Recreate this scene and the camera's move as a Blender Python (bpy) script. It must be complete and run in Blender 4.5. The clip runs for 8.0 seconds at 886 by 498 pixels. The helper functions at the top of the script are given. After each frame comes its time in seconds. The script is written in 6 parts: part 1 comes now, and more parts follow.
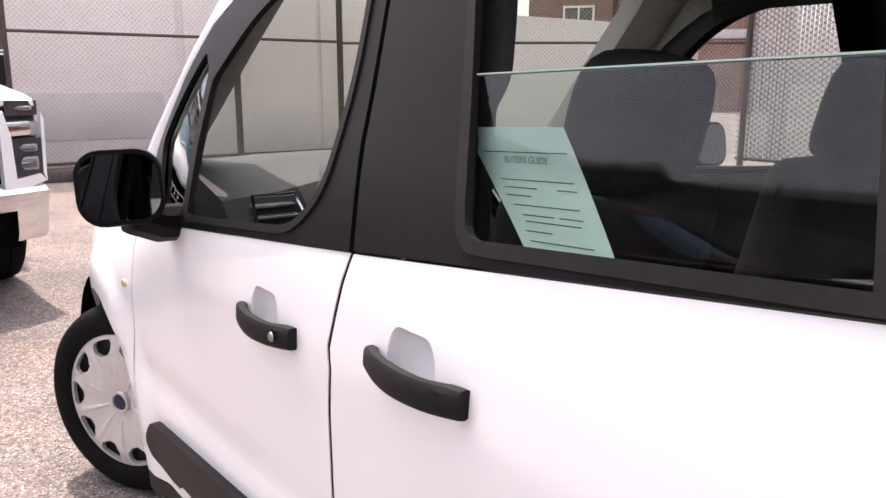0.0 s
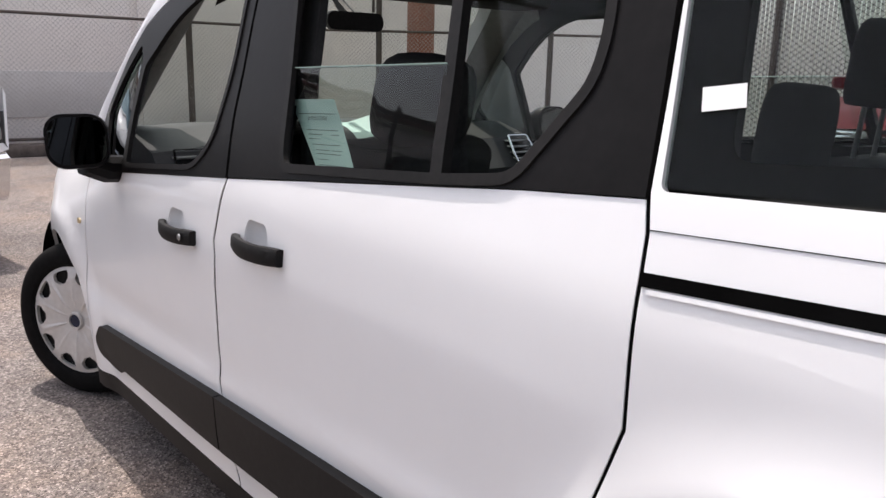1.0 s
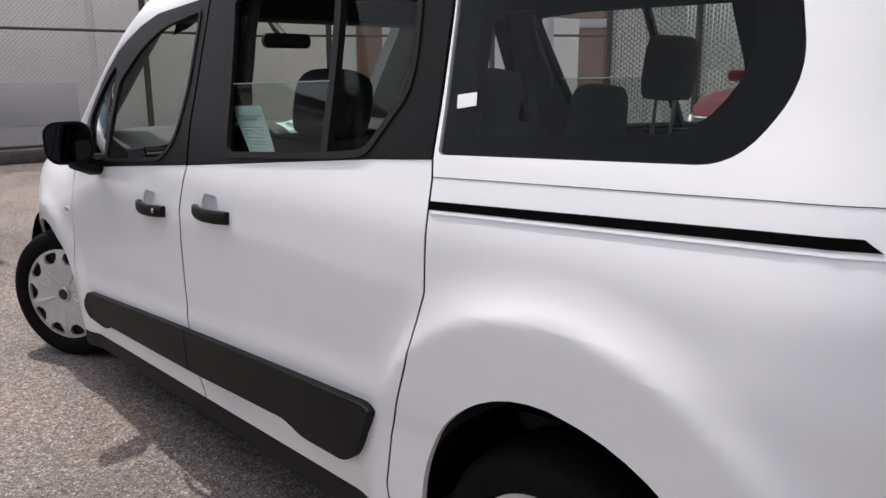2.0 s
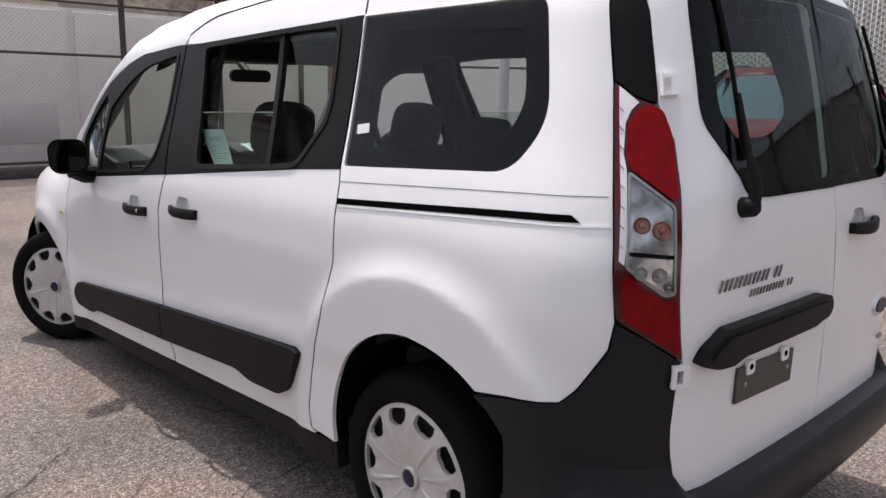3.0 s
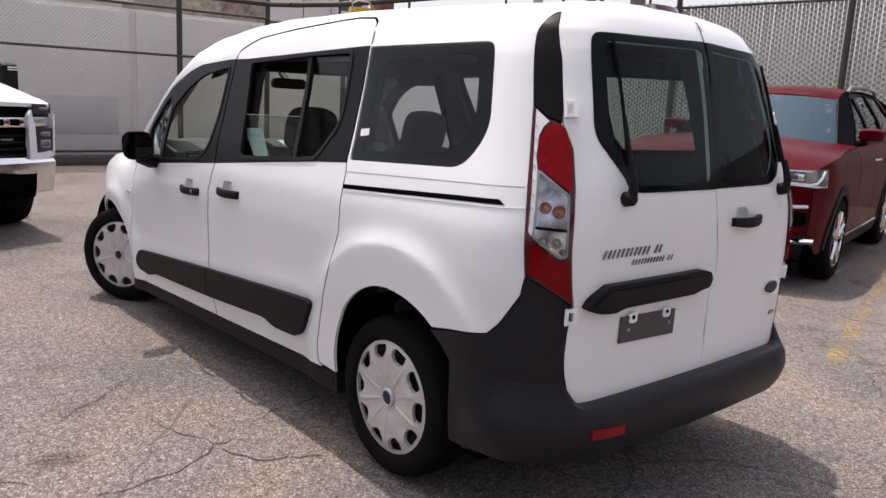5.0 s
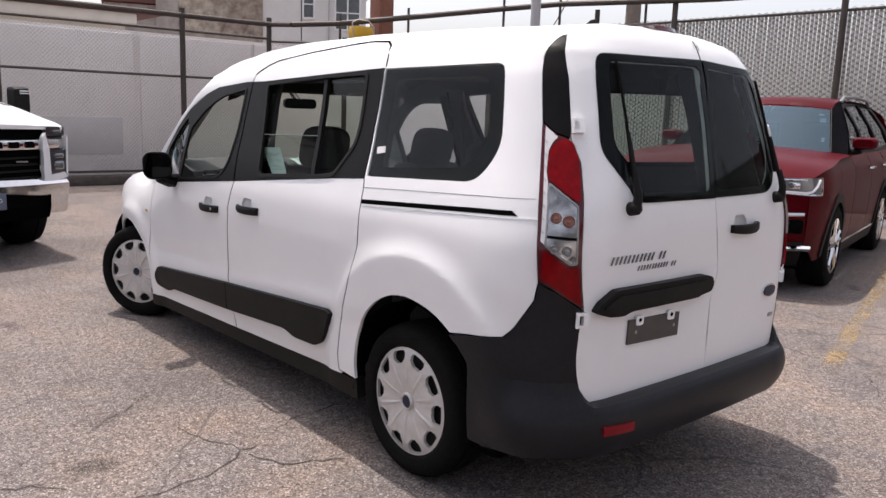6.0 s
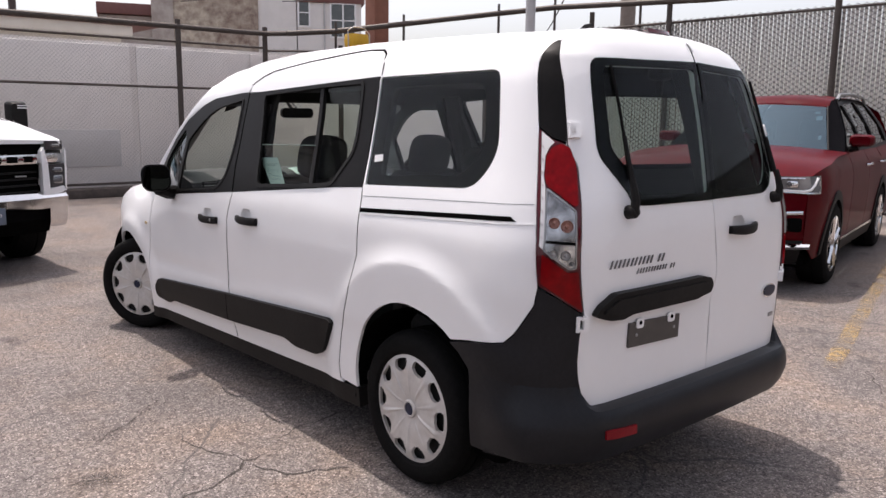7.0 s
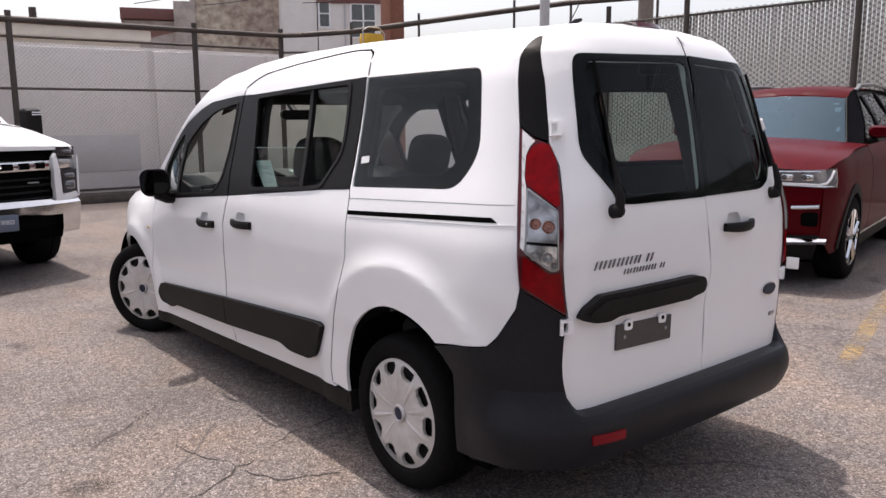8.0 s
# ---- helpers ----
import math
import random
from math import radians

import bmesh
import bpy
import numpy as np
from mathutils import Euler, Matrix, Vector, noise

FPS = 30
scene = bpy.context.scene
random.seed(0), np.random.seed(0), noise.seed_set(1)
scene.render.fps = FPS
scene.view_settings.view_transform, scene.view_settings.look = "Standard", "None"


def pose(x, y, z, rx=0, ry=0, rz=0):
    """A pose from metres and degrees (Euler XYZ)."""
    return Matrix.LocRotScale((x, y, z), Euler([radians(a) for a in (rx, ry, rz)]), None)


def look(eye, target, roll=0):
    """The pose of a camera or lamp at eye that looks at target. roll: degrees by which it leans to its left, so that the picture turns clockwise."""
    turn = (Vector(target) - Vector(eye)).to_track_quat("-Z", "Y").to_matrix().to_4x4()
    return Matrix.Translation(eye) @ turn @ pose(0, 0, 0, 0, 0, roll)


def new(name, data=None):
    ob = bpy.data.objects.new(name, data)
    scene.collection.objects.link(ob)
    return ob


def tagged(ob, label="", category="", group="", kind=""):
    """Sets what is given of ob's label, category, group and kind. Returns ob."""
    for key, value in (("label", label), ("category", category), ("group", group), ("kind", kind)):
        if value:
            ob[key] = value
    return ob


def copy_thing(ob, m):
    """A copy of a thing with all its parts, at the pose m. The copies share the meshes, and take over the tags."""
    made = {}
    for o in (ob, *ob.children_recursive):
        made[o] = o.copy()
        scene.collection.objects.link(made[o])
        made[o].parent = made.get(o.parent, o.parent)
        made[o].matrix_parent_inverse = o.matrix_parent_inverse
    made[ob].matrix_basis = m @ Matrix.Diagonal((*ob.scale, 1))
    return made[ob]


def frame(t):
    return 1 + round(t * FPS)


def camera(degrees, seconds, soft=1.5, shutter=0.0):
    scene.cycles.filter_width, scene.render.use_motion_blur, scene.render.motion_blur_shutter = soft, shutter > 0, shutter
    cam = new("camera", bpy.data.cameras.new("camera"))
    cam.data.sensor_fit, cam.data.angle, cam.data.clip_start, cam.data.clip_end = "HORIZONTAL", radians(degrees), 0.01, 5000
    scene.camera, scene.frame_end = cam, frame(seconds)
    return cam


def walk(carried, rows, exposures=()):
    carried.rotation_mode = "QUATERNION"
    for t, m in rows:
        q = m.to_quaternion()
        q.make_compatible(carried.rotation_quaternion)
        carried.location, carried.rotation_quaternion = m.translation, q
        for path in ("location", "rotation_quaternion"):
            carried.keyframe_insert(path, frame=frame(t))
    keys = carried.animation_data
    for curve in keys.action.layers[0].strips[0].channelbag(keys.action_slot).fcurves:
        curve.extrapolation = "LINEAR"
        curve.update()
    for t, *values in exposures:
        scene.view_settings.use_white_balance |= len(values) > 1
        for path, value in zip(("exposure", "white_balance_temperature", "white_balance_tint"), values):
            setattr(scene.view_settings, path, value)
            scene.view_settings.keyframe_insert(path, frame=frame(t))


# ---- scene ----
cam = camera(58.6, 8.0)
PATH = [
    (0, (-1.463, 0.511, 1.335), (-0.299, 2.084, 0.921), 0.1),
    (0.5, (-1.626, 0.153, 1.349), (-0.34, 1.614, 0.887), 0.3),
    (1, (-1.666, -0.235, 1.349), (-0.428, 1.271, 0.905), 1.4),
    (1.5, (-1.794, -0.582, 1.368), (-0.547, 0.91, 0.901), 1.0),
    (2, (-1.975, -0.92, 1.39), (-0.671, 0.529, 0.943), -0.1),
    (3.3, (-2.396, -1.765, 1.436), (-1.031, -0.353, 1.058), 1.2),
    (3.5, (-2.446, -1.847, 1.441), (-1.076, -0.448, 1.031), 1.4),
    (4, (-2.462, -2.055, 1.451), (-1.146, -0.607, 1.039), 2.9),
    (4.5, (-2.531, -2.213, 1.466), (-1.243, -0.735, 1.069), 3.3),
    (6, (-2.792, -2.402, 1.489), (-1.502, -0.913, 1.147), 2.0),
    (6.5, (-2.799, -2.406, 1.496), (-1.511, -0.914, 1.155), 1.4),
    (7, (-2.793, -2.408, 1.498), (-1.502, -0.917, 1.168), 0.8),
    (7.5, (-2.763, -2.416, 1.499), (-1.473, -0.924, 1.171), 0.3),
    (8, (-2.639, -2.466, 1.505), (-1.399, -0.933, 1.17), -0.3),
]
walk(cam, [(t, look(eye, target, roll)) for t, eye, target, roll in PATH], [(0, 1.66, 6900, 22), (0.5, 1.17, 6700, 17), (1.0, 0.97, 6600, 14), (1.5, 0.75, 6500, 13), (2.0, 0.66, 6500, 13), (3.5, 0.63, 6600, 15), (4.5, 0.64, 6600, 15), (6.0, 0.73, 6650, 16), (8, 0.73, 6650, 16)])

# ---- light ----
world = bpy.data.worlds.new("world")
scene.world = world
world.use_nodes = True
wn = world.node_tree.nodes
sky = wn.new("ShaderNodeTexSky")
sky.sky_type, sky.sun_disc = "NISHITA", False
sky.sun_elevation, sky.sun_rotation = radians(71.7), radians(3)
sky.air_density, sky.dust_density, sky.ozone_density = 1.0, 4.0, 1.0
haze = wn.new("ShaderNodeHueSaturation")  # a bright, milky summer haze
haze.inputs["Saturation"].default_value, haze.inputs["Value"].default_value = 0.48, 1.0
world.node_tree.links.new(sky.outputs[0], haze.inputs["Color"])
world.node_tree.links.new(haze.outputs[0], wn["Background"].inputs[0])
wn["Background"].inputs[1].default_value = 0.15
sun = new("sun", bpy.data.lights.new("sun", "SUN"))
sun.data.energy, sun.data.angle, sun.data.color = 2.45, radians(0.6), (1.0, 0.95, 0.88)
sun.matrix_world = look((0, 0, 30), (-0.035 * 30, -0.33 * 30, 0))


# ---- materials ----
def material(name):
    m = bpy.data.materials.new(name)
    m.use_nodes = True
    nt = m.node_tree
    return m, nt, nt.nodes["Principled BSDF"]


def ramp(nt, src, stops):
    r = nt.nodes.new("ShaderNodeValToRGB")
    r.color_ramp.elements[0].position, r.color_ramp.elements[0].color = stops[0][0], (*stops[0][1], 1)
    r.color_ramp.elements[1].position, r.color_ramp.elements[1].color = stops[-1][0], (*stops[-1][1], 1)
    for p, c in stops[1:-1]:
        e = r.color_ramp.elements.new(p)
        e.color = (*c, 1)
    nt.links.new(src, r.inputs[0])
    return r.outputs[0]


def texnoise(nt, scale, detail=4, rough=0.6, vec=None):
    n = nt.nodes.new("ShaderNodeTexNoise")
    n.inputs["Scale"].default_value, n.inputs["Detail"].default_value, n.inputs["Roughness"].default_value = scale, detail, rough
    if vec is None:
        tc = nt.nodes.new("ShaderNodeTexCoord")
        vec = tc.outputs["Object"]
    nt.links.new(vec, n.inputs["Vector"])
    return n.outputs["Fac"]


def mixc(nt, fac, a, b, mode="MIX"):
    m = nt.nodes.new("ShaderNodeMix")
    m.data_type, m.blend_type = "RGBA", mode
    for v, k in ((fac, 0), (a, 6), (b, 7)):
        if hasattr(v, "links"):
            nt.links.new(v, m.inputs[k])
        elif k == 0:
            m.inputs[k].default_value = v
        else:
            m.inputs[k].default_value = (*v, 1)
    return m.outputs[2]


def bump(nt, bsdf, height, strength, dist):
    b = nt.nodes.new("ShaderNodeBump")
    b.inputs["Strength"].default_value, b.inputs["Distance"].default_value = strength, dist
    nt.links.new(height, b.inputs["Height"])
    nt.links.new(b.outputs[0], bsdf.inputs["Normal"])


def grained(name, ca, cb, rough=0.5, scale=30, metal=0.0, bumps=0.0, dist=0.002, coat=0.0, spec=0.5):
    """A surface that varies between two colours at two scales, with fine relief."""
    m, nt, b = material(name)
    f = texnoise(nt, scale)
    g = texnoise(nt, scale / 14, 3)
    mul = nt.nodes.new("ShaderNodeMath")
    mul.operation = "MULTIPLY"
    nt.links.new(f, mul.inputs[0])
    nt.links.new(g, mul.inputs[1])
    nt.links.new(ramp(nt, mul.outputs[0], [(0.12, ca), (0.4, cb)]), b.inputs["Base Color"])
    b.inputs["Roughness"].default_value, b.inputs["Metallic"].default_value = rough, metal
    b.inputs["Coat Weight"].default_value, b.inputs["Coat Roughness"].default_value = coat, 0.04
    b.inputs["Specular IOR Level"].default_value = spec
    if bumps:
        bump(nt, b, f, bumps, dist)
    return m


def glassy(name, tint, gloss=(0.8, 0.8, 0.8), base=0.06):
    """A thin pane: tinted see-through, with a mirror-like surface by Fresnel."""
    m, nt, b = material(name)
    nt.nodes.remove(b)
    tr, gl, mx, lw, pw, ad = (nt.nodes.new("ShaderNode" + k) for k in ("BsdfTransparent", "BsdfGlossy", "MixShader", "LayerWeight", "Math", "Math"))
    tr.inputs[0].default_value = (*tint, 1)
    gl.inputs[0].default_value, gl.inputs[1].default_value = (*gloss, 1), 0.0
    lw.inputs[0].default_value = 0.5
    pw.operation, pw.inputs[1].default_value = "POWER", 4.0
    ad.operation, ad.inputs[1].default_value, ad.inputs[2].default_value = "MULTIPLY_ADD", 0.9, base
    nt.links.new(lw.outputs["Facing"], pw.inputs[0])
    nt.links.new(pw.outputs[0], ad.inputs[0])
    nt.links.new(ad.outputs[0], mx.inputs[0])
    nt.links.new(tr.outputs[0], mx.inputs[1])
    nt.links.new(gl.outputs[0], mx.inputs[2])
    nt.links.new(mx.outputs[0], nt.nodes["Material Output"].inputs[0])
    return m


WHITE = grained("white_paint", (0.775, 0.775, 0.78), (0.815, 0.815, 0.82), 0.42, 3, coat=0.6, spec=0.4)
BLACK = grained("black_plastic", (0.009, 0.0085, 0.0085), (0.016, 0.015, 0.0145), 0.5, 60, bumps=0.1, dist=0.0005, spec=0.11)
BUMPER = grained("grey_bumper_plastic", (0.0096, 0.0099, 0.0118), (0.0152, 0.0156, 0.0182), 0.38, 70, bumps=0.1, dist=0.0005, spec=0.2)
TRIM = grained("black_trim", (0.0055, 0.005, 0.005), (0.0095, 0.0085, 0.0085), 0.42, 40, spec=0.09)
GAP = grained("seam_shadow", (0.003, 0.003, 0.003), (0.005, 0.005, 0.005), 0.9, 20, spec=0.0)
RUBBER = grained("tyre_rubber", (0.005, 0.005, 0.005), (0.010, 0.0095, 0.0095), 0.8, 50, bumps=0.2, dist=0.001, spec=0.06)
CAP = grained("silver_paint", (0.50, 0.48, 0.46), (0.60, 0.58, 0.56), 0.4, 30, metal=0.25)
CHROME = grained("chrome", (0.7, 0.7, 0.7), (0.8, 0.8, 0.8), 0.12, 20, metal=1.0)
STEEL = grained("dull_steel", (0.25, 0.25, 0.25), (0.4, 0.4, 0.4), 0.4, 40, metal=0.8)
CLOTH = grained("dark_cloth", (0.045, 0.045, 0.046), (0.07, 0.07, 0.071), 0.9, 90, bumps=0.2, spec=0.1)
DASH = grained("dash_plastic", (0.022, 0.022, 0.0225), (0.036, 0.036, 0.0365), 0.55, 80, bumps=0.1, spec=0.25)
# LINER: grey cloth, with the cabin's shade put into its near-black colour.
LINER = grained("headliner_cloth", (0.026, 0.0255, 0.025), (0.038, 0.037, 0.036), 0.95, 60, spec=0.1)
CLEAR = glassy("clear_glass", (0.70, 0.77, 0.73), gloss=(0.62, 0.62, 0.63), base=0.055)
TINT = glassy("tinted_glass", (0.80, 0.86, 0.82), gloss=(0.60, 0.605, 0.61), base=0.02)
REARTINT = glassy("rear_glass", (0.66, 0.76, 0.70), gloss=(0.30, 0.30, 0.305), base=0.04)
SCREEN = glassy("windscreen_glass", (0.73, 0.79, 0.71), gloss=(0.10, 0.105, 0.105), base=0.02)
LENS = glassy("clear_lens", (0.94, 0.94, 0.94), gloss=(0.45, 0.45, 0.45), base=0.02)
RED = grained("red_lens", (0.125, 0.0006, 0.002), (0.27, 0.0015, 0.004), 0.14, 34, coat=0.08, spec=0.12)
DEEPRED = grained("deep_red_lens", (0.06, 0.002, 0.006), (0.09, 0.003, 0.008), 0.15, 20, coat=0.4, spec=0.3)
PAPER = grained("paper", (0.42, 0.57, 0.54), (0.50, 0.64, 0.61), 0.7, 8)
LABELW = grained("white_label", (0.75, 0.75, 0.75), (0.82, 0.82, 0.82), 0.6, 8)
INK = grained("ink", (0.03, 0.03, 0.03), (0.06, 0.06, 0.06), 0.7, 50)
REDCAR = grained("red_metallic_paint", (0.058, 0.0004, 0.0026), (0.082, 0.0006, 0.0036), 0.34, 8, metal=0.0, coat=0.15, spec=0.03)
BLUE = grained("blue_badge", (0.012, 0.015, 0.035), (0.02, 0.025, 0.05), 0.4, 30, coat=0.1, spec=0.2)


from mathutils.geometry import tessellate_polygon as tessellate


# ---- mesh helpers ----
def part(name, bm, mat, parent=None, label="", sharp=32):
    """Links a bmesh as one mesh object, under a parent if one is given."""
    me = bpy.data.meshes.new(name)
    bm.to_mesh(me)
    bm.free()
    me.materials.append(mat)
    me.shade_smooth()
    me.set_sharp_from_angle(angle=radians(sharp))
    ob = new(name, me)
    if parent is not None:
        ob.parent = parent
    if label:
        tagged(ob, label)
    return ob


def thing(name, label, category, m=None, group="", kind=""):
    ob = new(name)
    ob.empty_display_size = 0.2
    if m is not None:
        ob.matrix_world = m
    return tagged(ob, label, category, group, kind)


def box(bm, lo, hi, bevel=0.0, seg=2):
    """A box from corner to corner, with rounded edges."""
    c = [(a + b) / 2 for a, b in zip(lo, hi)]
    s = [abs(b - a) for a, b in zip(lo, hi)]
    r = bmesh.ops.create_cube(bm, size=1, matrix=Matrix.LocRotScale(c, None, s))
    if bevel:
        es = list({e for v in r["verts"] for e in v.link_edges})
        bmesh.ops.bevel(bm, geom=es, offset=bevel, segments=seg, affect="EDGES", profile=0.5)
    return bm


def tube(bm, pts, r, sides=8, cap=True):
    """A round rod along points."""
    pts = [Vector(p) for p in pts]
    rings = []
    for i, p in enumerate(pts):
        d = (pts[min(i + 1, len(pts) - 1)] - pts[max(i - 1, 0)]).normalized()
        u = d.orthogonal().normalized()
        if rings:
            u = (rings[-1][1] - d * rings[-1][1].dot(d)).normalized()
        v = d.cross(u)
        rr = r[i] if isinstance(r, (list, tuple)) else r
        rings.append(([bm.verts.new(p + rr * (math.cos(k * math.tau / sides) * u + math.sin(k * math.tau / sides) * v)) for k in range(sides)], u))
    for (a, _), (b, _) in zip(rings, rings[1:]):
        for k in range(sides):
            bm.faces.new((a[k], a[(k + 1) % sides], b[(k + 1) % sides], b[k]))
    if cap:
        bm.faces.new(rings[0][0][::-1])
        bm.faces.new(rings[-1][0])
    return bm


def grid(bm, rows, closed=False):
    """A sheet through rows of points of equal length."""
    vs = [[bm.verts.new(p) for p in row] for row in rows]
    n = len(vs[0])
    for a, b in zip(vs, vs[1:]):
        for k in range(n if closed else n - 1):
            bm.faces.new((a[k], a[(k + 1) % n], b[(k + 1) % n], b[k]))
    return vs


def lathe(bm, profile, m, sides=48):
    """Turns (radius, height) pairs round the local z axis, then moves by m."""
    rows = [[m @ Vector((r * math.cos(k * math.tau / sides), r * math.sin(k * math.tau / sides), h)) for k in range(sides)] for r, h in profile]
    grid(bm, rows, True)
    return bm


def prism(bm, outline, m, depth):
    """A flat outline (x, y) thickened downwards in its local z, moved by m."""
    a = [bm.verts.new(m @ Vector((x, y, 0))) for x, y in outline]
    b = [bm.verts.new(m @ Vector((x, y, -depth))) for x, y in outline]
    n = len(a)
    f1 = bm.faces.new(a)
    f2 = bm.faces.new(b[::-1])
    for k in range(n):
        bm.faces.new((a[k], b[k], b[(k + 1) % n], a[(k + 1) % n]))
    bmesh.ops.triangulate(bm, faces=[f1, f2])
    return bm


def rounded(pts, r, seg=4):
    """A closed outline with its corners rounded."""
    out = []
    n = len(pts)
    for i in range(n):
        p, a, b = Vector(pts[i]), Vector(pts[i - 1]), Vector(pts[(i + 1) % n])
        ra = r[i] if isinstance(r, (list, tuple)) else r
        da, db = (a - p), (b - p)
        k = min(ra, da.length * 0.45, db.length * 0.45)
        if k < 1e-4:
            out.append(tuple(p))
            continue
        s, e = p + da.normalized() * k, p + db.normalized() * k
        for j in range(seg + 1):
            t = j / seg
            q = s * (1 - t) ** 2 + p * 2 * t * (1 - t) + e * t * t
            out.append(tuple(q))
    return out


# ---- the van's skin ----
Y_CORNER, A_CORNER, TURN_LEN, ROUND = -0.405, 0.33, 0.5, 0.87
Z_KEYS = [0.0, 0.25, 0.40, 0.52, 0.58, 0.64, 0.74, 0.86, 0.90, 0.93, 1.02, 1.06, 1.10, 1.20, 1.32, 1.50, 1.65, 1.73, 1.79, 1.83, 1.855, 1.868]
W_KEYS = [0.81, 0.835, 0.848, 0.853, 0.856, 0.867, 0.871, 0.8765, 0.878, 0.8765, 0.8685, 0.863, 0.853, 0.826, 0.785, 0.730, 0.690, 0.655, 0.595, 0.49, 0.30, 0.05]
TOP_Y = [-0.9, -0.3, 0.0, 0.3, 0.75, 1.41, 1.76, 1.98]
TOP_Z = [1.845, 1.855, 1.866, 1.872, 1.876, 1.864, 1.838, 1.803]
REAR_Z = [0.0, 1.10, 1.20, 1.455, 1.62, 1.72, 1.79, 1.83, 1.855, 1.868]
REAR_Y = [-0.770, -0.775, -0.762, -0.698, -0.650, -0.615, -0.575, -0.52, -0.42, -0.20]


def smooth(a, b, t):
    t = min(1, max(0, (t - a) / (b - a)))
    return t * t * (3 - 2 * t)


def eased(keys, values, z_end):
    """A table of fine steps through keys and values, with its kinks rounded below z_end."""
    zs = np.linspace(0, 1.868, 468)
    raw = np.interp(zs, keys, values)
    k = np.exp(-0.5 * (np.arange(-24, 25) / 4.0) ** 2)
    soft = np.convolve(np.pad(raw, 24, mode="edge"), k / k.sum(), mode="valid")
    mix = np.clip((z_end - zs) / 0.12, 0, 1)
    return zs, soft * mix + raw * (1 - mix)


Z_FINE, W_FINE = eased(Z_KEYS, W_KEYS, 1.68)
REAR_FINE = eased(REAR_Z, REAR_Y, 1.74)[1]


def half_width(y, z, ya=None):
    """Half the van's width at a place along it and a height; ya: the run along the skin, past the corner."""
    ya = y if ya is None else ya
    top = float(np.interp(y, TOP_Y, TOP_Z))
    zz = z + (1.868 - top) * smooth(1.45, 1.70, z)
    w = float(np.interp(zz, Z_FINE, W_FINE))
    # the rear wheel's flare
    proud = 0.0
    if ya < 0.8:
        q = math.hypot((ya + 0.055) / (0.60 if ya > -0.055 else 0.545), (z - 0.37) / 0.565)
        proud = 0.019 * max(0.0, 1 - max(0.0, q - 1) / 0.18) ** 2
    # the doors' pressing: the band with the moulding stands proud below a crease
    if 0.3 < y < 2.75:
        zb = 0.604 + (1.057 - y) * 0.068
        band = 0.012 * max(0.0, 1 - max(0.0, z - zb) / 0.075) ** 2 * smooth(2.74, 2.60, y)
        proud = max(proud, band * smooth(0.30, 0.40, z))
    w += proud
    # the front wheel's flare
    r = math.hypot(y - 3.08, z - 0.33)
    w += 0.02 * smooth(0.52, 0.42, r) if r < 0.54 else 0
    # the nose draws in
    if y > 2.75:
        w -= 0.30 * ((y - 2.75) / 1.2) ** 2.4
    # the bonnet's shoulder
    if y > 2.3 and z > 0.75:
        w -= 0.10 * smooth(0.75, 1.12, z) * smooth(2.3, 3.0, y)
    return w


def rear_y(z):
    return float(np.interp(z, Z_FINE, REAR_FINE))


def skin(a, z):
    """The left half's skin: a runs along the side, round the corner and across the rear."""
    w = half_width(max(a, Y_CORNER), z, a)
    cr = min(A_CORNER, w * 0.8)
    if a >= Y_CORNER:
        return Vector((-w, a, z))
    ry = rear_y(z)
    b = min(0.0, ry - Y_CORNER)
    yc = Y_CORNER if ry < Y_CORNER else ry
    if a >= Y_CORNER - TURN_LEN:
        th = (Y_CORNER - a) / TURN_LEN * math.pi / 2
        return Vector((-(w - cr) - cr * max(0, math.cos(th)) ** ROUND, yc + b * math.sin(th) ** ROUND, z))
    x = -(w - cr) + (Y_CORNER - TURN_LEN - a)
    return Vector((x, yc + b - 0.010 * (1 - (x / max(w - cr, 0.05)) ** 2), z))


def across(x, z):
    """The skin's a for a place x on the rear or its left corner."""
    w = half_width(Y_CORNER, z, -0.8)
    cr = min(A_CORNER, w * 0.8)
    if x > -(w - cr):
        return Y_CORNER - TURN_LEN - (x + w - cr)
    th = math.acos(min(1, max(0, (-x - (w - cr)) / cr)) ** (1 / ROUND))
    return Y_CORNER - th / (math.pi / 2) * TURN_LEN


def skin_normal(a, z):
    e = 0.004
    n = (skin(a, z + e) - skin(a, z - e)).cross(skin(a + e, z) - skin(a - e, z))
    n.normalize()
    return n


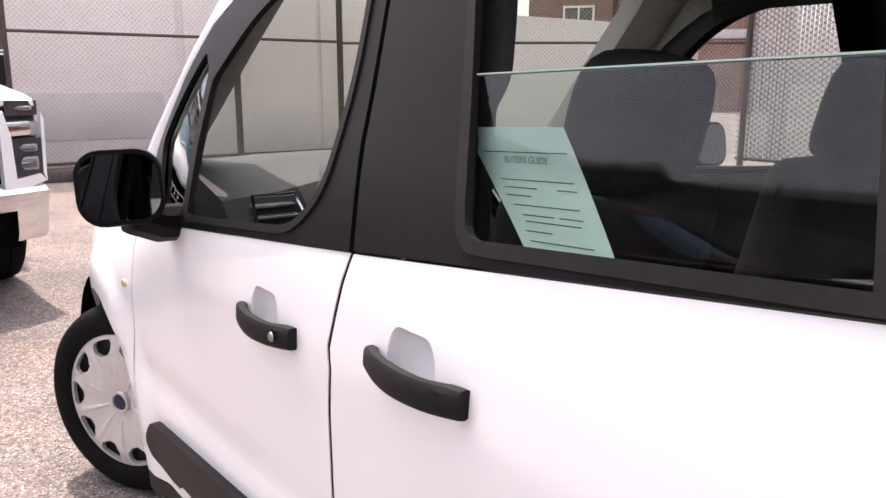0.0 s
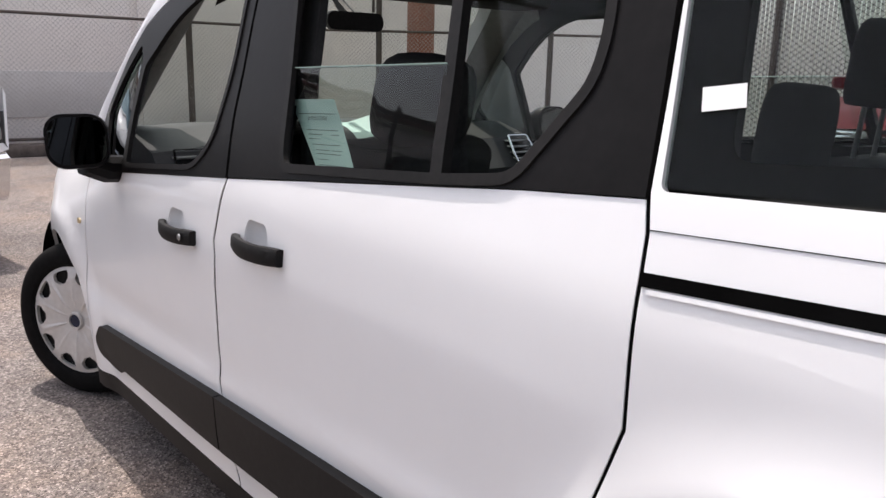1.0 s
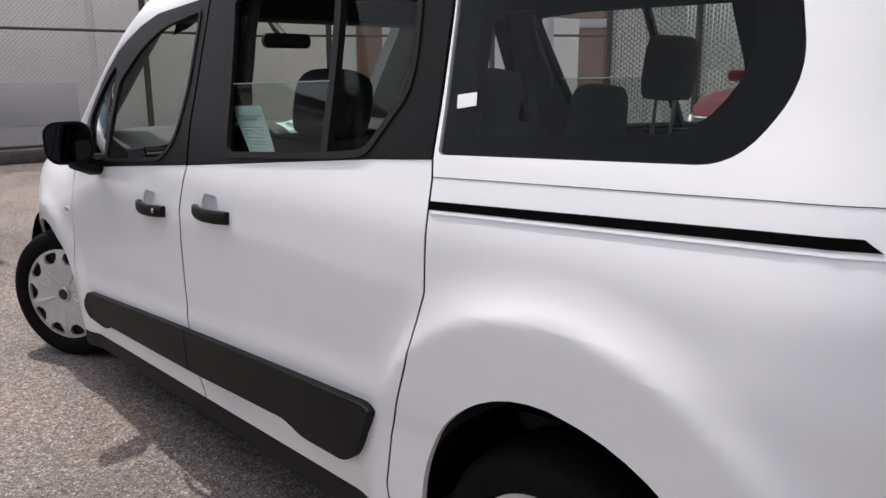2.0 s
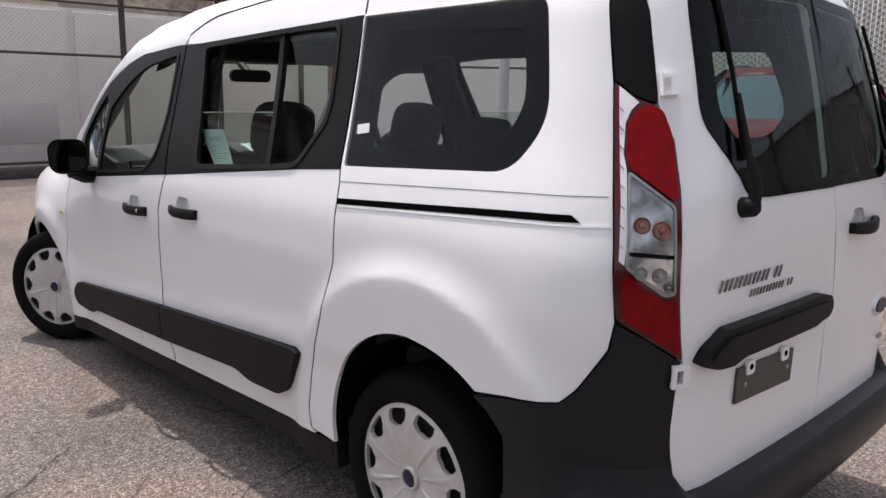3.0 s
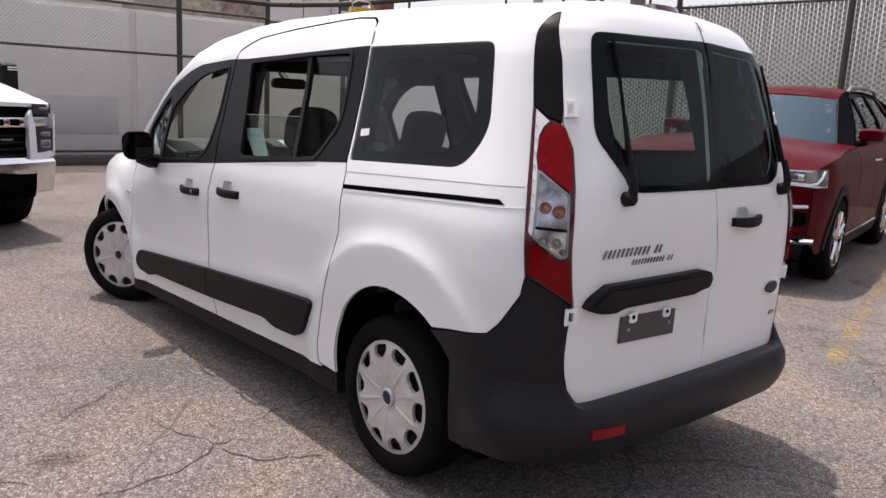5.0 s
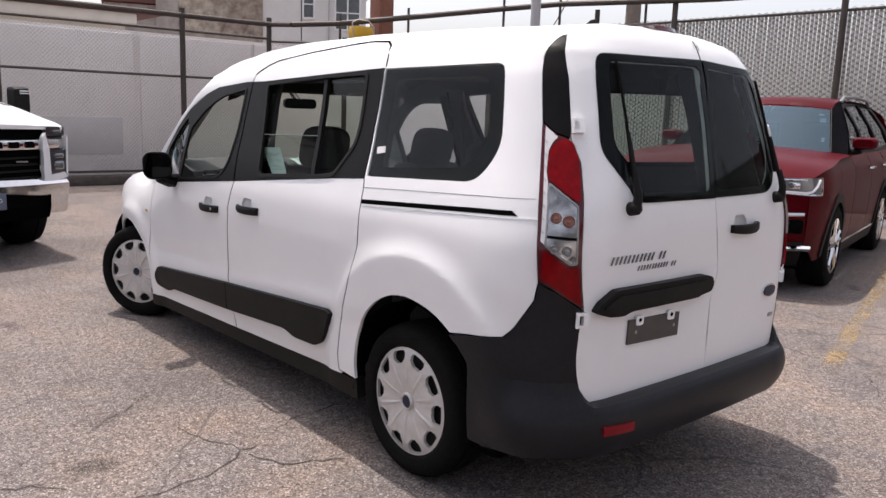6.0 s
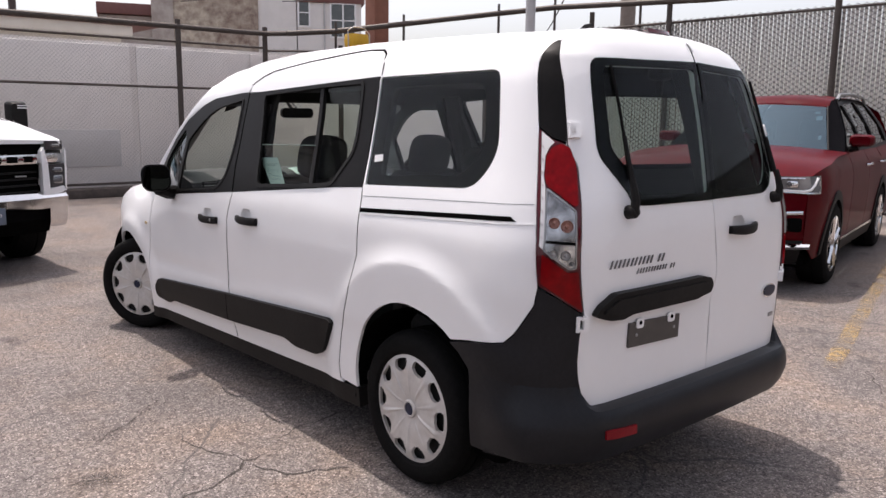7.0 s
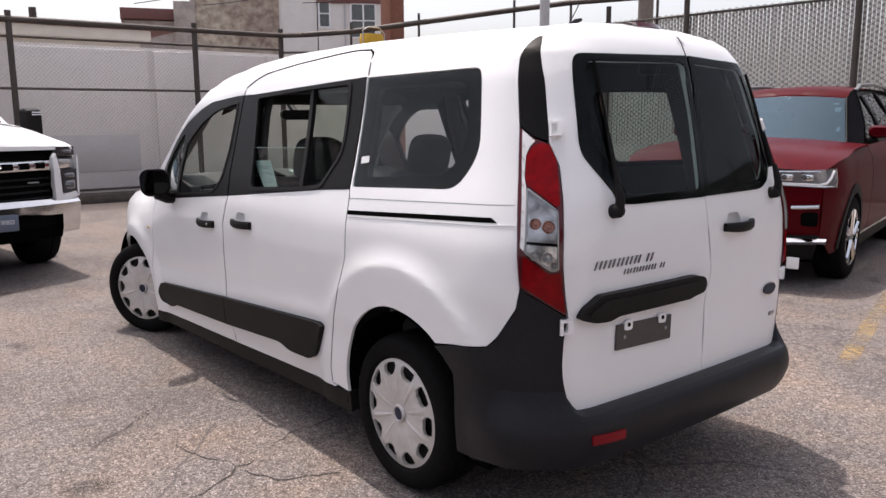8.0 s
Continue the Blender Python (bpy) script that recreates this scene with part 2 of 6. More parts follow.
def panel(bm, outline, off=0.0, depth=0.012, holes=(), flip=False, step=0.06, fn=None, rim=True):
    """A piece of skin: an outline in (a, z) laid on the skin, with a turned-in edge."""
    loops = [[Vector((p[0], p[1], 0)) for p in loop] for loop in (outline, *holes)]
    flat = [p for loop in loops for p in loop]
    work = bmesh.new()
    vs = [work.verts.new(p) for p in flat]
    for tri in tessellate(loops):
        try:
            work.faces.new([vs[i] for i in tri])
        except ValueError:
            pass
    for axis in (0, 1):
        lo, hi = min(p[axis] for p in flat), max(p[axis] for p in flat)
        n = int((hi - lo) / step)
        for k in range(1, n + 1):
            co = [0, 0, 0]
            co[axis] = lo + (hi - lo) * k / (n + 1)
            no = [0, 0, 0]
            no[axis] = 1
            bmesh.ops.bisect_plane(work, geom=work.verts[:] + work.edges[:] + work.faces[:], plane_co=co, plane_no=no, dist=1e-5)
    sx = -1 if flip else 1
    outer, inner = {}, {}
    f = fn or (lambda a, z: (skin(a, z), skin_normal(a, z)))
    for v in work.verts:
        p, n = f(v.co.x, v.co.y)
        q = p + n * off
        outer[v] = bm.verts.new((sx * q.x, q.y, q.z))
    for fc in work.faces:
        c = [outer[v] for v in fc.verts]
        flat_n = fc.normal.z
        bm.faces.new(c if (flat_n > 0) == flip else c[::-1])
    if rim:
        for e in work.edges:
            if len(e.link_faces) == 1:
                ends = []
                for v in e.verts:
                    p, n = f(v.co.x, v.co.y)
                    q, q2 = p + n * off, p + n * (off - depth)
                    ends.append((bm.verts.new((sx * q.x, q.y, q.z)), bm.verts.new((sx * q2.x, q2.y, q2.z))))
                (a1, a2), (b1, b2) = ends
                bm.faces.new((a1, b1, b2, a2))
    work.free()
    return bm


# ---- the van ----
XC = -0.04  # the van's middle line
van = thing("van", "white long-wheelbase passenger van parked with its front wheels turned", "van", Matrix.Translation((XC, 0, 0)))


def sides(name, outline, mat, off=0.0, depth=0.014, holes=(), step=0.06, label="", both=True, parent=None):
    """The same piece of skin on the left and on the right."""
    made = []
    for flip in (False, True) if both else (False,):
        made.append(part(name, panel(bmesh.new(), outline, off, depth, holes, flip, step), mat, parent or van, label))
    return made


def grow(pts, d):
    """An outline moved outwards by d (inwards when negative)."""
    n = len(pts)
    area = sum(pts[i - 1][0] * pts[i][1] - pts[i][0] * pts[i - 1][1] for i in range(n))
    out = []
    for i in range(n):
        p, a, b = Vector(pts[i]), Vector(pts[i - 1]), Vector(pts[(i + 1) % n])
        n1, n2 = (p - a).normalized(), (b - p).normalized()
        m = Vector((n1.y, -n1.x)) + Vector((n2.y, -n2.x))
        if m.length < 1e-6:
            m = Vector((n1.y, -n1.x))
        m = m.normalized() / max(0.5, m.length / 2)
        q = p + m * (d if area > 0 else -d)
        out.append((q.x, q.y))
    return out


# lower doors, fenders and quarters
DOOR_GAP = [(1.530, .277), (1.545, .40), (1.566, .575), (1.560, .70), (1.553, .82), (1.541, .90), (1.547, .935), (1.518, 1.04), (1.502, 1.088)]
FRONT_DOOR = [(a + .005, z) for a, z in DOOR_GAP] + [(1.63, 1.076), (2.30, 1.013), (2.56, .988), (2.655, .972), (2.662, .80), (2.70, .57), (2.72, .235)]
SLIDE_DOOR = [(a - .005, z) for a, z in DOOR_GAP] + [(.557, 1.183), (.349, 1.199), (.338, 1.16), (.332, 1.10), (.320, .92), (.374, .741), (.446, .547), (.477, .40), (.472, .335), (.45, .318)]
SLIDE_TOP = [(1.577, 1.650), (1.574, 1.616), (1.46, 1.616), (.404, 1.668), (.418, 1.72), (.45, 1.762), (.49, 1.782), (.605, 1.788), (.744, 1.780), (1.084, 1.753), (1.38, 1.718), (1.47, 1.695), (1.54, 1.667)]


def arc(cy, cz, r, a0, a1, n=14, rz=None):
    return [(cy + r * math.cos(radians(a0 + (a1 - a0) * k / n)), cz + (rz or r) * math.sin(radians(a0 + (a1 - a0) * k / n))) for k in range(n + 1)]


REAR_ARCH = arc(-0.042, 0.374, 0.385, -7, 90, 14, 0.400) + arc(-0.042, 0.374, 0.435, 95, 127, 5, 0.398)
FRONT_ARCH = arc(3.085, 0.33, 0.365, -8, 188, 20)
QUARTER_GLASS = rounded([(.332, 1.211), (.368, 1.45), (.398, 1.664), (-.320, 1.674), (-.411, 1.372), (-.330, 1.244)], [.012, .2, .012, .05, .09, .065], 6)
QUARTER = [(.344, 1.207), (.331, 1.16), (.325, 1.10), (.313, .92), (.367, .741), (.439, .547), (.470, .40), (.463, .335), (.338, .325)]
QUARTER += REAR_ARCH
QUARTER += [(-.44, .717), (-.515, .731), (-.545, .765), (-.612, .872), (-.622, .935), (-.582, 1.20), (-.548, 1.46), (-.500, 1.69), (-.504, 1.724), (-.512, 1.746), (-.527, 1.763), (-.547, 1.772), (-.566, 1.774), (-.566, 1.795), (-.40, 1.795), (0, 1.795), (.44, 1.795), (.45, 1.78), (.425, 1.74), (.395, 1.62)]
FENDER = [(2.672, .965), (2.672, .80), (2.708, .57), (2.724, .33)] + FRONT_ARCH[::-1] + [(3.55, .33), (3.80, .36), (3.86, .60), (3.80, .74), (3.55, .88), (3.25, .98), (2.95, 1.03), (2.72, 1.045), (2.60, 1.04), (2.58, .99)]



def cup_outline(y, z, k=1.0):
    return [(y + .022 + q * k, z + r * k) for q, r in rounded([(.056, -.022), (.055, .032), (.040, .058), (-.040, .058), (-.055, .032), (-.054, -.022)], .018, 4)]


sides("front_door", FRONT_DOOR, WHITE, holes=[cup_outline(1.762, .918)], step=0.03)
sides("sliding_door", SLIDE_DOOR, WHITE, holes=[cup_outline(1.305, .957)], step=0.024)
sides("sliding_door_top", SLIDE_TOP, WHITE)
sides("quarter_panel", QUARTER, WHITE, holes=[QUARTER_GLASS[::-1]], step=0.021)
sides("front_fender", FENDER, WHITE, step=0.05)



def ribbon(pts, w):
    """An outline of width 2w that follows a line of places on the skin."""
    left, right = [], []
    for i, p in enumerate(pts):
        d = (Vector(pts[min(i + 1, len(pts) - 1)]) - Vector(pts[max(i - 1, 0)])).normalized()
        left.append((p[0] - d.y * w, p[1] + d.x * w))
        right.append((p[0] + d.y * w, p[1] - d.x * w))
    return left + right[::-1]


DOOR_TOP = [(.400, 1.672), (.413, 1.722), (.444, 1.766), (.487, 1.7865), (.605, 1.7915), (.745, 1.784), (1.084, 1.757), (1.38, 1.7215), (1.47, 1.6985), (1.545, 1.670), (1.578, 1.652)]
sides("door_seam", ribbon(DOOR_TOP, .0032), GAP, 0.0015, 0.003, step=0.04, label="thin dark seam round the sliding door's top")

sides("door_seam", ribbon(DOOR_GAP, .0046), GAP, -0.002, 0.004, step=0.05, label="dark seam between the side doors")
REAR_SEAM = [(.347, 1.2), (.335, 1.16), (.329, 1.10), (.3165, .92), (.3705, .741), (.4425, .547), (.4735, .40), (.467, .335)]
sides("door_seam", ribbon(REAR_SEAM, .0032), GAP, -0.002, 0.004, step=0.04, label="dark seam behind the sliding door")

# dark backing behind the seams
sides("inner_sill", [(.40, .30), (2.80, .24), (2.74, .95), (1.55, 1.04), (.26, 1.17), (.26, .80)], GAP, -0.03, 0.0, step=0.05)
sides("pillar_backing", [(1.46, 1.0), (1.50, 1.70), (1.66, 1.66), (1.58, 1.0)], GAP, -0.025, 0.0)
sides("pillar_backing", [(.30, 1.0), (.36, 1.77), (.50, 1.79), (.40, 1.0)], GAP, -0.025, 0.0)

# window frames and glass
PANE_EDGE = grained("glass_edge", (0.16, 0.24, 0.21), (0.22, 0.30, 0.27), 0.3, 20, spec=0.2)
FRONT_FRAME = [(1.508, 1.088), (1.545, 1.25), (1.572, 1.45), (1.588, 1.615), (1.67, 1.612), (2.00, 1.585), (2.13, 1.545), (2.30, 1.455), (2.43, 1.342), (2.575, 1.165), (2.645, .986), (2.30, 1.014), (1.63, 1.078)]
FRONT_PANE = rounded([(1.70, 1.092), (2.190, 1.047), (2.220, 1.338), (2.08, 1.460), (1.915, 1.538), (1.635, 1.578), (1.605, 1.34), (1.615, 1.17)], [.06, .015, .02, .1, .1, .02, .1, .06], 4)
VENT_PANE = rounded([(2.225, 1.056), (2.40, 1.042), (2.495, 1.19), (2.40, 1.31), (2.297, 1.40), (2.258, 1.36)], [.015, .02, .03, .06, .012, .012], 3)
SLIDE_FRAME = [(1.496, 1.092), (1.532, 1.25), (1.560, 1.45), (1.576, 1.612), (1.46, 1.612), (.404, 1.664), (.383, 1.45), (.349, 1.201), (.557, 1.185)]
SLIDE_PANE = rounded([(1.252, 1.142), (1.404, 1.599), (.88, 1.631), (.520, 1.643), (.478, 1.40), (.482, 1.336), (.582, 1.198), (.72, 1.181)], [.03, .035, .3, .03, .08, .035, .03, .06], 5)
sides("front_window_frame", FRONT_FRAME, TRIM, 0.002, 0.010, [FRONT_PANE[::-1], VENT_PANE[::-1]])
sides("sliding_window_frame", SLIDE_FRAME, TRIM, 0.002, 0.016, [SLIDE_PANE[::-1]])
sides("window_seal", grow(SLIDE_PANE, 0.012), BLACK, 0.006, 0.012, [grow(SLIDE_PANE, -0.006)[::-1]])
sides("window_seal", grow(FRONT_PANE, 0.008), BLACK, 0.006, 0.012, [grow(FRONT_PANE, -0.006)[::-1]])
VENTGLASS = glassy("vent_glass", (0.16, 0.19, 0.19), gloss=(0.62, 0.64, 0.66), base=0.10)
for ob in sides("vent_pane", grow(VENT_PANE, 0.005), VENTGLASS, -0.012, 0, step=0.12):
    ob.visible_shadow = False
DIV = [(.872, 1.63), (.845, 1.63), (.745, 1.17), (.775, 1.17)]
sides("window_divider", DIV, BLACK, -0.004, 0.02)
FIXED = [(.857, 1.626), (.515, 1.645), (.478, 1.40), (.482, 1.330), (.50, 1.303), (.585, 1.200), (.61, 1.190), (.72, 1.178), (.76, 1.175)]
LOWERED = [(.76, 1.175), (1.285, 1.138), (1.335, 1.345), (.806, 1.36)]
for ob in [part("fixed_pane", panel(bmesh.new(), grow(FIXED, .02), 0, 0.0, (), fl, 0.12, lambda a, z: (skin(a, z) - skin_normal(a, z) * (.014 + .18 * max(0, 1.64 - z)), skin_normal(a, z))), TINT, van) for fl in (False, True)] + [part("lowered_pane", panel(bmesh.new(), LOWERED, 0, 0.0, (), fl, 0.12, lambda a, z: (skin(a, z) - skin_normal(a, z) * (.001 + .172 * (1.362 - z)), skin_normal(a, z))), CLEAR, van) for fl in (False, True)]:
    ob.visible_shadow = False
for ob in sides("quarter_pane", grow(QUARTER_GLASS, -0.004), TINT, -0.001, 0.004, step=0.1):
    ob.visible_shadow = False
INNER_Q = rounded([(.255, 1.255), (.285, 1.45), (.305, 1.62), (-.255, 1.63), (-.325, 1.40), (-.25, 1.29)], [.03, .2, .05, .07, .09, .06], 5)
sides("glass_border", grow(QUARTER_GLASS, -0.004), GAP, -0.006, 0.0, [INNER_Q[::-1]])

sides("pane_edge", [(.806, 1.3585), (1.335, 1.3435), (1.336, 1.3455), (.807, 1.3605)], PANE_EDGE, -0.001, 0.005, step=0.12)
sides("inner_trim", [(1.40, 1.0), (2.65, .95), (2.58, 1.165), (2.43, 1.342), (2.30, 1.45), (2.10, 1.56), (1.62, 1.64), (1.40, 1.66)], DASH, -0.016, 0.0, [[(a, min(z, 1.545)) for a, z in grow(FRONT_PANE, .012)][::-1], grow(VENT_PANE, .010)[::-1]])
sides("inner_trim", [(1.40, 1.0), (1.42, 1.665), (1.36, 1.72), (.42, 1.76), (.38, 1.1)], DASH, -0.026, 0.0, [[(a, min(z, 1.612)) for a, z in grow(SLIDE_PANE, .012)][::-1]])
sides("inner_trim", [(.38, 1.1), (.42, 1.76), (-.42, 1.76), (-.56, 1.60), (-.60, 1.1)], DASH, -0.045, 0.0, [grow(INNER_Q, .012)[::-1]])

# mouldings, track and handles
MOULD = rounded([(1.562, .528), (.535, .598), (.500, .584), (.590, .430), (.64, .404), (.836, .398), (.93, .420), (1.556, .382)], [0, .02, .012, .03, .03, .03, .03, 0], 4)
MOULD_F = rounded([(1.564, .382), (2.36, .346), (2.39, .322), (2.45, .315), (2.60, .323), (2.605, .40), (2.545, .452), (1.568, .528)], [0, .015, .01, .02, .03, .04, .03, 0], 4)
sides("door_moulding", MOULD, BLACK, 0.022, 0.03)
sides("door_moulding", MOULD_F, BLACK, 0.022, 0.03)
sides("sill", [(.335, .228), (2.75, .160), (2.735, .227), (1.53, .268), (.47, .312), (.335, .318)], BLACK, -0.004, 0.05)
sides("slide_track", [(.324, 1.098), (-.522, 1.1485), (-.500, 1.1642), (.326, 1.115)], GAP, 0.0035, 0.004)
sides("track_lip", [(.314, 1.0906), (-.590, 1.1425), (-.586, 1.1475), (.316, 1.0966)], WHITE, 0.003, 0.006)
# A thin dark strip paints the shade of the panel's pressed crease.
sides("crease_shade", [(.333, 1.164), (-.572, 1.2095), (-.572, 1.2105), (.334, 1.165)], GAP, 0.001, 0.003, step=0.03)


def side_frame(y, z, sx, off=0.0):
    """Local axes on the van's side: x to the rear, y up, z outwards."""
    p, n = skin(y, z), skin_normal(y, z)
    p = p + n * off
    up = (Vector((0, 0, 1)) - n * n.z).normalized()
    back = up.cross(n)
    m = Matrix((back, up, n)).transposed().to_4x4()
    m.translation = p
    if sx > 0:
        m = Matrix.Diagonal((-1, 1, 1, 1)) @ m
    return m


def pull_handle(m, length, parent, lock, at, flip=False, rear=None):
    """A black pull handle with a bowed grip over a dished white cup."""
    bm = bmesh.new()
    n, rows = 16, []
    for i in range(n + 1):
        t = i / n
        x = (t - 0.5) * length
        out = 0.034 * math.sin(math.pi * min(1, max(0, t * 0.86 + 0.07))) ** 0.6 + 0.004
        hgt = 0.0165 + 0.004 * math.sin(math.pi * t)
        drop = 0.004 * math.sin(math.pi * t)
        hgt += 0.003 * smooth(.6, .95, t)
        thick = 0.016 + (out - 0.016) * max(smooth(.16, .03, t), smooth(.74, .95, t))
        rows.append([m @ Vector((x, -drop + hgt * c, out - thick * 0.5 + thick * 0.5 * s)) for c, s in ((-.9, -1), (-1, -.3), (-.92, .6), (-.6, 1), (.6, 1), (.92, .6), (1, -.3), (.9, -1))])
    vs = grid(bm, rows, True)
    bm.faces.new(vs[0][::-1])
    bm.faces.new(vs[-1])
    h = part("door_handle", bm, BLACK, parent, "black plastic pull handle")
    bm = bmesh.new()
    ya, za = at
    ol = cup_outline(ya, za) if rear is None else [(ya - (p[0] - ya), p[1]) for p in cup_outline(ya, za, .9)]
    cy, cz = sum(p[0] for p in ol) / len(ol), sum(p[1] for p in ol) / len(ol)
    rows = []
    for s, d in ((1.0, -.004), (1.0, .003), (.94, .010), (.8, .017), (.55, .021), (.25, .022)):
        row = []
        for p in ol:
            a2, z2 = cy + (p[0] - cy) * s, cz + (p[1] - cz) * s
            q = skin(a2, z2) - skin_normal(a2, z2) * (d - (.004 if rear else 0))
            row.append(Vector((-q.x if flip else q.x, q.y, q.z)))
        rows.append(row)
    vs = grid(bm, rows[1:], True)
    bm.faces.new(vs[-1])
    bmesh.ops.recalc_face_normals(bm, faces=bm.faces)
    part("handle_cup", bm, CUP, h, "pale dished handle cup")
    if lock:
        bm = lathe(bmesh.new(), [(0.0001, 0.003), (0.007, 0.003), (0.009, 0.0)], m @ pose(length * 0.36, 0, 0.032), 16)
        part("lock", bm, STEEL, h)
    return h


CUP = grained("grey_white_cup", (0.66, 0.66, 0.66), (0.72, 0.72, 0.72), 0.4, 10)
for sx in (-1, 1):
    pull_handle(side_frame(1.762, .920, sx), 0.216, van, sx < 0, (1.762, .918), sx > 0)
    pull_handle(side_frame(1.308, .959, sx), 0.216, van, False, (1.305, .957), sx > 0)

# rear corner trim, lamps and bumper
LAMP = rounded([(-.553, 1.46), (-.587, 1.20), (-.624, .945), (-.688, .908), (-.778, .850), (-.757, 1.0), (-.727, 1.224), (-.704, 1.335), (-.66, 1.407), (-.605, 1.425)], 0.010, 2)
sides("tail_lamp", LAMP, DEEPRED, 0.012, 0.05, step=0.04, label="tall red tail lamp with clear inset")
PILLAR = [(-.553, 1.468), (-.605, 1.433), (-.660, 1.418), (-.6585, 1.45), (-.6305, 1.619), (-.594, 1.71), (-.575, 1.752), (-.567, 1.768), (-.548, 1.766), (-.530, 1.758), (-.517, 1.742), (-.509, 1.722), (-.505, 1.69)]
sides("rear_pillar_trim", PILLAR, TRIM, 0.004, 0.03, step=0.04)
UPPER_RED = rounded([(-.594, 1.365), (-.612, 1.398), (-.640, 1.408), (-.672, 1.396), (-.696, 1.345), (-.720, 1.207), (-.708, 1.203), (-.608, 1.271), (-.598, 1.30)], 0.010, 3)
LOWER_RED = rounded([(-.627, 1.050), (-.716, .990), (-.748, .993), (-.770, .862), (-.69, .915), (-.632, .952)], 0.006, 2)
CLEAR_RAW = [(-.609, 1.262), (-.715, 1.190), (-.742, 1.004), (-.718, 1.000), (-.630, 1.060)]
CLEAR_L = rounded(CLEAR_RAW, 0.008, 3)
CLEAR_HOLE = rounded([(-.614, 1.253), (-.7115, 1.187), (-.738, 1.009), (-.720, 1.006), (-.635, 1.063)], 0.006, 3)
STRIP = [(-.566, 1.450), (-.616, 1.414), (-.600, 1.397), (-.590, 1.368), (-.594, 1.30), (-.605, 1.264), (-.624, 1.115), (-.627, 1.064), (-.614, 1.074), (-.600, 1.20), (-.580, 1.34)]
AMBERB = grained("amber_bulb", (0.16, 0.05, 0.035), (0.42, 0.22, 0.17), 0.2, 60, metal=0.4)
SILVER = grained("lamp_reflector", (0.10, 0.10, 0.10), (0.85, 0.85, 0.85), 0.16, 22, metal=0.75)
for flip in (False, True):
    lamp = [o for o in van.children if o.name.startswith("tail_lamp")][1 if flip else 0]
    for nm, ol, mt, of, lb in (("red_lens", UPPER_RED, RED, 0.020, "bright red lens"), ("red_lens", LOWER_RED, RED, 0.020, "bright red lens"), ("clear_lens_bowl", CLEAR_L, SILVER, 0.0165, "silvery reflector bowl"), ("side_strip", STRIP, LABELW, 0.016, "pale ribbed strip")):
        part(nm, panel(bmesh.new(), ol, of, 0.008, (), flip, 0.03), mt, lamp, lb)
    part("lens_frame", panel(bmesh.new(), grow(CLEAR_L, .001), 0.021, 0.008, [CLEAR_HOLE[::-1]], flip, 0.03), STEEL, lamp, "silver rim round the clear lens")
    for z, a, r, mt in ((1.150, -.650, .018, AMBERB), (1.140, -.692, .020, AMBERB), (1.050, -.662, .014, STEEL), (1.046, -.702, .016, STEEL), (1.020, -.724, .009, STEEL)):
        mm = Matrix.Translation(skin(a, z) + skin_normal(a, z) * .016) @ skin_normal(a, z).to_track_quat('Z', 'Y').to_matrix().to_4x4()
        if flip:
            mm = Matrix.Diagonal((-1, 1, 1, 1)) @ mm
        part("bulb_bowl", lathe(bmesh.new(), [(.0001, .008), (r * .35, .006), (r * .42, .001), (r * .8, .002), (r, .006), (r * 1.08, .0)], mm, 20), mt, lamp, "round bulb bowl")
    part("lamp_divider", panel(bmesh.new(), [(-.630, 1.094), (-.726, 1.089), (-.726, 1.080), (-.630, 1.085)], 0.020, 0.006, (), flip, 0.03), GAP, lamp)
    part("clear_lens", panel(bmesh.new(), grow(CLEAR_L, -.003), 0.026, 0.012, (), flip, 0.03), LENS, lamp, "clear lens")
    for k in range(9):
        z = 1.40 - 0.042 * k
        a = float(np.interp(z, [1.06, 1.20, 1.34, 1.455], [-.620, -.605, -.586, -.572]))
        part("rib", panel(bmesh.new(), [(a + .007, z + .003), (a - .004, z - .006), (a - .004, z - .0075), (a + .007, z + .0015)], 0.0185, 0.004, (), flip, 0.1), DEEPRED, lamp)

BUMP_SIDE = [(-.305, .681), (-.44, .712), (-.515, .726), (-.549, .762), (-.616, .870), (-.626, .932), (-.69, .902), (-.780, .842), (-.769, .76), (-.763, .68), (-.765, .61), (-.777, .53), (-.80, .34), (-.55, .31), (-.44, .30)] + arc(-0.042, 0.374, 0.435, 187, 128, 8, 0.398)
sides("rear_bumper_corner", BUMP_SIDE, BUMPER, 0.006, 0.03, step=0.05)


def bumper_bar():
    """The rear bumper: one dark bar swept round the van's tail, soft-shouldered at its corners."""
    bm = bmesh.new()
    rear = [(-.03, .508), (.030, .512), (.056, .505), (.074, .485), (.083, .445), (.082, .41), (.068, .36), (.045, .32), (-.01, .305), (-.05, .305)]
    corner = [(-.02, .66), (-.006, .62), (.011, .565), (.028, .515), (.060, .470), (.066, .425), (.062, .37), (.045, .32), (-.01, .305), (-.05, .305)]
    rows = []
    for k in range(65):
        a = -.40 + (across(0, .5) + .40) * (k / 64)
        rise = smooth(-.40, -.62, a)
        mix = smooth(-.725, -.812, a)
        row = []
        for (o, z), (o2, z2) in zip(rear, corner):
            o, z = o * mix + o2 * (1 - mix), z * mix + z2 * (1 - mix)
            p, n = skin(a, z), skin_normal(a, z)
            n = Vector((n.x, n.y, 0)).normalized()
            row.append(p + n * (0.007 + (o - 0.007) * max(0.05, rise)))
        rows.append(row)
    rows += [[Vector((-p.x, p.y, p.z)) for p in r] for r in rows[-2::-1]]
    grid(bm, [r[::-1] for r in rows])
    return bm


part("rear_bumper", bumper_bar(), BUMPER, van, "dark grey plastic rear bumper")

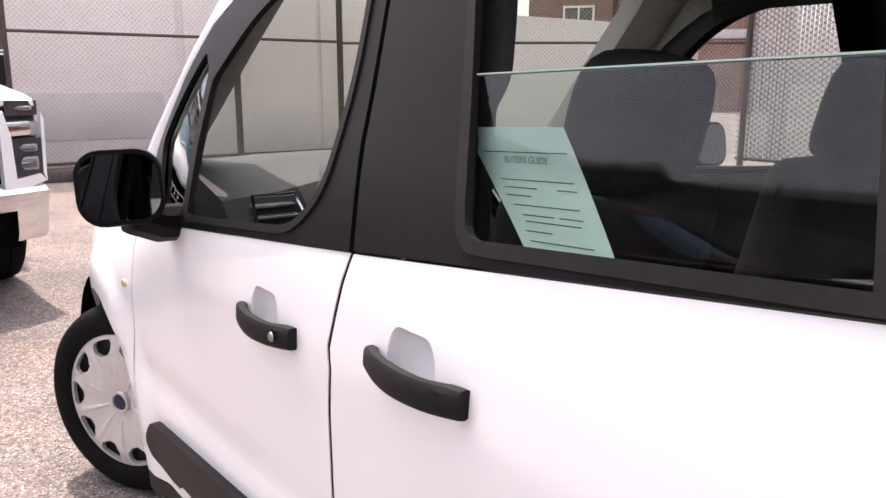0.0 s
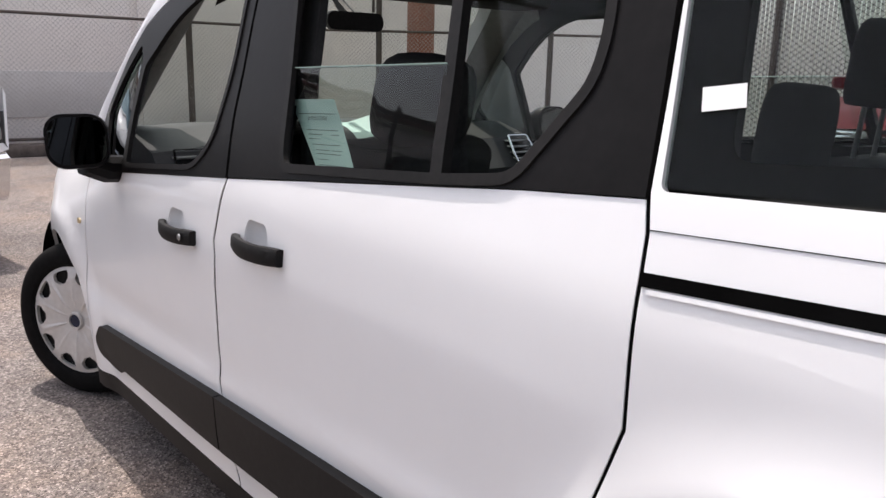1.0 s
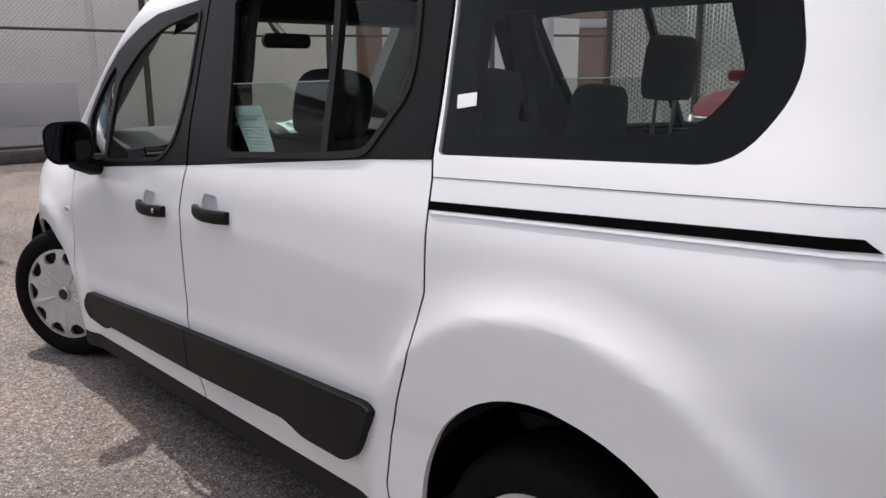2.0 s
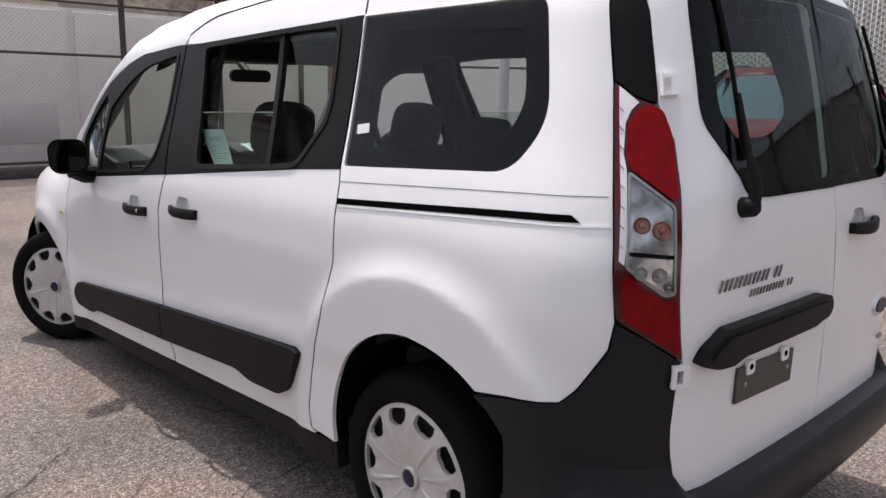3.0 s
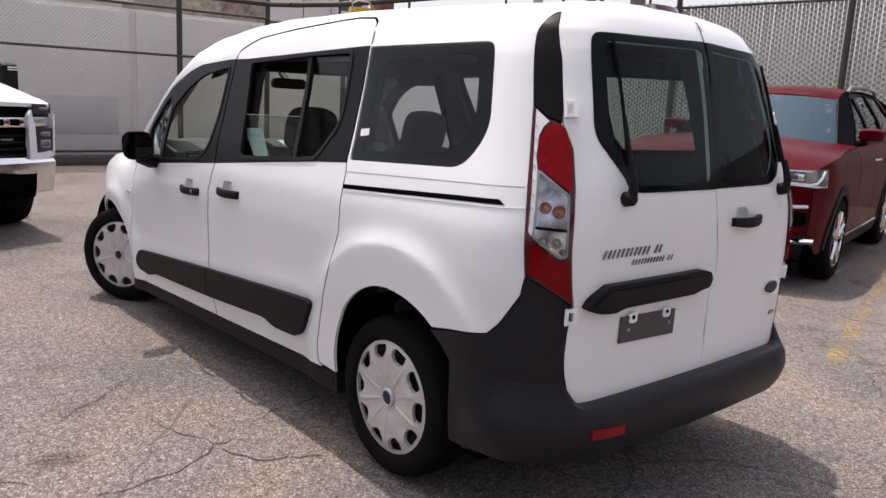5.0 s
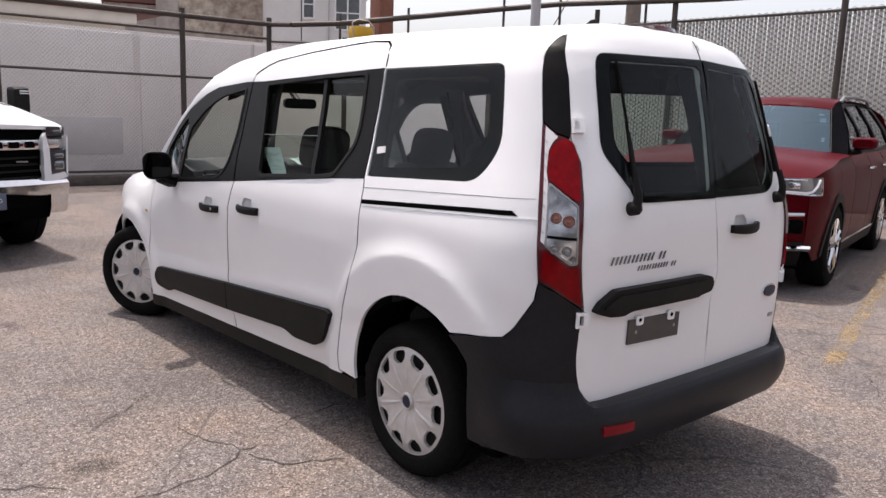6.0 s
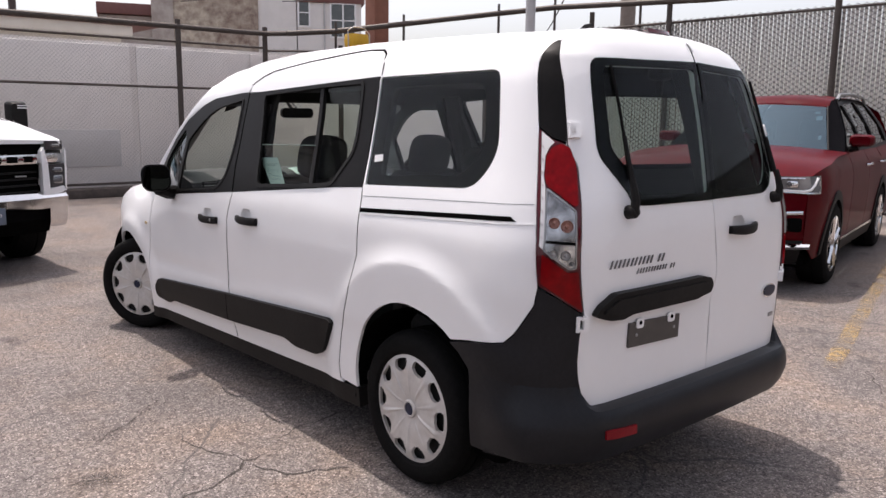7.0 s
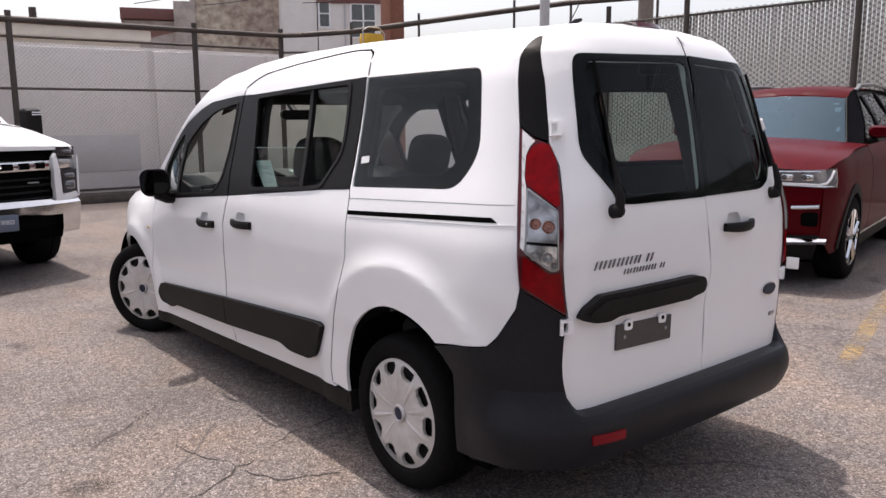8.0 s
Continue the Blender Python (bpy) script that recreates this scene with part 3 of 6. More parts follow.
# rear doors
SEAM = [(.072, 1.80), (.062, 1.74), (.04, 1.55), (.02, 1.35), (.004, 1.19), (.015, 1.09), (.050, .93), (.05, .88), (.018, .80), (.022, .51)]


def rear_outline(pts):
    return [(across(x - XC, z), z) for x, z in pts]


ra = lambda x, z: across(x - XC, z)
L_EDGE = [(-.788, .51), (-.778, .54), (-.766, .61), (-.764, .68), (-.769, .76), (-.779, .805), (-.788, .83), (-.786, .85), (-.763, 1.0), (-.733, 1.224), (-.710, 1.335), (-.666, 1.412), (-.660, 1.45), (-.632, 1.619), (-.592, 1.72), (-.572, 1.765), (-.572, 1.80)]
GLASS_PTS_L = [(ra(.0585, 1.722), 1.722), (-.731, 1.708), (-.753, 1.545), (-.776, 1.378), (-.895, 1.262), (-.940, 1.204), (-1.01, 1.196), (ra(.0025, 1.194), 1.194), (ra(.018, 1.35), 1.35), (ra(.038, 1.55), 1.55)]
REAR_GLASS_L = rounded(GLASS_PTS_L, [.006, .035, .1, .05, .05, .03, .03, .006, 0, 0], 4)
HOLE_L = rounded(grow(GLASS_PTS_L, -0.022), .02, 3)
LEFT_DOOR = [(ra(x - .0017, z), z) for x, z in SEAM] + L_EDGE
REAR_CUP_AT = (across(XC - .225, 1.068), 1.068)
REAR_CUP = [(2 * REAR_CUP_AT[0] - p[0], p[1]) for p in cup_outline(*REAR_CUP_AT, .9)]
RIGHT_DOOR = [(across(XC - x - .0017, z), z) for x, z in SEAM] + L_EDGE
rg = lambda x, z: (across(XC - x, z), z)
GLASS_PTS_R = [rg(.0625, 1.722), (-.739, 1.706), (-.762, 1.545), (-.785, 1.385), (-.80, 1.33), (-.90, 1.215), (-.96, 1.198), rg(.0065, 1.196), rg(.022, 1.35), rg(.042, 1.55)]
REAR_GLASS_R = rounded(GLASS_PTS_R, [.006, .035, .1, .08, .08, .04, .03, .006, 0, 0], 4)
HOLE_R = rounded(grow(GLASS_PTS_R, -0.022), .02, 3)
dl = part("rear_door", panel(bmesh.new(), LEFT_DOOR, 0.004, 0.02, [HOLE_L[::-1]], False, 0.05), WHITE, van, "white left rear door")
dr = part("rear_door", panel(bmesh.new(), RIGHT_DOOR, 0.004, 0.02, [HOLE_R[::-1], REAR_CUP], True, 0.05), WHITE, van, "white narrower rear door")
CLEAR_IN_L = rounded([(ra(.032, 1.695), 1.695), (-.79, 1.685), (-.808, 1.545), (-.83, 1.40), (-.93, 1.295), (-.985, 1.232), (ra(-.022, 1.222), 1.222)], .03, 3)
CLEAR_IN_R = rounded([rg(.088, 1.695), (-.785, 1.68), (-.80, 1.545), (-.825, 1.40), (-.90, 1.262), (-.95, 1.230), rg(.032, 1.222)], .03, 3)
for d, ol, inn, fl in ((dl, REAR_GLASS_L, CLEAR_IN_L, False), (dr, REAR_GLASS_R, CLEAR_IN_R, True)):
    o = part("rear_pane", panel(bmesh.new(), ol, 0.0095, 0.003, (), fl, 0.06), REARTINT, d)
    o.visible_shadow = False
    part("glass_border", panel(bmesh.new(), ol, 0.0065, 0.006, [inn[::-1]], fl, 0.06), GAP, d)
part("seam_backing", panel(bmesh.new(), rear_outline([(-.06, .53), (.10, .53), (.11, 1.0), (.08, 1.19), (.13, 1.79), (-.02, 1.79), (-.06, 1.19), (-.04, 1.0)]), -0.02, 0.0), GAP, van)

STRIP_UP = [(x, z) for x, z in ((.0595, 1.722), (.062, 1.74), (.067, 1.77), (.0715, 1.798))]
part("seam_filler", panel(bmesh.new(), rear_outline([(x - .012, z) for x, z in STRIP_UP] + [(x + .012, z) for x, z in STRIP_UP[::-1]]), 0.0028, 0.002, (), False, 0.02), WHITE, van)
part("door_seam", panel(bmesh.new(), rear_outline([(x - .0014, z) for x, z in STRIP_UP] + [(x + .0014, z) for x, z in STRIP_UP[::-1]]), 0.0055, 0.004, (), False, 0.05), GAP, van, "thin dark seam between the rear doors")


def roof():
    """The roof: rings of skin that close over the top."""
    bm = bmesh.new()
    alongs = [2.02 - 0.02 * k for k in range(30)] + [1.40 - 0.05 * k for k in range(37)]
    alongs = [a for a in alongs if a > Y_CORNER] + [Y_CORNER - TURN_LEN * k / 12 for k in range(13)]
    rows = []
    for i, zt in enumerate((-.4, 0.0, .15, .3, .45, .6, .72, .82, .9, .95, .98, 1.0)):
        ring = []
        for a in alongs:
            top = float(np.interp(max(a, Y_CORNER), TOP_Y, TOP_Z)) - 0.001
            low = 1.793 if a < 0.47 else float(np.interp(a, [.47, .62, .75, 1.084, 1.38, 1.47, 1.545, 1.578, 1.588, 1.60, 1.72, 1.98, 2.02], [1.79, 1.793, 1.787, 1.760, 1.725, 1.702, 1.674, 1.655, 1.63, 1.622, 1.615, 1.592, 1.583]))
            if a < -.40:
                low = float(np.interp(a, [-.575, -.545, -.40], [1.803, 1.772, 1.793]))
            if zt < 0:
                ring.append(skin(a, low - .03) - skin_normal(a, low - .03) * (.022 if .45 < a < 1.6 else .008))
            else:
                ring.append(skin(a, low + (top - low) * zt))
        rear = [Vector((ring[-1].x * (1 - k / 6), ring[-1].y - 0.01 * (1 - (1 - k / 6) ** 2), ring[-1].z)) for k in range(1, 7)]
        rows.append(ring + rear)
    full = []
    for r in rows:
        full.append(r + [Vector((-p.x, p.y, p.z)) for p in r[-2::-1]])
    grid(bm, full)
    n = len(full[-1])
    last = full[-1]
    half = [last[k] for k in range(len(rows[-1]))]
    grid(bm, [half, [Vector((0, p.y, p.z + 0.004)) for p in half], [Vector((-p.x, p.y, p.z)) for p in half]])
    bmesh.ops.remove_doubles(bm, verts=bm.verts, dist=0.002)
    bmesh.ops.recalc_face_normals(bm, faces=bm.faces)
    return bm


part("roof", roof(), WHITE, van)


GREYLINING = grained("grey_lining", (0.20, 0.195, 0.185), (0.26, 0.255, 0.24), 0.85, 60, spec=0.2)


def top_at(y, x):
    """The height of the roof's skin at half width x."""
    lo, hi = 1.5, float(np.interp(y, TOP_Y, TOP_Z)) - 0.001
    for _ in range(30):
        z = (lo + hi) / 2
        lo, hi = (z, hi) if half_width(y, z) > x else (lo, z)
    return lo


def cab_front():
    """The pillars beside the windscreen, the screen itself, the bonnet and the nose."""
    low = [(2.02, 1.583), (2.135, 1.549), (2.22, 1.508), (2.305, 1.459), (2.435, 1.347), (2.58, 1.17), (2.66, .995)]
    zb = top_at(2.02, .60)
    mid = [(2.02, zb, .60), (2.13, 1.668, .632), (2.19, 1.612, .655), (2.25, 1.552, .675), (2.39, 1.425, .71), (2.61, 1.215, .765), (2.80, 1.05, .80)]
    a = [skin(y, z) for y, z in low]
    b = [Vector((-x, y, z)) for y, z, x in mid]
    c = [p + Vector((.06, .07 * smooth(2.02, 2.2, p.y), .005)) for p in b]
    bow = [0.0, 0.45, 0.8, 0.95, 1.0, 0.95, 0.8, 0.45, 0.0]
    for sx in (1, -1):
        bm = bmesh.new()
        fl = lambda q: [Vector((sx * p.x, p.y, p.z)) for p in q]
        rows = [a]
        for f, ox, oz in ((.22, -.012, .006), (.5, -.020, .016), (.8, -.010, .012)):
            r = [p.lerp(q, f) + Vector((ox, 0, oz)) for p, q in zip(a, b)]
            z0 = 1.583 + (zb - 1.583) * f
            r[0] = skin(2.02, z0)
            rows.append(r)
        grid(bm, [fl(r) for r in rows + [b, c]])
        bmesh.ops.recalc_face_normals(bm, faces=bm.faces)
        post = part("windscreen_pillar", bm, WHITE, van)
        bm = bmesh.new()
        grid(bm, [fl([p * .955 + Vector((0, 0, p.z * .045 - .012)) for p in r]) for r in (a, rows[2], b, c)])
        bmesh.ops.recalc_face_normals(bm, faces=bm.faces)
        part("pillar_lining", bm, GREYLINING, post, "grey cloth-covered pillar lining")
    bm = bmesh.new()
    sheet = [[p.lerp(Vector((-p.x, p.y, p.z)), k / 8) + Vector((0, 0.20 * w * smooth(2.0, 2.3, p.y), .02 * w)) for p in c] for k, w in enumerate(bow)]
    for k in range(9):
        x = sheet[k][0].x
        sheet[k][0] = Vector((x, 2.018, top_at(2.02, max(abs(x), .06))))
    grid(bm, sheet)
    bmesh.ops.recalc_face_normals(bm, faces=bm.faces)
    part("windscreen", bm, SCREEN, van).visible_shadow = False
    # bonnet
    bm = bmesh.new()
    rows = []
    for y in (2.60, 2.75, 2.95, 3.15, 3.35, 3.55, 3.70, 3.80):
        z = float(np.interp(y, [2.60, 2.72, 2.95, 3.25, 3.55, 3.80], [1.04, 1.045, 1.03, .98, .88, .74]))
        p = skin(y, z)
        rows.append([Vector((p.x * (1 - k / 5), y + 0.10 * smooth(3.2, 3.8, y) * (1 - (1 - k / 5) ** 2), z - .015 * smooth(3.0, 2.7, y) + 0.03 * (1 - (1 - k / 5) ** 2))) for k in range(11)])
    grid(bm, rows)
    part("bonnet", bm, WHITE, van)
    bm = bmesh.new()
    rows = []
    for z in (.22, .36, .50, .62, .74):
        p = skin(3.80 if z > .3 else 3.76, z)
        rows.append([Vector((p.x * (1 - k / 6), p.y + 0.13 * (1 - (1 - k / 6) ** 2), z)) for k in range(13)])
    grid(bm, rows)
    part("front_bumper", bm, BLACK, van)


cab_front()


# wheels
RIMGREY = grained("steel_rim", (0.018, 0.018, 0.018), (0.035, 0.034, 0.033), 0.6, 30, spec=0.2)


def wheel(y, sx, steer, parent):
    """A steel wheel with a silver ten-hole cover and a road tyre."""
    base = Matrix.Translation((sx * 0.828, y, 0.32)) @ Matrix.Rotation(radians(steer), 4, "Z") @ Matrix.Rotation(radians(90 * sx), 4, "Y")
    if sx > 0:
        base = Matrix.Translation((sx * 0.828, y, 0.32)) @ Matrix.Rotation(radians(steer), 4, "Z") @ Matrix.Rotation(radians(90), 4, "Y")
    bm = bmesh.new()
    prof = [(0.218, -0.004), (0.231, 0.006), (0.237, 0.012), (0.26, 0.017), (0.292, 0.012), (0.306, 0.0), (0.316, -0.022), (0.3205, -0.05), (0.314, -0.052), (0.314, -0.06), (0.3205, -0.062), (0.3205, -0.10), (0.314, -0.102), (0.314, -0.11), (0.3205, -0.112), (0.3205, -0.155), (0.314, -0.185), (0.30, -0.20), (0.26, -0.212), (0.21, -0.20)]
    lathe(bm, prof, base, 64)
    bmesh.ops.recalc_face_normals(bm, faces=bm.faces)
    ty = part("tyre", bm, RUBBER, parent, "black road tyre")
    bm = bmesh.new()
    n = 240
    holes = 10

    def height(r, th):
        k = (th / math.tau * holes) % 1
        d = abs(k - 0.5) * 2
        spoke = 0.010 * smooth(0.03, 0.10, r) * (1 - smooth(0.16, 0.21, r))
        even = int(th / math.tau * holes + 0.5) % 2
        ridge = (0.0055 if even else 0.003) * smooth(0.72, 0.97, d) * smooth(0.04, 0.07, r) * (1 - smooth(.150, .19, r))
        ridge -= 0.004 * smooth(0.55, 0.1, d) * smooth(.10, .148, r) * (1 - smooth(.150, .2, r))
        return spoke + ridge
    rows = []
    rad = [0.0305, 0.032, 0.045, 0.06, 0.08, 0.10, 0.12, 0.135, 0.141, 0.148, 0.152, 0.156, 0.160, 0.165, 0.170, 0.175, 0.180, 0.185, 0.190, 0.194, 0.197, 0.203, 0.207, 0.2125, 0.214]
    vs = []
    for r in rad:
        ring = []
        for k in range(n):
            th = (k + 0.0) / n * math.tau
            h = height(r, th) + 0.004 - 0.004 * smooth(.19, .21, r)
            if r > 0.213:
                h = -0.012
            ring.append(bm.verts.new(base @ Vector((1.065 * r * math.cos(th), 1.065 * r * math.sin(th), h))))
        vs.append(ring)
    for i in range(len(rad) - 1):
        rm = (rad[i] + rad[i + 1]) / 2
        for k in range(n):
            d = abs((((k + .5) / n * holes) % 1) - 0.5) * 2
            reach = 0.34 + 0.33 * smooth(0.146, 0.172, rm) - 0.12 * smooth(0.184, 0.196, rm)
            if 0.147 < rm < 0.1960 and d < reach:
                continue
            bm.faces.new((vs[i][k], vs[i][(k + 1) % n], vs[i + 1][(k + 1) % n], vs[i + 1][k]))
    ed = [e for e in bm.edges if len(e.link_faces) == 1]
    ex = bmesh.ops.extrude_edge_only(bm, edges=ed)
    nrm = (base.to_3x3() @ Vector((0, 0, 1))).normalized()
    for v in ex["geom"]:
        if isinstance(v, bmesh.types.BMVert):
            v.co -= nrm * 0.014
    bmesh.ops.recalc_face_normals(bm, faces=bm.faces)
    cv = part("wheel_cover", bm, CAP, ty, "silver wheel cover with ten openings")
    part("rim", lathe(bmesh.new(), [(0.0001, -0.03), (0.10, -0.03), (0.15, -0.032), (0.215, -0.026), (0.220, -0.006)], base, 40), RIMGREY, ty)
    part("hub_badge", lathe(bmesh.new(), [(0.0001, 0.0135), (0.024, 0.0125), (0.027, 0.010)], base, 24), BLUE, ty, "dark hub badge")
    part("hub_ring", lathe(bmesh.new(), [(0.027, 0.010), (0.029, 0.016), (0.034, 0.0155), (0.038, 0.006)], base, 24), CAP, ty)


for sx in (-1, 1):
    wheel(0.0, sx, 0, van)
    wheel(3.062, sx, 30, van)
    # wheel housings
    for y in (-0.035, 3.085):
        bm = bmesh.new()
        rows = [[Vector((x, y + 0.40 * math.cos(t), 0.34 + 0.40 * math.sin(t))) for t in [radians(-10 + 200 * k / 20) for k in range(21)]] for x in (sx * 0.855, sx * 0.58)]
        rows.append([Vector((sx * 0.58, y, 0.34))] * 21)
        grid(bm, rows)
        part("wheel_housing", bm, GAP, van)
part("underbody", box(bmesh.new(), (-0.76, -0.45, 0.20), (0.76, 3.6, 0.34), 0.03), GAP, van)


# ---- the van's fittings ----
def blob(bm, rows_fn, n, m, cap=True):
    """A closed sleeve of cross-sections: rows_fn(t) gives a loop of local points."""
    rows = [[m @ Vector(p) for p in rows_fn(k / n)] for k in range(n + 1)]
    vs = grid(bm, rows, True)
    if cap:
        bm.faces.new(vs[0][::-1])
        bm.faces.new(vs[-1])
    bmesh.ops.recalc_face_normals(bm, faces=bm.faces)
    return bm


def rrect(w, h, r, z=0.0, seg=4):
    """A rounded rectangle, round the origin, at height z."""
    pts = []
    for cx, cy, a0 in ((w / 2 - r, h / 2 - r, 0), (-w / 2 + r, h / 2 - r, 90), (-w / 2 + r, -h / 2 + r, 180), (w / 2 - r, -h / 2 + r, 270)):
        for k in range(seg + 1):
            a = radians(a0 + 90 * k / seg)
            pts.append((cx + r * math.cos(a), cy + r * math.sin(a), z))
    return pts


AMBER = grained("amber_lens", (0.55, 0.42, 0.25), (0.6, 0.5, 0.3), 0.2, 20)
MIRROR = grained("mirror_glass", (0.15, 0.16, 0.17), (0.18, 0.19, 0.20), 0.02, 5, metal=1.0)
GLOSSBLACK = grained("gloss_black", (0.012, 0.012, 0.013), (0.02, 0.02, 0.02), 0.15, 20, coat=1.0)


def door_mirror(sx):
    m = Matrix.Translation((sx * 0.998, 2.20, 1.122)) @ Matrix.Rotation(radians(-sx * 2), 4, "Z") @ Matrix.Rotation(radians(-8), 4, "X") @ Matrix.Rotation(radians(90), 4, "X")

    def sec(t):
        s = (0.97, 1.0, 0.98, 0.90, 0.78, 0.60, 0.35)[round(t * 6)]
        d = (0.0, -0.012, -0.03, -0.055, -0.08, -0.10, -0.11)[round(t * 6)]
        return [(x * s - sx * .035 * t, y * s, d) for x, y, _ in rrect(0.180, 0.160, 0.055, 0, 6)]
    bm = blob(bmesh.new(), sec, 6, m)
    ob = part("door_mirror", bm, TRIM, van, "black plastic door mirror")
    bm = bmesh.new()
    outline = [(x, y) for x, y, _ in rrect(0.160, 0.136, 0.045, 0, 6)]
    prism(bm, outline, m @ pose(0, 0, 0.003), 0.004)
    part("mirror_glass", bm, MIRROR, ob, "mirror glass")
    bm = bmesh.new()
    tube(bm, [(sx * 0.845, 2.28, 1.025), (sx * 0.91, 2.26, 1.03), (sx * 0.97, 2.24, 1.055)], [0.042, 0.042, 0.04], 10)
    part("mirror_arm", bm, TRIM, ob)
    return ob


for sx in (-1, 1):
    door_mirror(sx)
    bm = bmesh.new()
    prism(bm, [(x, y) for x, y, _ in rrect(0.03, 0.018, 0.008)], side_frame(2.735, .79, sx, 0.006), 0.008)
    part("side_marker", bm, AMBER, van)


def rear_frame(x, z, off=0.0):
    """Local axes on the van's rear: x to the right as one faces it, y up, z outwards."""
    a = across(x - XC, z)
    p, n = skin(a, z), skin_normal(a, z)
    n = n.normalized()
    up = (Vector((0, 0, 1)) - n * n.z).normalized()
    right = up.cross(n)
    m = Matrix((right, up, n)).transposed().to_4x4()
    m.translation = p + n * off
    return m


# hinges
for sx in (-1, 1):
    for z, x in ((1.453, -.679), (.813, -.733)):
        m = rear_frame(x, z, 0.006)
        if sx > 0:
            m = Matrix.Diagonal((-1, 1, 1, 1)) @ m
        bm = bmesh.new()
        prism(bm, [(-.018, -.025), (.018, -.025), (.023, -.019), (.023, .019), (.018, .025), (-.018, .025), (-.018, .016), (.004, .016), (.004, -.016), (-.018, -.016)], m @ pose(0, 0, 0.016), 0.02)
        tube(bm, [m @ Vector((-.016, -.027, 0.010)), m @ Vector((-.016, .027, 0.010))], 0.007, 8)
        bmesh.ops.recalc_face_normals(bm, faces=bm.faces)
        part("door_hinge", bm, WHITE, dl if sx < 0 else dr, "white strap hinge")

# pull bar over the plate
bm = bmesh.new()
bar = [(-.70, .838), (-.675, .872), (-.61, .908), (-.08, .908), (-.03, .897), (-.012, .868), (-.03, .838), (-.09, .832), (-.12, .824), (-.52, .824), (-.57, .812), (-.64, .818)]
part("pull_bar", panel(bm, rear_outline(rounded(bar, 0.012, 3)), 0.034, 0.04, (), False, 0.05), BLACK, dl, "black plastic pull bar")
bm = panel(bmesh.new(), rear_outline(grow(bar, -0.02)), 0.042, 0.008, (), False, 0.05)
part("bar_cap", bm, BLACK, dl)

# blank plate with its two white bosses
m = rear_frame(-.358, .735, 0.006) @ pose(0, 0, 0, 0, 0, -1.5)
bm = prism(bmesh.new(), [(-.152, -.045), (.152, -.045), (.152, .045), (.135, .045), (-.135, .045), (-.152, .045)], m @ pose(0, 0, 0.006), 0.008)
PLATE = grained("plate_plastic", (0.045, 0.04, 0.037), (0.065, 0.058, 0.053), 0.5, 20)
pl = part("plate_holder", bm, PLATE, dl, "blank dark grey plate holder")
for x in (-.095, .095):
    bm = prism(bmesh.new(), [(px, py) for px, py, _ in rrect(0.042, 0.036, 0.01)], m @ pose(x, .040, 0.010), 0.008)
    part("boss", bm, WHITE, pl, "white screw boss")
    part("screw_hole", lathe(bmesh.new(), [(0.0001, 0.0), (0.007, 0.0), (0.008, -.002)], m @ pose(x, .042, 0.0125), 12), GAP, pl)
for x in (-.11, .12):
    part("screw", lathe(bmesh.new(), [(0.0001, 0.003), (0.005, 0.002), (0.007, 0.0)], m @ pose(x, -.002, 0.007), 12), STEEL, pl)

# model badge as plain strokes of its size
DARKCHROME = grained("dark_chrome", (0.10, 0.10, 0.10), (0.22, 0.22, 0.22), 0.3, 60, metal=0.6)
m = rear_frame(-.475, .988, 0.006)
for x0, x1, y0, y1, k in ((-.155, .158, .004, .032, 7), (-.005, .225, -.028, -.010, 7)):
    w = (x1 - x0) / k
    for i in range(k):
        p = x0 + w * i
        h = y1 - y0
        lean, t = .45 * h, .2 * h
        bm = bmesh.new()
        prism(bm, [(p, y0), (p + t, y0), (p + t + lean, y1), (p + lean, y1)], m @ pose(0, 0, 0.004), 0.004)
        if i != 5:
            prism(bm, [(p + w * .52, y0), (p + w * .52 + t, y0), (p + w * .52 + t + lean, y1), (p + w * .52 + lean, y1)], m @ pose(0, 0, 0.004), 0.004)
        ob = part("badge_stroke", bm, DARKCHROME, dl, "dark chrome badge stroke")
# round maker's badge and small emblem on the narrow door
m = rear_frame(.505, .770, 0.006)
bm = prism(bmesh.new(), [(0.058 * math.cos(k * math.tau / 28), 0.030 * math.sin(k * math.tau / 28)) for k in range(28)], m @ pose(0, 0, 0.006), 0.008)
ov = part("maker_badge", bm, CHROME, dr, "small oval badge")
bm = prism(bmesh.new(), [(0.050 * math.cos(k * math.tau / 28), 0.024 * math.sin(k * math.tau / 28)) for k in range(28)], m @ pose(0, 0, 0.009), 0.004)
part("badge_field", bm, BLUE, ov)
bm = prism(bmesh.new(), [(-.018, -.008), (.02, -.008), (.024, .008), (-.014, .008)], rear_frame(.545, .655, 0.009), 0.004)
part("emblem", bm, STEEL, dr)
# handle of the narrow door
pull_handle(rear_frame(.225, 1.068, 0.004), 0.205, dr, False, REAR_CUP_AT, True, True)

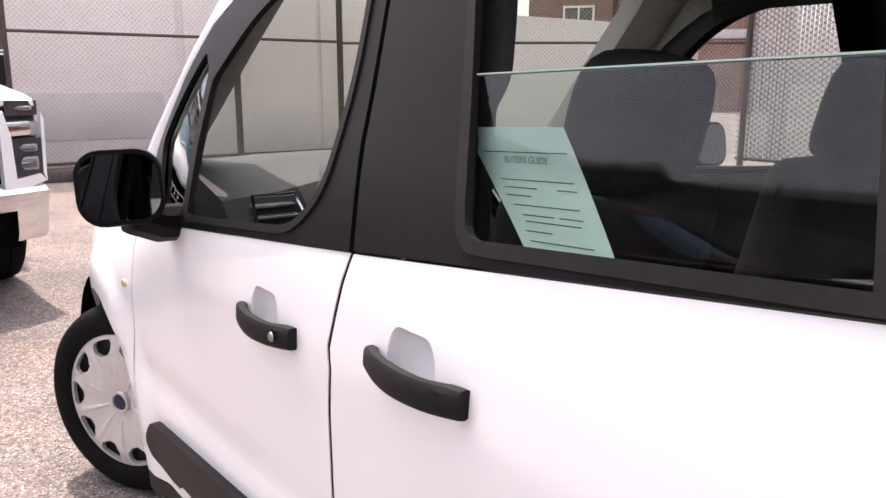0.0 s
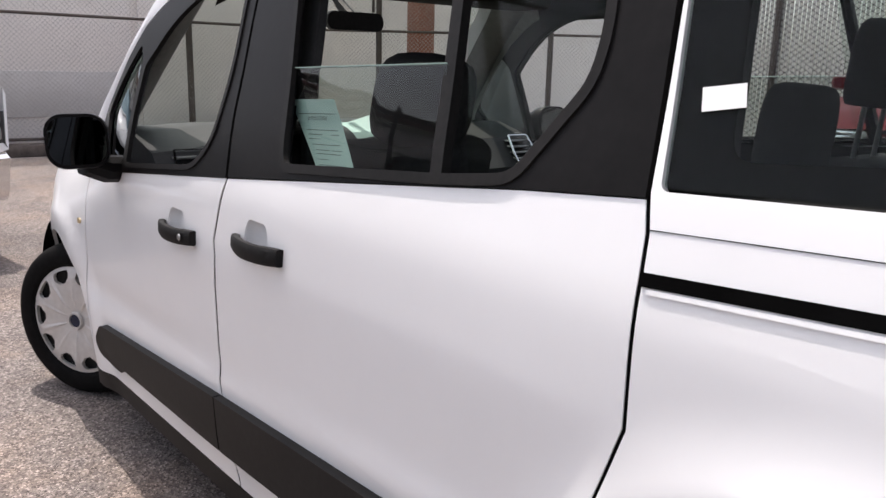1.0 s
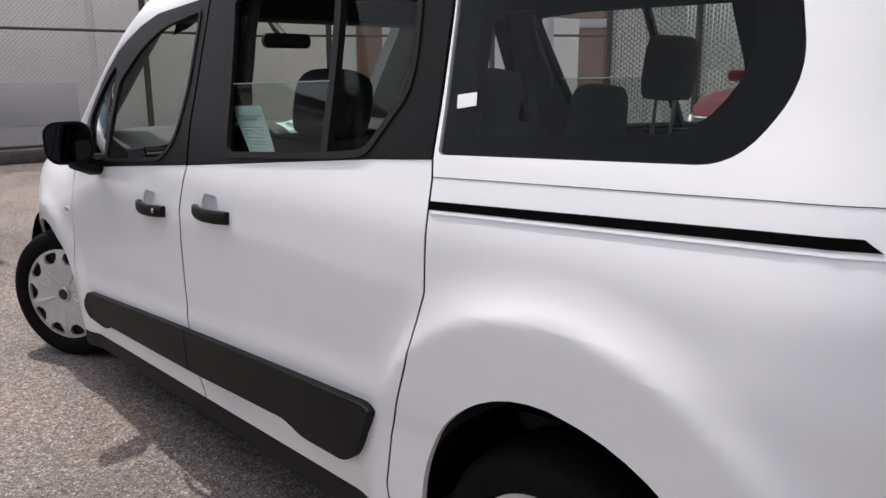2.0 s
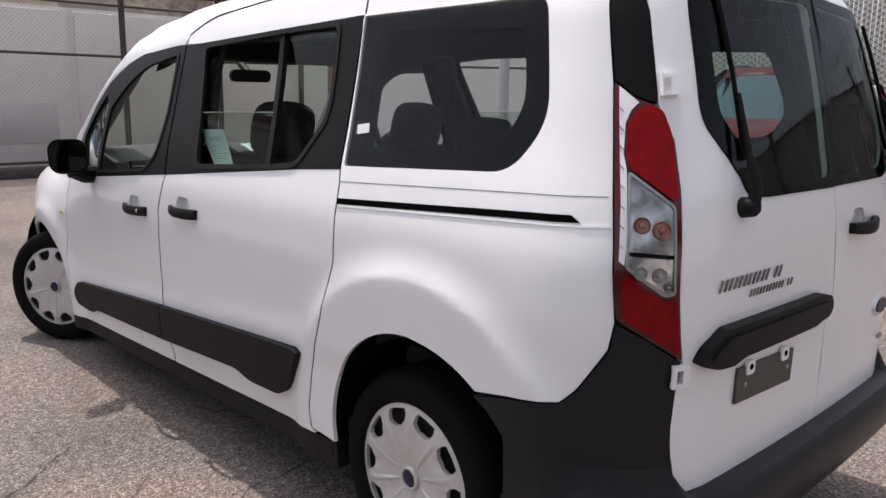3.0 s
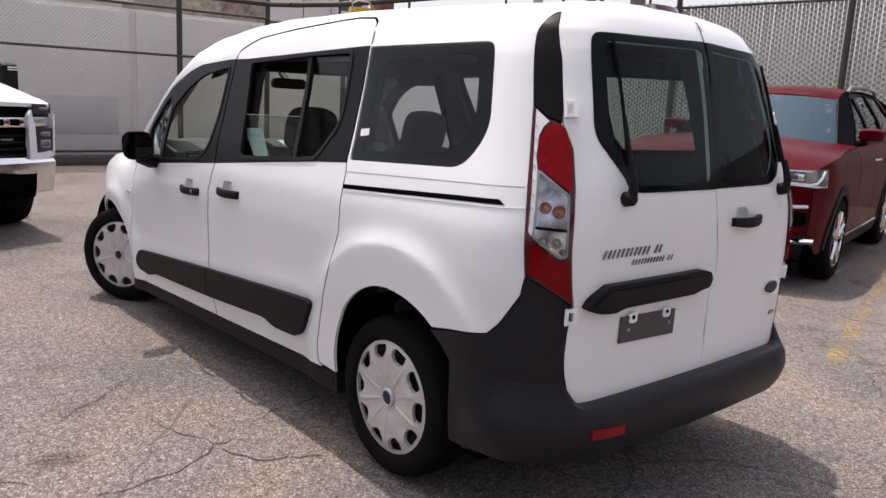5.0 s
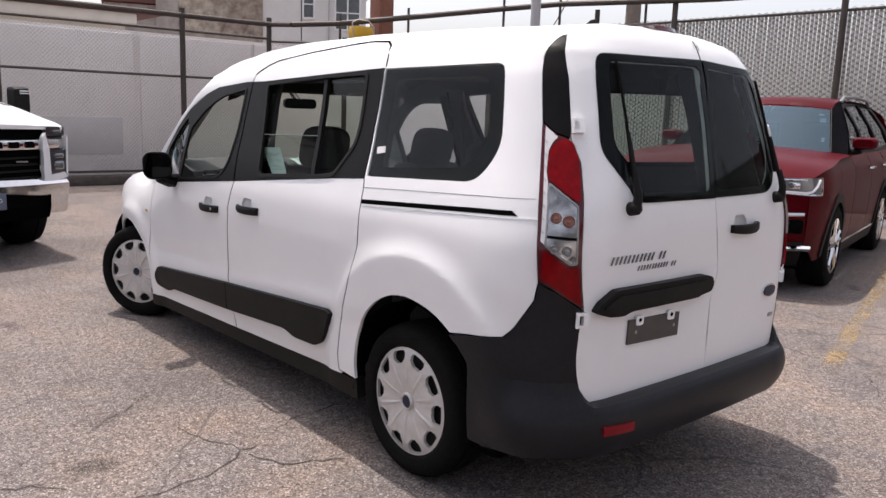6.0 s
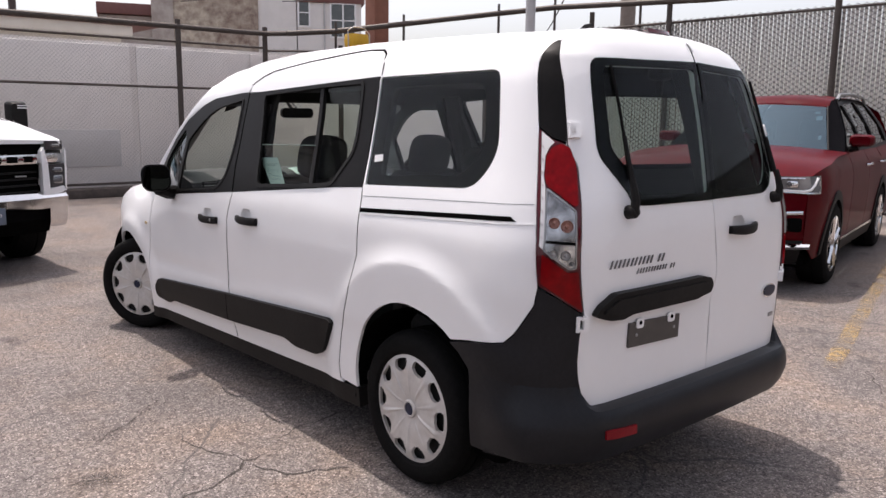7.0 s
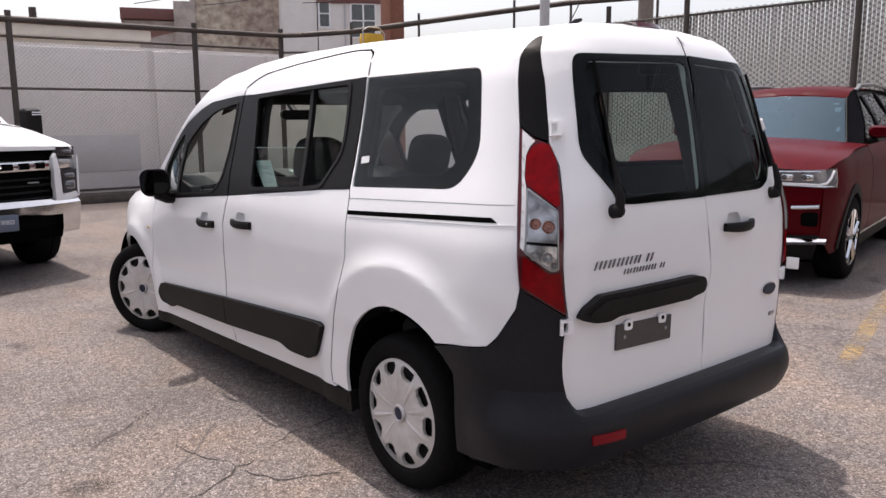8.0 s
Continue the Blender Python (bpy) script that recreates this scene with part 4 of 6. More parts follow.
# wipers
for x0, z0, x1, z1 in ((-.526, 1.188, -.500, 1.68), (.50, 1.185, .455, 1.66)):
    m0, m1 = rear_frame(x0, z0), rear_frame(x1, z1)
    w = part("wiper_arm", tube(bmesh.new(), [m0 @ Vector((0, -.012, .030)), m0 @ Vector((0, .03, .040)), rear_frame(x0 * .96 + x1 * .04, z0 + .10) @ Vector((0, 0, .040)), rear_frame(x0 * .8 + x1 * .2, z0 * .8 + z1 * .2) @ Vector((0, 0, .036)), rear_frame((x0 + x1) / 2, (z0 + z1) / 2) @ Vector((0, 0, .03))], [.017, .016, .010, .008, .006], 8), BLACK, dl if x0 < 0 else dr, "black rear wiper")
    part("wiper_base", lathe(bmesh.new(), [(0.0001, .044), (.016, .043), (.023, .034), (.025, 0.0)], m0 @ pose(0, -.008, 0), 16), BLACK, w)
    part("wiper_blade", tube(bmesh.new(), [rear_frame(x0 * (1 - t) + x1 * t, z0 * (1 - t) + z1 * t) @ Vector((0.012, 0, .016)) for t in (.2, .4, .6, .8, 1.0)], .006, 6), RUBBER, w)

# high brake lamp and aerial
bm = bmesh.new()
rows = []
for k in range(11):
    x = -.06 + .36 * k / 10
    p = skin(across(min(x, 0.3), 1.835), 1.835)
    rows.append([Vector((x, p.y - .012, 1.836)), Vector((x, p.y - .004, 1.852)), Vector((x, p.y + .05, 1.866 - 0.01 * abs(k - 5) / 5)), Vector((x, p.y + .10, 1.862))])
grid(bm, rows)
bmesh.ops.recalc_face_normals(bm, faces=bm.faces)
part("high_brake_lamp", bm, DEEPRED, van, "dark red high brake lamp")
part("aerial", tube(bmesh.new(), [(0, -.12, 1.862), (0, -.15, 1.890), (0, -.18, 1.895)], [.02, .012, .006], 8), BLACK, van)
# bumper reflectors
REFLEX = grained("red_reflex", (0.16, 0.004, 0.008), (0.22, 0.006, 0.012), 0.35, 90, spec=0.2)
for sx in (-1,):
    bm = bmesh.new()
    ol = [(across(-.625, .41), .446), (across(-.625, .41), .414), (across(-.495, .41), .406), (across(-.495, .41), .438)]
    fn = lambda a, z: ((lambda p, n: (p + Vector((n.x, n.y, 0)).normalized() * 0.086, n))(skin(a, z), skin_normal(a, z)))
    part("reflector", panel(bm, ol, 0.006, 0.012, (), sx > 0, 0.05, fn), REFLEX, van, "red bumper reflector")
# number sticker on the quarter glass
sides("window_sticker", [(.304, 1.306), (.311, 1.334), (.256, 1.341), (.249, 1.314)], LABELW, 0.004, 0.001, both=False, label="small white paper sticker")

# ---- the cabin ----
for sx in (-1, 1):
    part("inner_panel", panel(bmesh.new(), [(.38, .35), (2.62, .35), (2.55, .97), (1.63, 1.06), (.56, 1.165), (.38, 1.18)], -0.06, 0.0, (), sx > 0, 0.1), DASH, van)
    part("inner_panel", panel(bmesh.new(), [(-.60, .80), (.35, .80), (.33, 1.18), (-.25, 1.225), (-.40, 1.33), (-.50, 1.33)], -0.06, 0.0, (), sx > 0, 0.1), DASH, van)
bm = bmesh.new()
rows = []
for y in (-.47, -.3, 0.1, .6, 1.1, 1.6, 1.85, 1.98):
    t = float(np.interp(y, TOP_Y, TOP_Z)) - 0.085 - (0.04 if y > 1.8 else 0)
    rows.append([(-.66, y, t - .17), (-.62, y, t - .06), (-.48, y, t), (0, y, t + .01), (.48, y, t), (.62, y, t - .06), (.66, y, t - .17)])
grid(bm, rows)
part("headliner", bm, LINER, van)
bm = bmesh.new()
box(bm, (.01, -.54, 1.655), (.09, -.46, 1.735), .02, 3)
tube(bm, [(.05, -.50, 1.67), (.055, -.49, 1.60)], [.022, .016], 8)
part("belt_anchor", bm, BLACK, van, "black ceiling anchor of a seat belt")
part("cabin_floor", box(bmesh.new(), (-.79, -.68, .33), (.79, 2.75, .38), 0.01), DASH, van)


def seat(x, y, w, parent, posts=True, tilt=14, rest=True, back_h=0.62, gap=.07, wide=.30):
    """A cloth seat with a reclined back and a headrest on two posts."""
    m = Matrix.Translation((x, y, .38))
    bm = box(bmesh.new(), (x - w / 2, y - .02, .52), (x + w / 2, y + .50, .68), 0.05, 3)
    s = part("seat", bm, CLOTH, parent, "dark grey cloth seat")
    bm = bmesh.new()
    box(bm, (-w / 2, -.06, 0), (w / 2, .07, back_h), 0.05, 3)
    mm = Matrix.Translation((x, y, .60)) @ Matrix.Rotation(radians(tilt), 4, "X")
    bm.transform(mm)
    part("seat_back", bm, CLOTH, s)
    if rest:
        bm = bmesh.new()
        sc, hs = (.80, .93, 1, 1, .98, .93, .82, .64, .35), (0, .015, .05, .12, .15, .178, .20, .213, .218)
        blob(bm, lambda t: [(px * sc[round(t * 8)], py * (.6 + .4 * sc[round(t * 8)]), back_h + gap + hs[round(t * 8)]) for px, py, _ in rrect(wide, .11, .05)], 8, mm)
        part("headrest", bm, CLOTH, s)
        for k in (-.06, .06):
            part("headrest_post", tube(bmesh.new(), [mm @ Vector((k, 0, back_h - .03)), mm @ Vector((k, 0, back_h + gap + .03))], .007, 6), STEEL, s)
    part("seat_base", box(bmesh.new(), (x - w / 2 + .05, y, .37), (x + w / 2 - .05, y + .45, .53), 0.02), DASH, s)


for x in (-.36, .42):
    seat(x, 1.56, .50, van, back_h=.585, gap=.0)
for x, y, gap in ((-.42, .86, 0), (.20, .745, -.03), (.57, .735, .135)):
    seat(x, y, .42, van, rest=x > 0, back_h=.55 if x > 0 else .48, gap=gap, wide=.24, tilt=5)
for x in (-.36, .36):
    seat(x, -.20, .52, van, rest=False, back_h=.26)

# dashboard
bm = bmesh.new()
rows = []
for k in range(13):
    x = -.80 + 1.60 * k / 12
    edge = max(0, abs(x) - .52)
    hump = 0.05 * math.exp(-((x + .40) / .22) ** 2)
    rows.append([(x, 2.05, .60), (x, 2.03, .80), (x, 2.06, .97 + hump * .4), (x, 2.16, 1.080 + hump), (x, 2.34, 1.130 + hump * .5), (x, 2.58, 1.140 - .05 * edge), (x, 2.80, 1.118 - .3 * edge)])
for r in (0, -1):
    q = [(x, y, .60) for x, y, z in rows[r]]
    rows = [q] + rows if r == 0 else rows + [q]
grid(bm, rows)
bmesh.ops.recalc_face_normals(bm, faces=bm.faces)
dash = part("dashboard", bm, DASH, van, "black plastic dashboard")
for x in (-.695, .695):
    bm = bmesh.new()
    for k in range(5):
        box(bm, (x - .05, 2.046 + .018 * k, .975 + .022 * k), (x + .05, 2.075 + .018 * k, .982 + .022 * k), .002, 1)
    part("air_vent", bm, STEEL, dash, "slatted air vent with silver edge")
    part("vent_frame", tube(bmesh.new(), [(x + a, y, z) for a, y, z in ((-.055, 2.035, .97), (-.062, 2.07, 1.02), (-.05, 2.125, 1.09), (.05, 2.125, 1.09), (.062, 2.07, 1.02), (.055, 2.035, .97), (-.055, 2.035, .97))], .005, 6), CHROME, dash)
bm = bmesh.new()
grid(bm, [[(-.40 + w * math.cos(radians(a)), y, z + .115 * h * math.sin(radians(a))) for a in range(0, 181, 15)] for y, z, w, h in ((2.05, 1.02, .20, 1.0), (2.02, 1.03, .205, 1.12), (2.12, 1.04, .20, 1.1), (2.30, 1.06, .17, .8), (2.50, 1.09, .12, .35))])
bmesh.ops.recalc_face_normals(bm, faces=bm.faces)
part("instrument_hood", bm, DASH, dash)
m = Matrix.Translation((-.40, 1.90, 1.00)) @ Matrix.Rotation(radians(-25), 4, "X") @ Matrix.Rotation(radians(90), 4, "X")
bm = bmesh.new()
tube(bm, [m @ Vector((.185 * math.cos(k * math.tau / 40), .185 * math.sin(k * math.tau / 40), 0)) for k in range(41)], .016, 8, False)
sw = part("steering_wheel", bm, GLOSSBLACK, van, "black steering wheel")
bm = bmesh.new()
for a in (200, 340, 270):
    tube(bm, [m @ Vector((0, 0, -.03)), m @ Vector((.18 * math.cos(radians(a)), .18 * math.sin(radians(a)), 0))], .016, 6)
part("wheel_spokes", bm, DASH, sw)
part("wheel_hub", lathe(bmesh.new(), [(.0001, .0), (.05, -.004), (.065, -.02), (.06, -.06)], m, 20), DASH, sw)
part("steering_column", tube(bmesh.new(), [m @ Vector((0, 0, -.04)), m @ Vector((0, -.02, -.22))], .04, 10), DASH, van)
bm = blob(bmesh.new(), lambda t: [(px, .012 - .024 * t, py) for px, py, _ in rrect(.24, .065, .028)], 1, Matrix.Translation((0.0, 2.28, 1.51)))
im = part("cabin_mirror", bm, BLACK, van, "black rear-view mirror")
part("mirror_stem", tube(bmesh.new(), [(0, 2.29, 1.52), (0, 2.37, 1.57), (0, 2.42, 1.62)], .02, 8), BLACK, im)
part("header_lining", box(bmesh.new(), (-.62, 1.88, 1.572), (.62, 2.08, 1.68), .03), LINER, van)
# trim and seat belts of the middle pillars
sides("pillar_trim", rounded([(1.40, 1.10), (1.37, 1.25), (1.325, 1.36), (1.345, 1.44), (1.37, 1.52), (1.37, 1.64), (1.52, 1.64), (1.52, 1.10)], .02, 3), DASH, -0.050, 0.02)
for sx in (-1, 1):
    part("belt", tube(bmesh.new(), [(sx * .66, 1.42, 1.55), (sx * .70, 1.40, 1.1), (sx * .74, 1.38, .6)], .018, 6), CLOTH, van)

# papers in the sliding door's window
paper = thing("buyers_guide", "pale green printed buyers guide sheet hanging in the van's side window", "paper", Matrix.Translation((XC, 0, 0)))


def sheet_pt(u, v):
    """Place on the hanging sheet, which leans in and curls a little."""
    z = 1.277 + .008 * u - .176 * v
    y = 1.340 - .182 * u + (.05 * u - .180) * v
    x = -half_width(y, z) + 0.010 + .165 * (1.362 - z) + 0.006 * math.sin(math.pi * v)
    return Vector((x, y, z))


bm = bmesh.new()
grid(bm, [[sheet_pt(i / 8, j / 12) for i in range(9)] for j in range(13)])
part("sheet", bm, PAPER, paper)


def words(text, u, v, size, parent, mat, name="lettering"):
    cu = bpy.data.curves.new(name, "FONT")
    cu.body, cu.size, cu.align_x = text, size, "CENTER"
    ob = new(name, cu)
    ob.data.materials.append(mat)
    right = (sheet_pt(u + .1, v) - sheet_pt(u - .1, v)).normalized()
    down = (sheet_pt(u, v + .1) - sheet_pt(u, v - .1)).normalized()
    nrm = down.cross(right).normalized()
    if nrm.x > 0:
        nrm = -nrm
    m = Matrix((right, nrm.cross(right), nrm)).transposed().to_4x4()
    m.translation = sheet_pt(u, v) + nrm * .0035
    ob.matrix_world = m
    ob.parent = parent
    return ob


words("BUYERS GUIDE", .50, .235, .0115, paper, INK)
bm = bmesh.new()
rng = random.Random(4)
for v, spans in ((.34, ((.15, .9),)), (.39, ((.15, .5), (.7, .9))), (.44, ((.12, .4),)), (.50, ((.15, .85),)), (.56, ((.2, .55), (.6, .85))), (.60, ((.2, .8),)), (.66, ((.15, .45),)), (.72, ((.15, .85),)), (.78, ((.15, .85),)), (.84, ((.2, .7),)), (.16, ((.1, .95),))):
    for a, b in spans:
        n = 6
        rows = [[sheet_pt(a + (b - a) * k / n, v + d) + Vector((-.003, 0, 0)) for k in range(n + 1)] for d in (0, .007)]
        grid(bm, rows)
part("print_line", bm, INK, paper, "rows of small print")
loose = thing("loose_papers", "loose pale green papers lying on the van's dashboard", "paper", Matrix.Translation((XC, 0, 0)))
bm = bmesh.new()
grid(bm, [[Vector((-.08 + .21 * i / 4, 2.13 + .15 * j / 4 + .03 * i / 4, 1.096 + .010 * math.sin(i * 1.1 + j) + .060 * j / 4 + .008 * i / 4)) for i in range(5)] for j in range(5)])
part("sheet", bm, PAPER, loose)


# ---- ground and fences ----
def asphalt():
    m, nt, b = material("worn_asphalt")
    tc = nt.nodes.new("ShaderNodeTexCoord").outputs["Object"]
    fine, mid, wide = texnoise(nt, 300, 2, .7, tc), texnoise(nt, 28, 5, .65, tc), texnoise(nt, 0.9, 4, .6, tc)
    vor = nt.nodes.new("ShaderNodeTexVoronoi")
    vor.inputs["Scale"].default_value = 145
    nt.links.new(tc, vor.inputs["Vector"])
    grains = ramp(nt, vor.outputs["Color"], [(0.08, (0.058, 0.050, 0.048)), (0.42, (0.155, 0.136, 0.129)), (0.7, (0.205, 0.181, 0.171)), (0.95, (0.42, 0.375, 0.355))])
    patch = ramp(nt, wide, [(0.30, (0.66, 0.66, 0.67)), (0.5, (0.92, 0.91, 0.91)), (0.72, (1.12, 1.07, 1.02))])
    c = mixc(nt, 1.0, grains, patch, "MULTIPLY")
    dark = ramp(nt, mid, [(0.33, (0.62, 0.61, 0.60)), (0.56, (1.04, 1.04, 1.04))])
    c = mixc(nt, 1.0, c, dark, "MULTIPLY")
    # tan dust, worn pale places and old oil stains
    dust = ramp(nt, texnoise(nt, 1.7, 5, .65, tc), [(0.46, (1.0, 1.0, 1.0)), (0.66, (1.12, 1.03, 0.94))])
    c = mixc(nt, 1.0, c, dust, "MULTIPLY")
    oil = ramp(nt, texnoise(nt, 2.6, 3, .5, tc), [(0.63, (1.0, 1.0, 1.0)), (0.76, (0.50, 0.50, 0.51))])
    c = mixc(nt, 1.0, c, oil, "MULTIPLY")
    # cracks
    wob = nt.nodes.new("ShaderNodeTexNoise")
    wob.inputs["Scale"].default_value, wob.inputs["Detail"].default_value = 2.2, 5
    nt.links.new(tc, wob.inputs["Vector"])
    add = nt.nodes.new("ShaderNodeMixRGB")
    add.blend_type, add.inputs[0].default_value = "ADD", 0.55
    nt.links.new(tc, add.inputs[1])
    nt.links.new(wob.outputs["Color"], add.inputs[2])
    vc = nt.nodes.new("ShaderNodeTexVoronoi")
    vc.feature, vc.inputs["Scale"].default_value = "DISTANCE_TO_EDGE", 0.85
    nt.links.new(add.outputs[0], vc.inputs["Vector"])
    gate = ramp(nt, texnoise(nt, 0.5, 3, .5, tc), [(0.49, (0.0, 0.0, 0.0)), (0.58, (0.75, 0.75, 0.75))])
    line = ramp(nt, vc.outputs["Distance"], [(0.002, (1, 1, 1)), (0.011, (0, 0, 0))])
    crack = mixc(nt, 1.0, line, gate, "MULTIPLY")
    c = mixc(nt, crack, c, (0.06, 0.057, 0.055))
    nt.links.new(c, b.inputs["Base Color"])
    b.inputs["Roughness"].default_value = 0.9
    b.inputs["Specular IOR Level"].default_value = 0.25
    hm = nt.nodes.new("ShaderNodeMath")
    hm.operation = "SUBTRACT"
    nt.links.new(vor.outputs["Distance"], hm.inputs[0])
    nt.links.new(crack, hm.inputs[1])
    bump(nt, b, hm.outputs[0], 0.45, 0.006)
    return m


bm = bmesh.new()
bmesh.ops.create_grid(bm, x_segments=60, y_segments=60, size=1)
for v in bm.verts:
    s = 1 if max(abs(v.co.x), abs(v.co.y)) < 0.7 else 1
    k = 25 if max(abs(v.co.x), abs(v.co.y)) < 0.97 else 600
    v.co = Vector((v.co.x * k + 3, v.co.y * k + 3, 0))
tagged(part("ground", bm, asphalt()), "sun-bleached cracked asphalt of a car lot", "ground", kind="structure")

RAIL = grained("weathered_pipe", (0.045, 0.034, 0.029), (0.085, 0.068, 0.058), 0.6, 30, metal=0.2)
WIRE = grained("galvanised_wire", (0.34, 0.32, 0.31), (0.46, 0.44, 0.42), 0.5, 30, metal=0.2)
DARKWIRE = grained("dark_coated_wire", (0.03, 0.028, 0.026), (0.05, 0.047, 0.044), 0.7, 30, spec=0.2)
SLAT = grained("beige_slat", (0.70, 0.67, 0.63), (0.82, 0.79, 0.74), 0.6, 12)
CONC = grained("pale_wall", (0.74, 0.70, 0.665), (0.82, 0.78, 0.745), 0.85, 3, bumps=0.1)
STUCCO2 = grained("peeling_stucco", (0.17, 0.11, 0.09), (0.62, 0.55, 0.44), 0.9, 2.6, bumps=0.3)


def chain_link(u0, u1, z0, z1, put, pitch=0.034, r=0.0022, rise=0.034):
    """Zigzag wires side by side, as one mesh."""
    verts, faces = [], []
    n = int((u1 - u0) / pitch)
    rows = int((z1 - z0) / rise)
    for i in range(n):
        u = u0 + i * pitch
        base = len(verts)
        for j in range(rows + 1):
            sgn = -1 if (i + j) % 2 else 1
            p = (u + sgn * pitch * 0.5, z0 + (z1 - z0) * j / rows)
            dep = 0.004 * sgn
            for du, dd in ((-r, -r), (r, -r), (0, r)):
                verts.append(put(p[0] + du * 1.4, p[1], dep + dd))
        for j in range(rows):
            a, b = base + 3 * j, base + 3 * j + 3
            for k in range(3):
                faces.append((a + k, a + (k + 1) % 3, b + (k + 1) % 3, b + k))
    return verts, faces


def stuff(name, verts, faces, mat, parent, label=""):
    me = bpy.data.meshes.new(name)
    me.from_pydata([tuple(v) for v in verts], [], faces)
    me.materials.append(mat)
    ob = new(name, me)
    ob.parent = parent
    return tagged(ob, label, kind="stuff")


FY, FX = 12.2, 10.0
CORNER = Vector((5.1, FY, 0))
GATE = Vector((10.0, 8.0, 0))


def along(p, q):
    """A mapping from (distance, height, depth) to the upright plane from p towards q."""
    d = (q - p).normalized()
    n = Vector((-d.y, d.x, 0))
    return lambda u, z, w: p + d * u + n * w + Vector((0, 0, z))


def fence(p, q, h, label, wire, rails, posts, pipe=None, slats=False, low=0.2):
    ob = thing("fence", label, "fence", kind="structure")
    put, run = along(p, q), (q - p).length
    v, f = chain_link(0, run, low, h + .05, put, .064, .0052, .042) if slats else chain_link(0, run, low, h + .05, put)
    stuff("wire_mesh", v, f, wire, ob)
    if slats:
        vv, ff = [], []
        n = int(run / .064)
        for i in range(n):
            u = i * .064 + .007 + rngf.uniform(-.003, .003)
            b = len(vv)
            lean, dep = rngf.uniform(-.003, .003), rngf.uniform(.012, .017)
            for uu, zz in ((u, low), (u + .050, low), (u + .050 + lean, h - rngf.uniform(0, .03)), (u + lean, h - .01)):
                vv += [put(uu, zz, dep), put(uu, zz, dep + .004)]
            ff += [(b, b + 2, b + 4, b + 6), (b + 1, b + 7, b + 5, b + 3), (b, b + 1, b + 3, b + 2), (b + 2, b + 3, b + 5, b + 4), (b + 4, b + 5, b + 7, b + 6), (b + 6, b + 7, b + 1, b)]
        stuff("privacy_slats", vv, ff, SLAT, ob, "woven beige privacy slats")
    for u in posts:
        part("post", tube(bmesh.new(), [put(u, 0, -.06), put(u, (pipe or h) + .12, -.06)], .05, 10), RAIL, ob)
    for z in rails:
        part("rail", tube(bmesh.new(), [put(0, z, -.04), put(run, z, -.04)], .022, 8), RAIL, ob)
    return ob, put, run


rngf = random.Random(9)
fa, put, run = fence(Vector((-12, FY, 0)), CORNER, 2.8, "tall weathered chain-link fence with dark pipe rails before a pale wall", WIRE, (.24, 1.97, 2.8), (.2, 3.2, 6.2, 9.3, 12.2, 15.28, 17.05), 3.08)
part("top_pipe", tube(bmesh.new(), [(-12, FY - .08, 3.04), (-6, FY - .08, 3.06), (4.6, FY - .08, 3.07), (5.05, FY - .15, 3.07), (5.3, FY - .5, 3.07)], .05, 10), RAIL, fa, "thick rusty pipe along the fence top")
fc, put, run = fence(CORNER, GATE, 2.75, "chain-link fence under a sloping rusty pipe", WIRE, (1.95, 2.75), (1.5, 4.4), None)
part("top_pipe", tube(bmesh.new(), [(5.3, FY - .5, 3.07), (6.16, 11.29, 3.15), (7.19, 10.41, 3.31), (8.62, 9.18, 3.54), (9.47, 8.46, 3.67), (10.04, 5.45, 3.59), (10.08, 2.98, 3.54), (10.15, -2.06, 3.45)], .055, 10), RAIL, fc, "thick rusty pipe on short stubs")
for x, y, z in ((6.16, 11.29, 3.15), (7.19, 10.41, 3.31), (8.62, 9.18, 3.54), (9.47, 8.46, 3.67), (10.02, 6.82, 3.65)):
    part("pipe_stub", tube(bmesh.new(), [(x, y, z + .18), (x, y, z - .9)], .025, 8), RAIL, fc)
fb, put, run = fence(GATE, Vector((10.3, -12, 0)), 3.24, "tall chain-link fence woven with beige privacy slats", DARKWIRE, (.14, 3.24), (.1, 1.85, 4.83, 7.8, 10.8, 13.8, 16.8), 3.45, True, .1)
# kerb below the north fence
bm = box(bmesh.new(), (-12, FY - .10, 0), (5.2, FY + .25, .16), .02)
tagged(part("kerb", bm, grained("old_timber", (0.06, 0.048, 0.042), (0.14, 0.115, 0.10), 0.9, 9, bumps=0.3)), "low weathered timber kerb under the fence", "kerb", kind="structure")

# pale wall behind the north fence, with buttress joints and a patched lower band
wall = tagged(part("wall_north", box(bmesh.new(), (-12, FY + .75, 0), (6.4, FY + 1.0, 2.78)), CONC), "pale rendered boundary wall behind the fence", "wall", kind="structure")
for x in (-11.8, -9.4, -7.0, -4.6, -2.2, 0.35, 2.75):
    part("wall_panel", box(bmesh.new(), (x + .02, FY + .71, .12), (x + 2.30, FY + .752, 2.72), .01), CONC, wall)
part("wall_panel", box(bmesh.new(), (5.12, FY + .71, .12), (6.38, FY + .752, 2.72), .01), CONC, wall)
GREYW = grained("grey_patch", (0.53, 0.515, 0.50), (0.62, 0.605, 0.59), 0.9, 5)
part("painted_band", box(bmesh.new(), (.2, FY + .68, .50), (2.4, FY + .712, 1.18), .01), GREYW, wall, "grey overpainted band")
back = tagged(part("wall_east", box(bmesh.new(), (6.4, FY + 1.2, 0), (16, FY + 1.5, 2.7)), CONC), "pale wall beyond the fence corner", "wall", kind="structure")

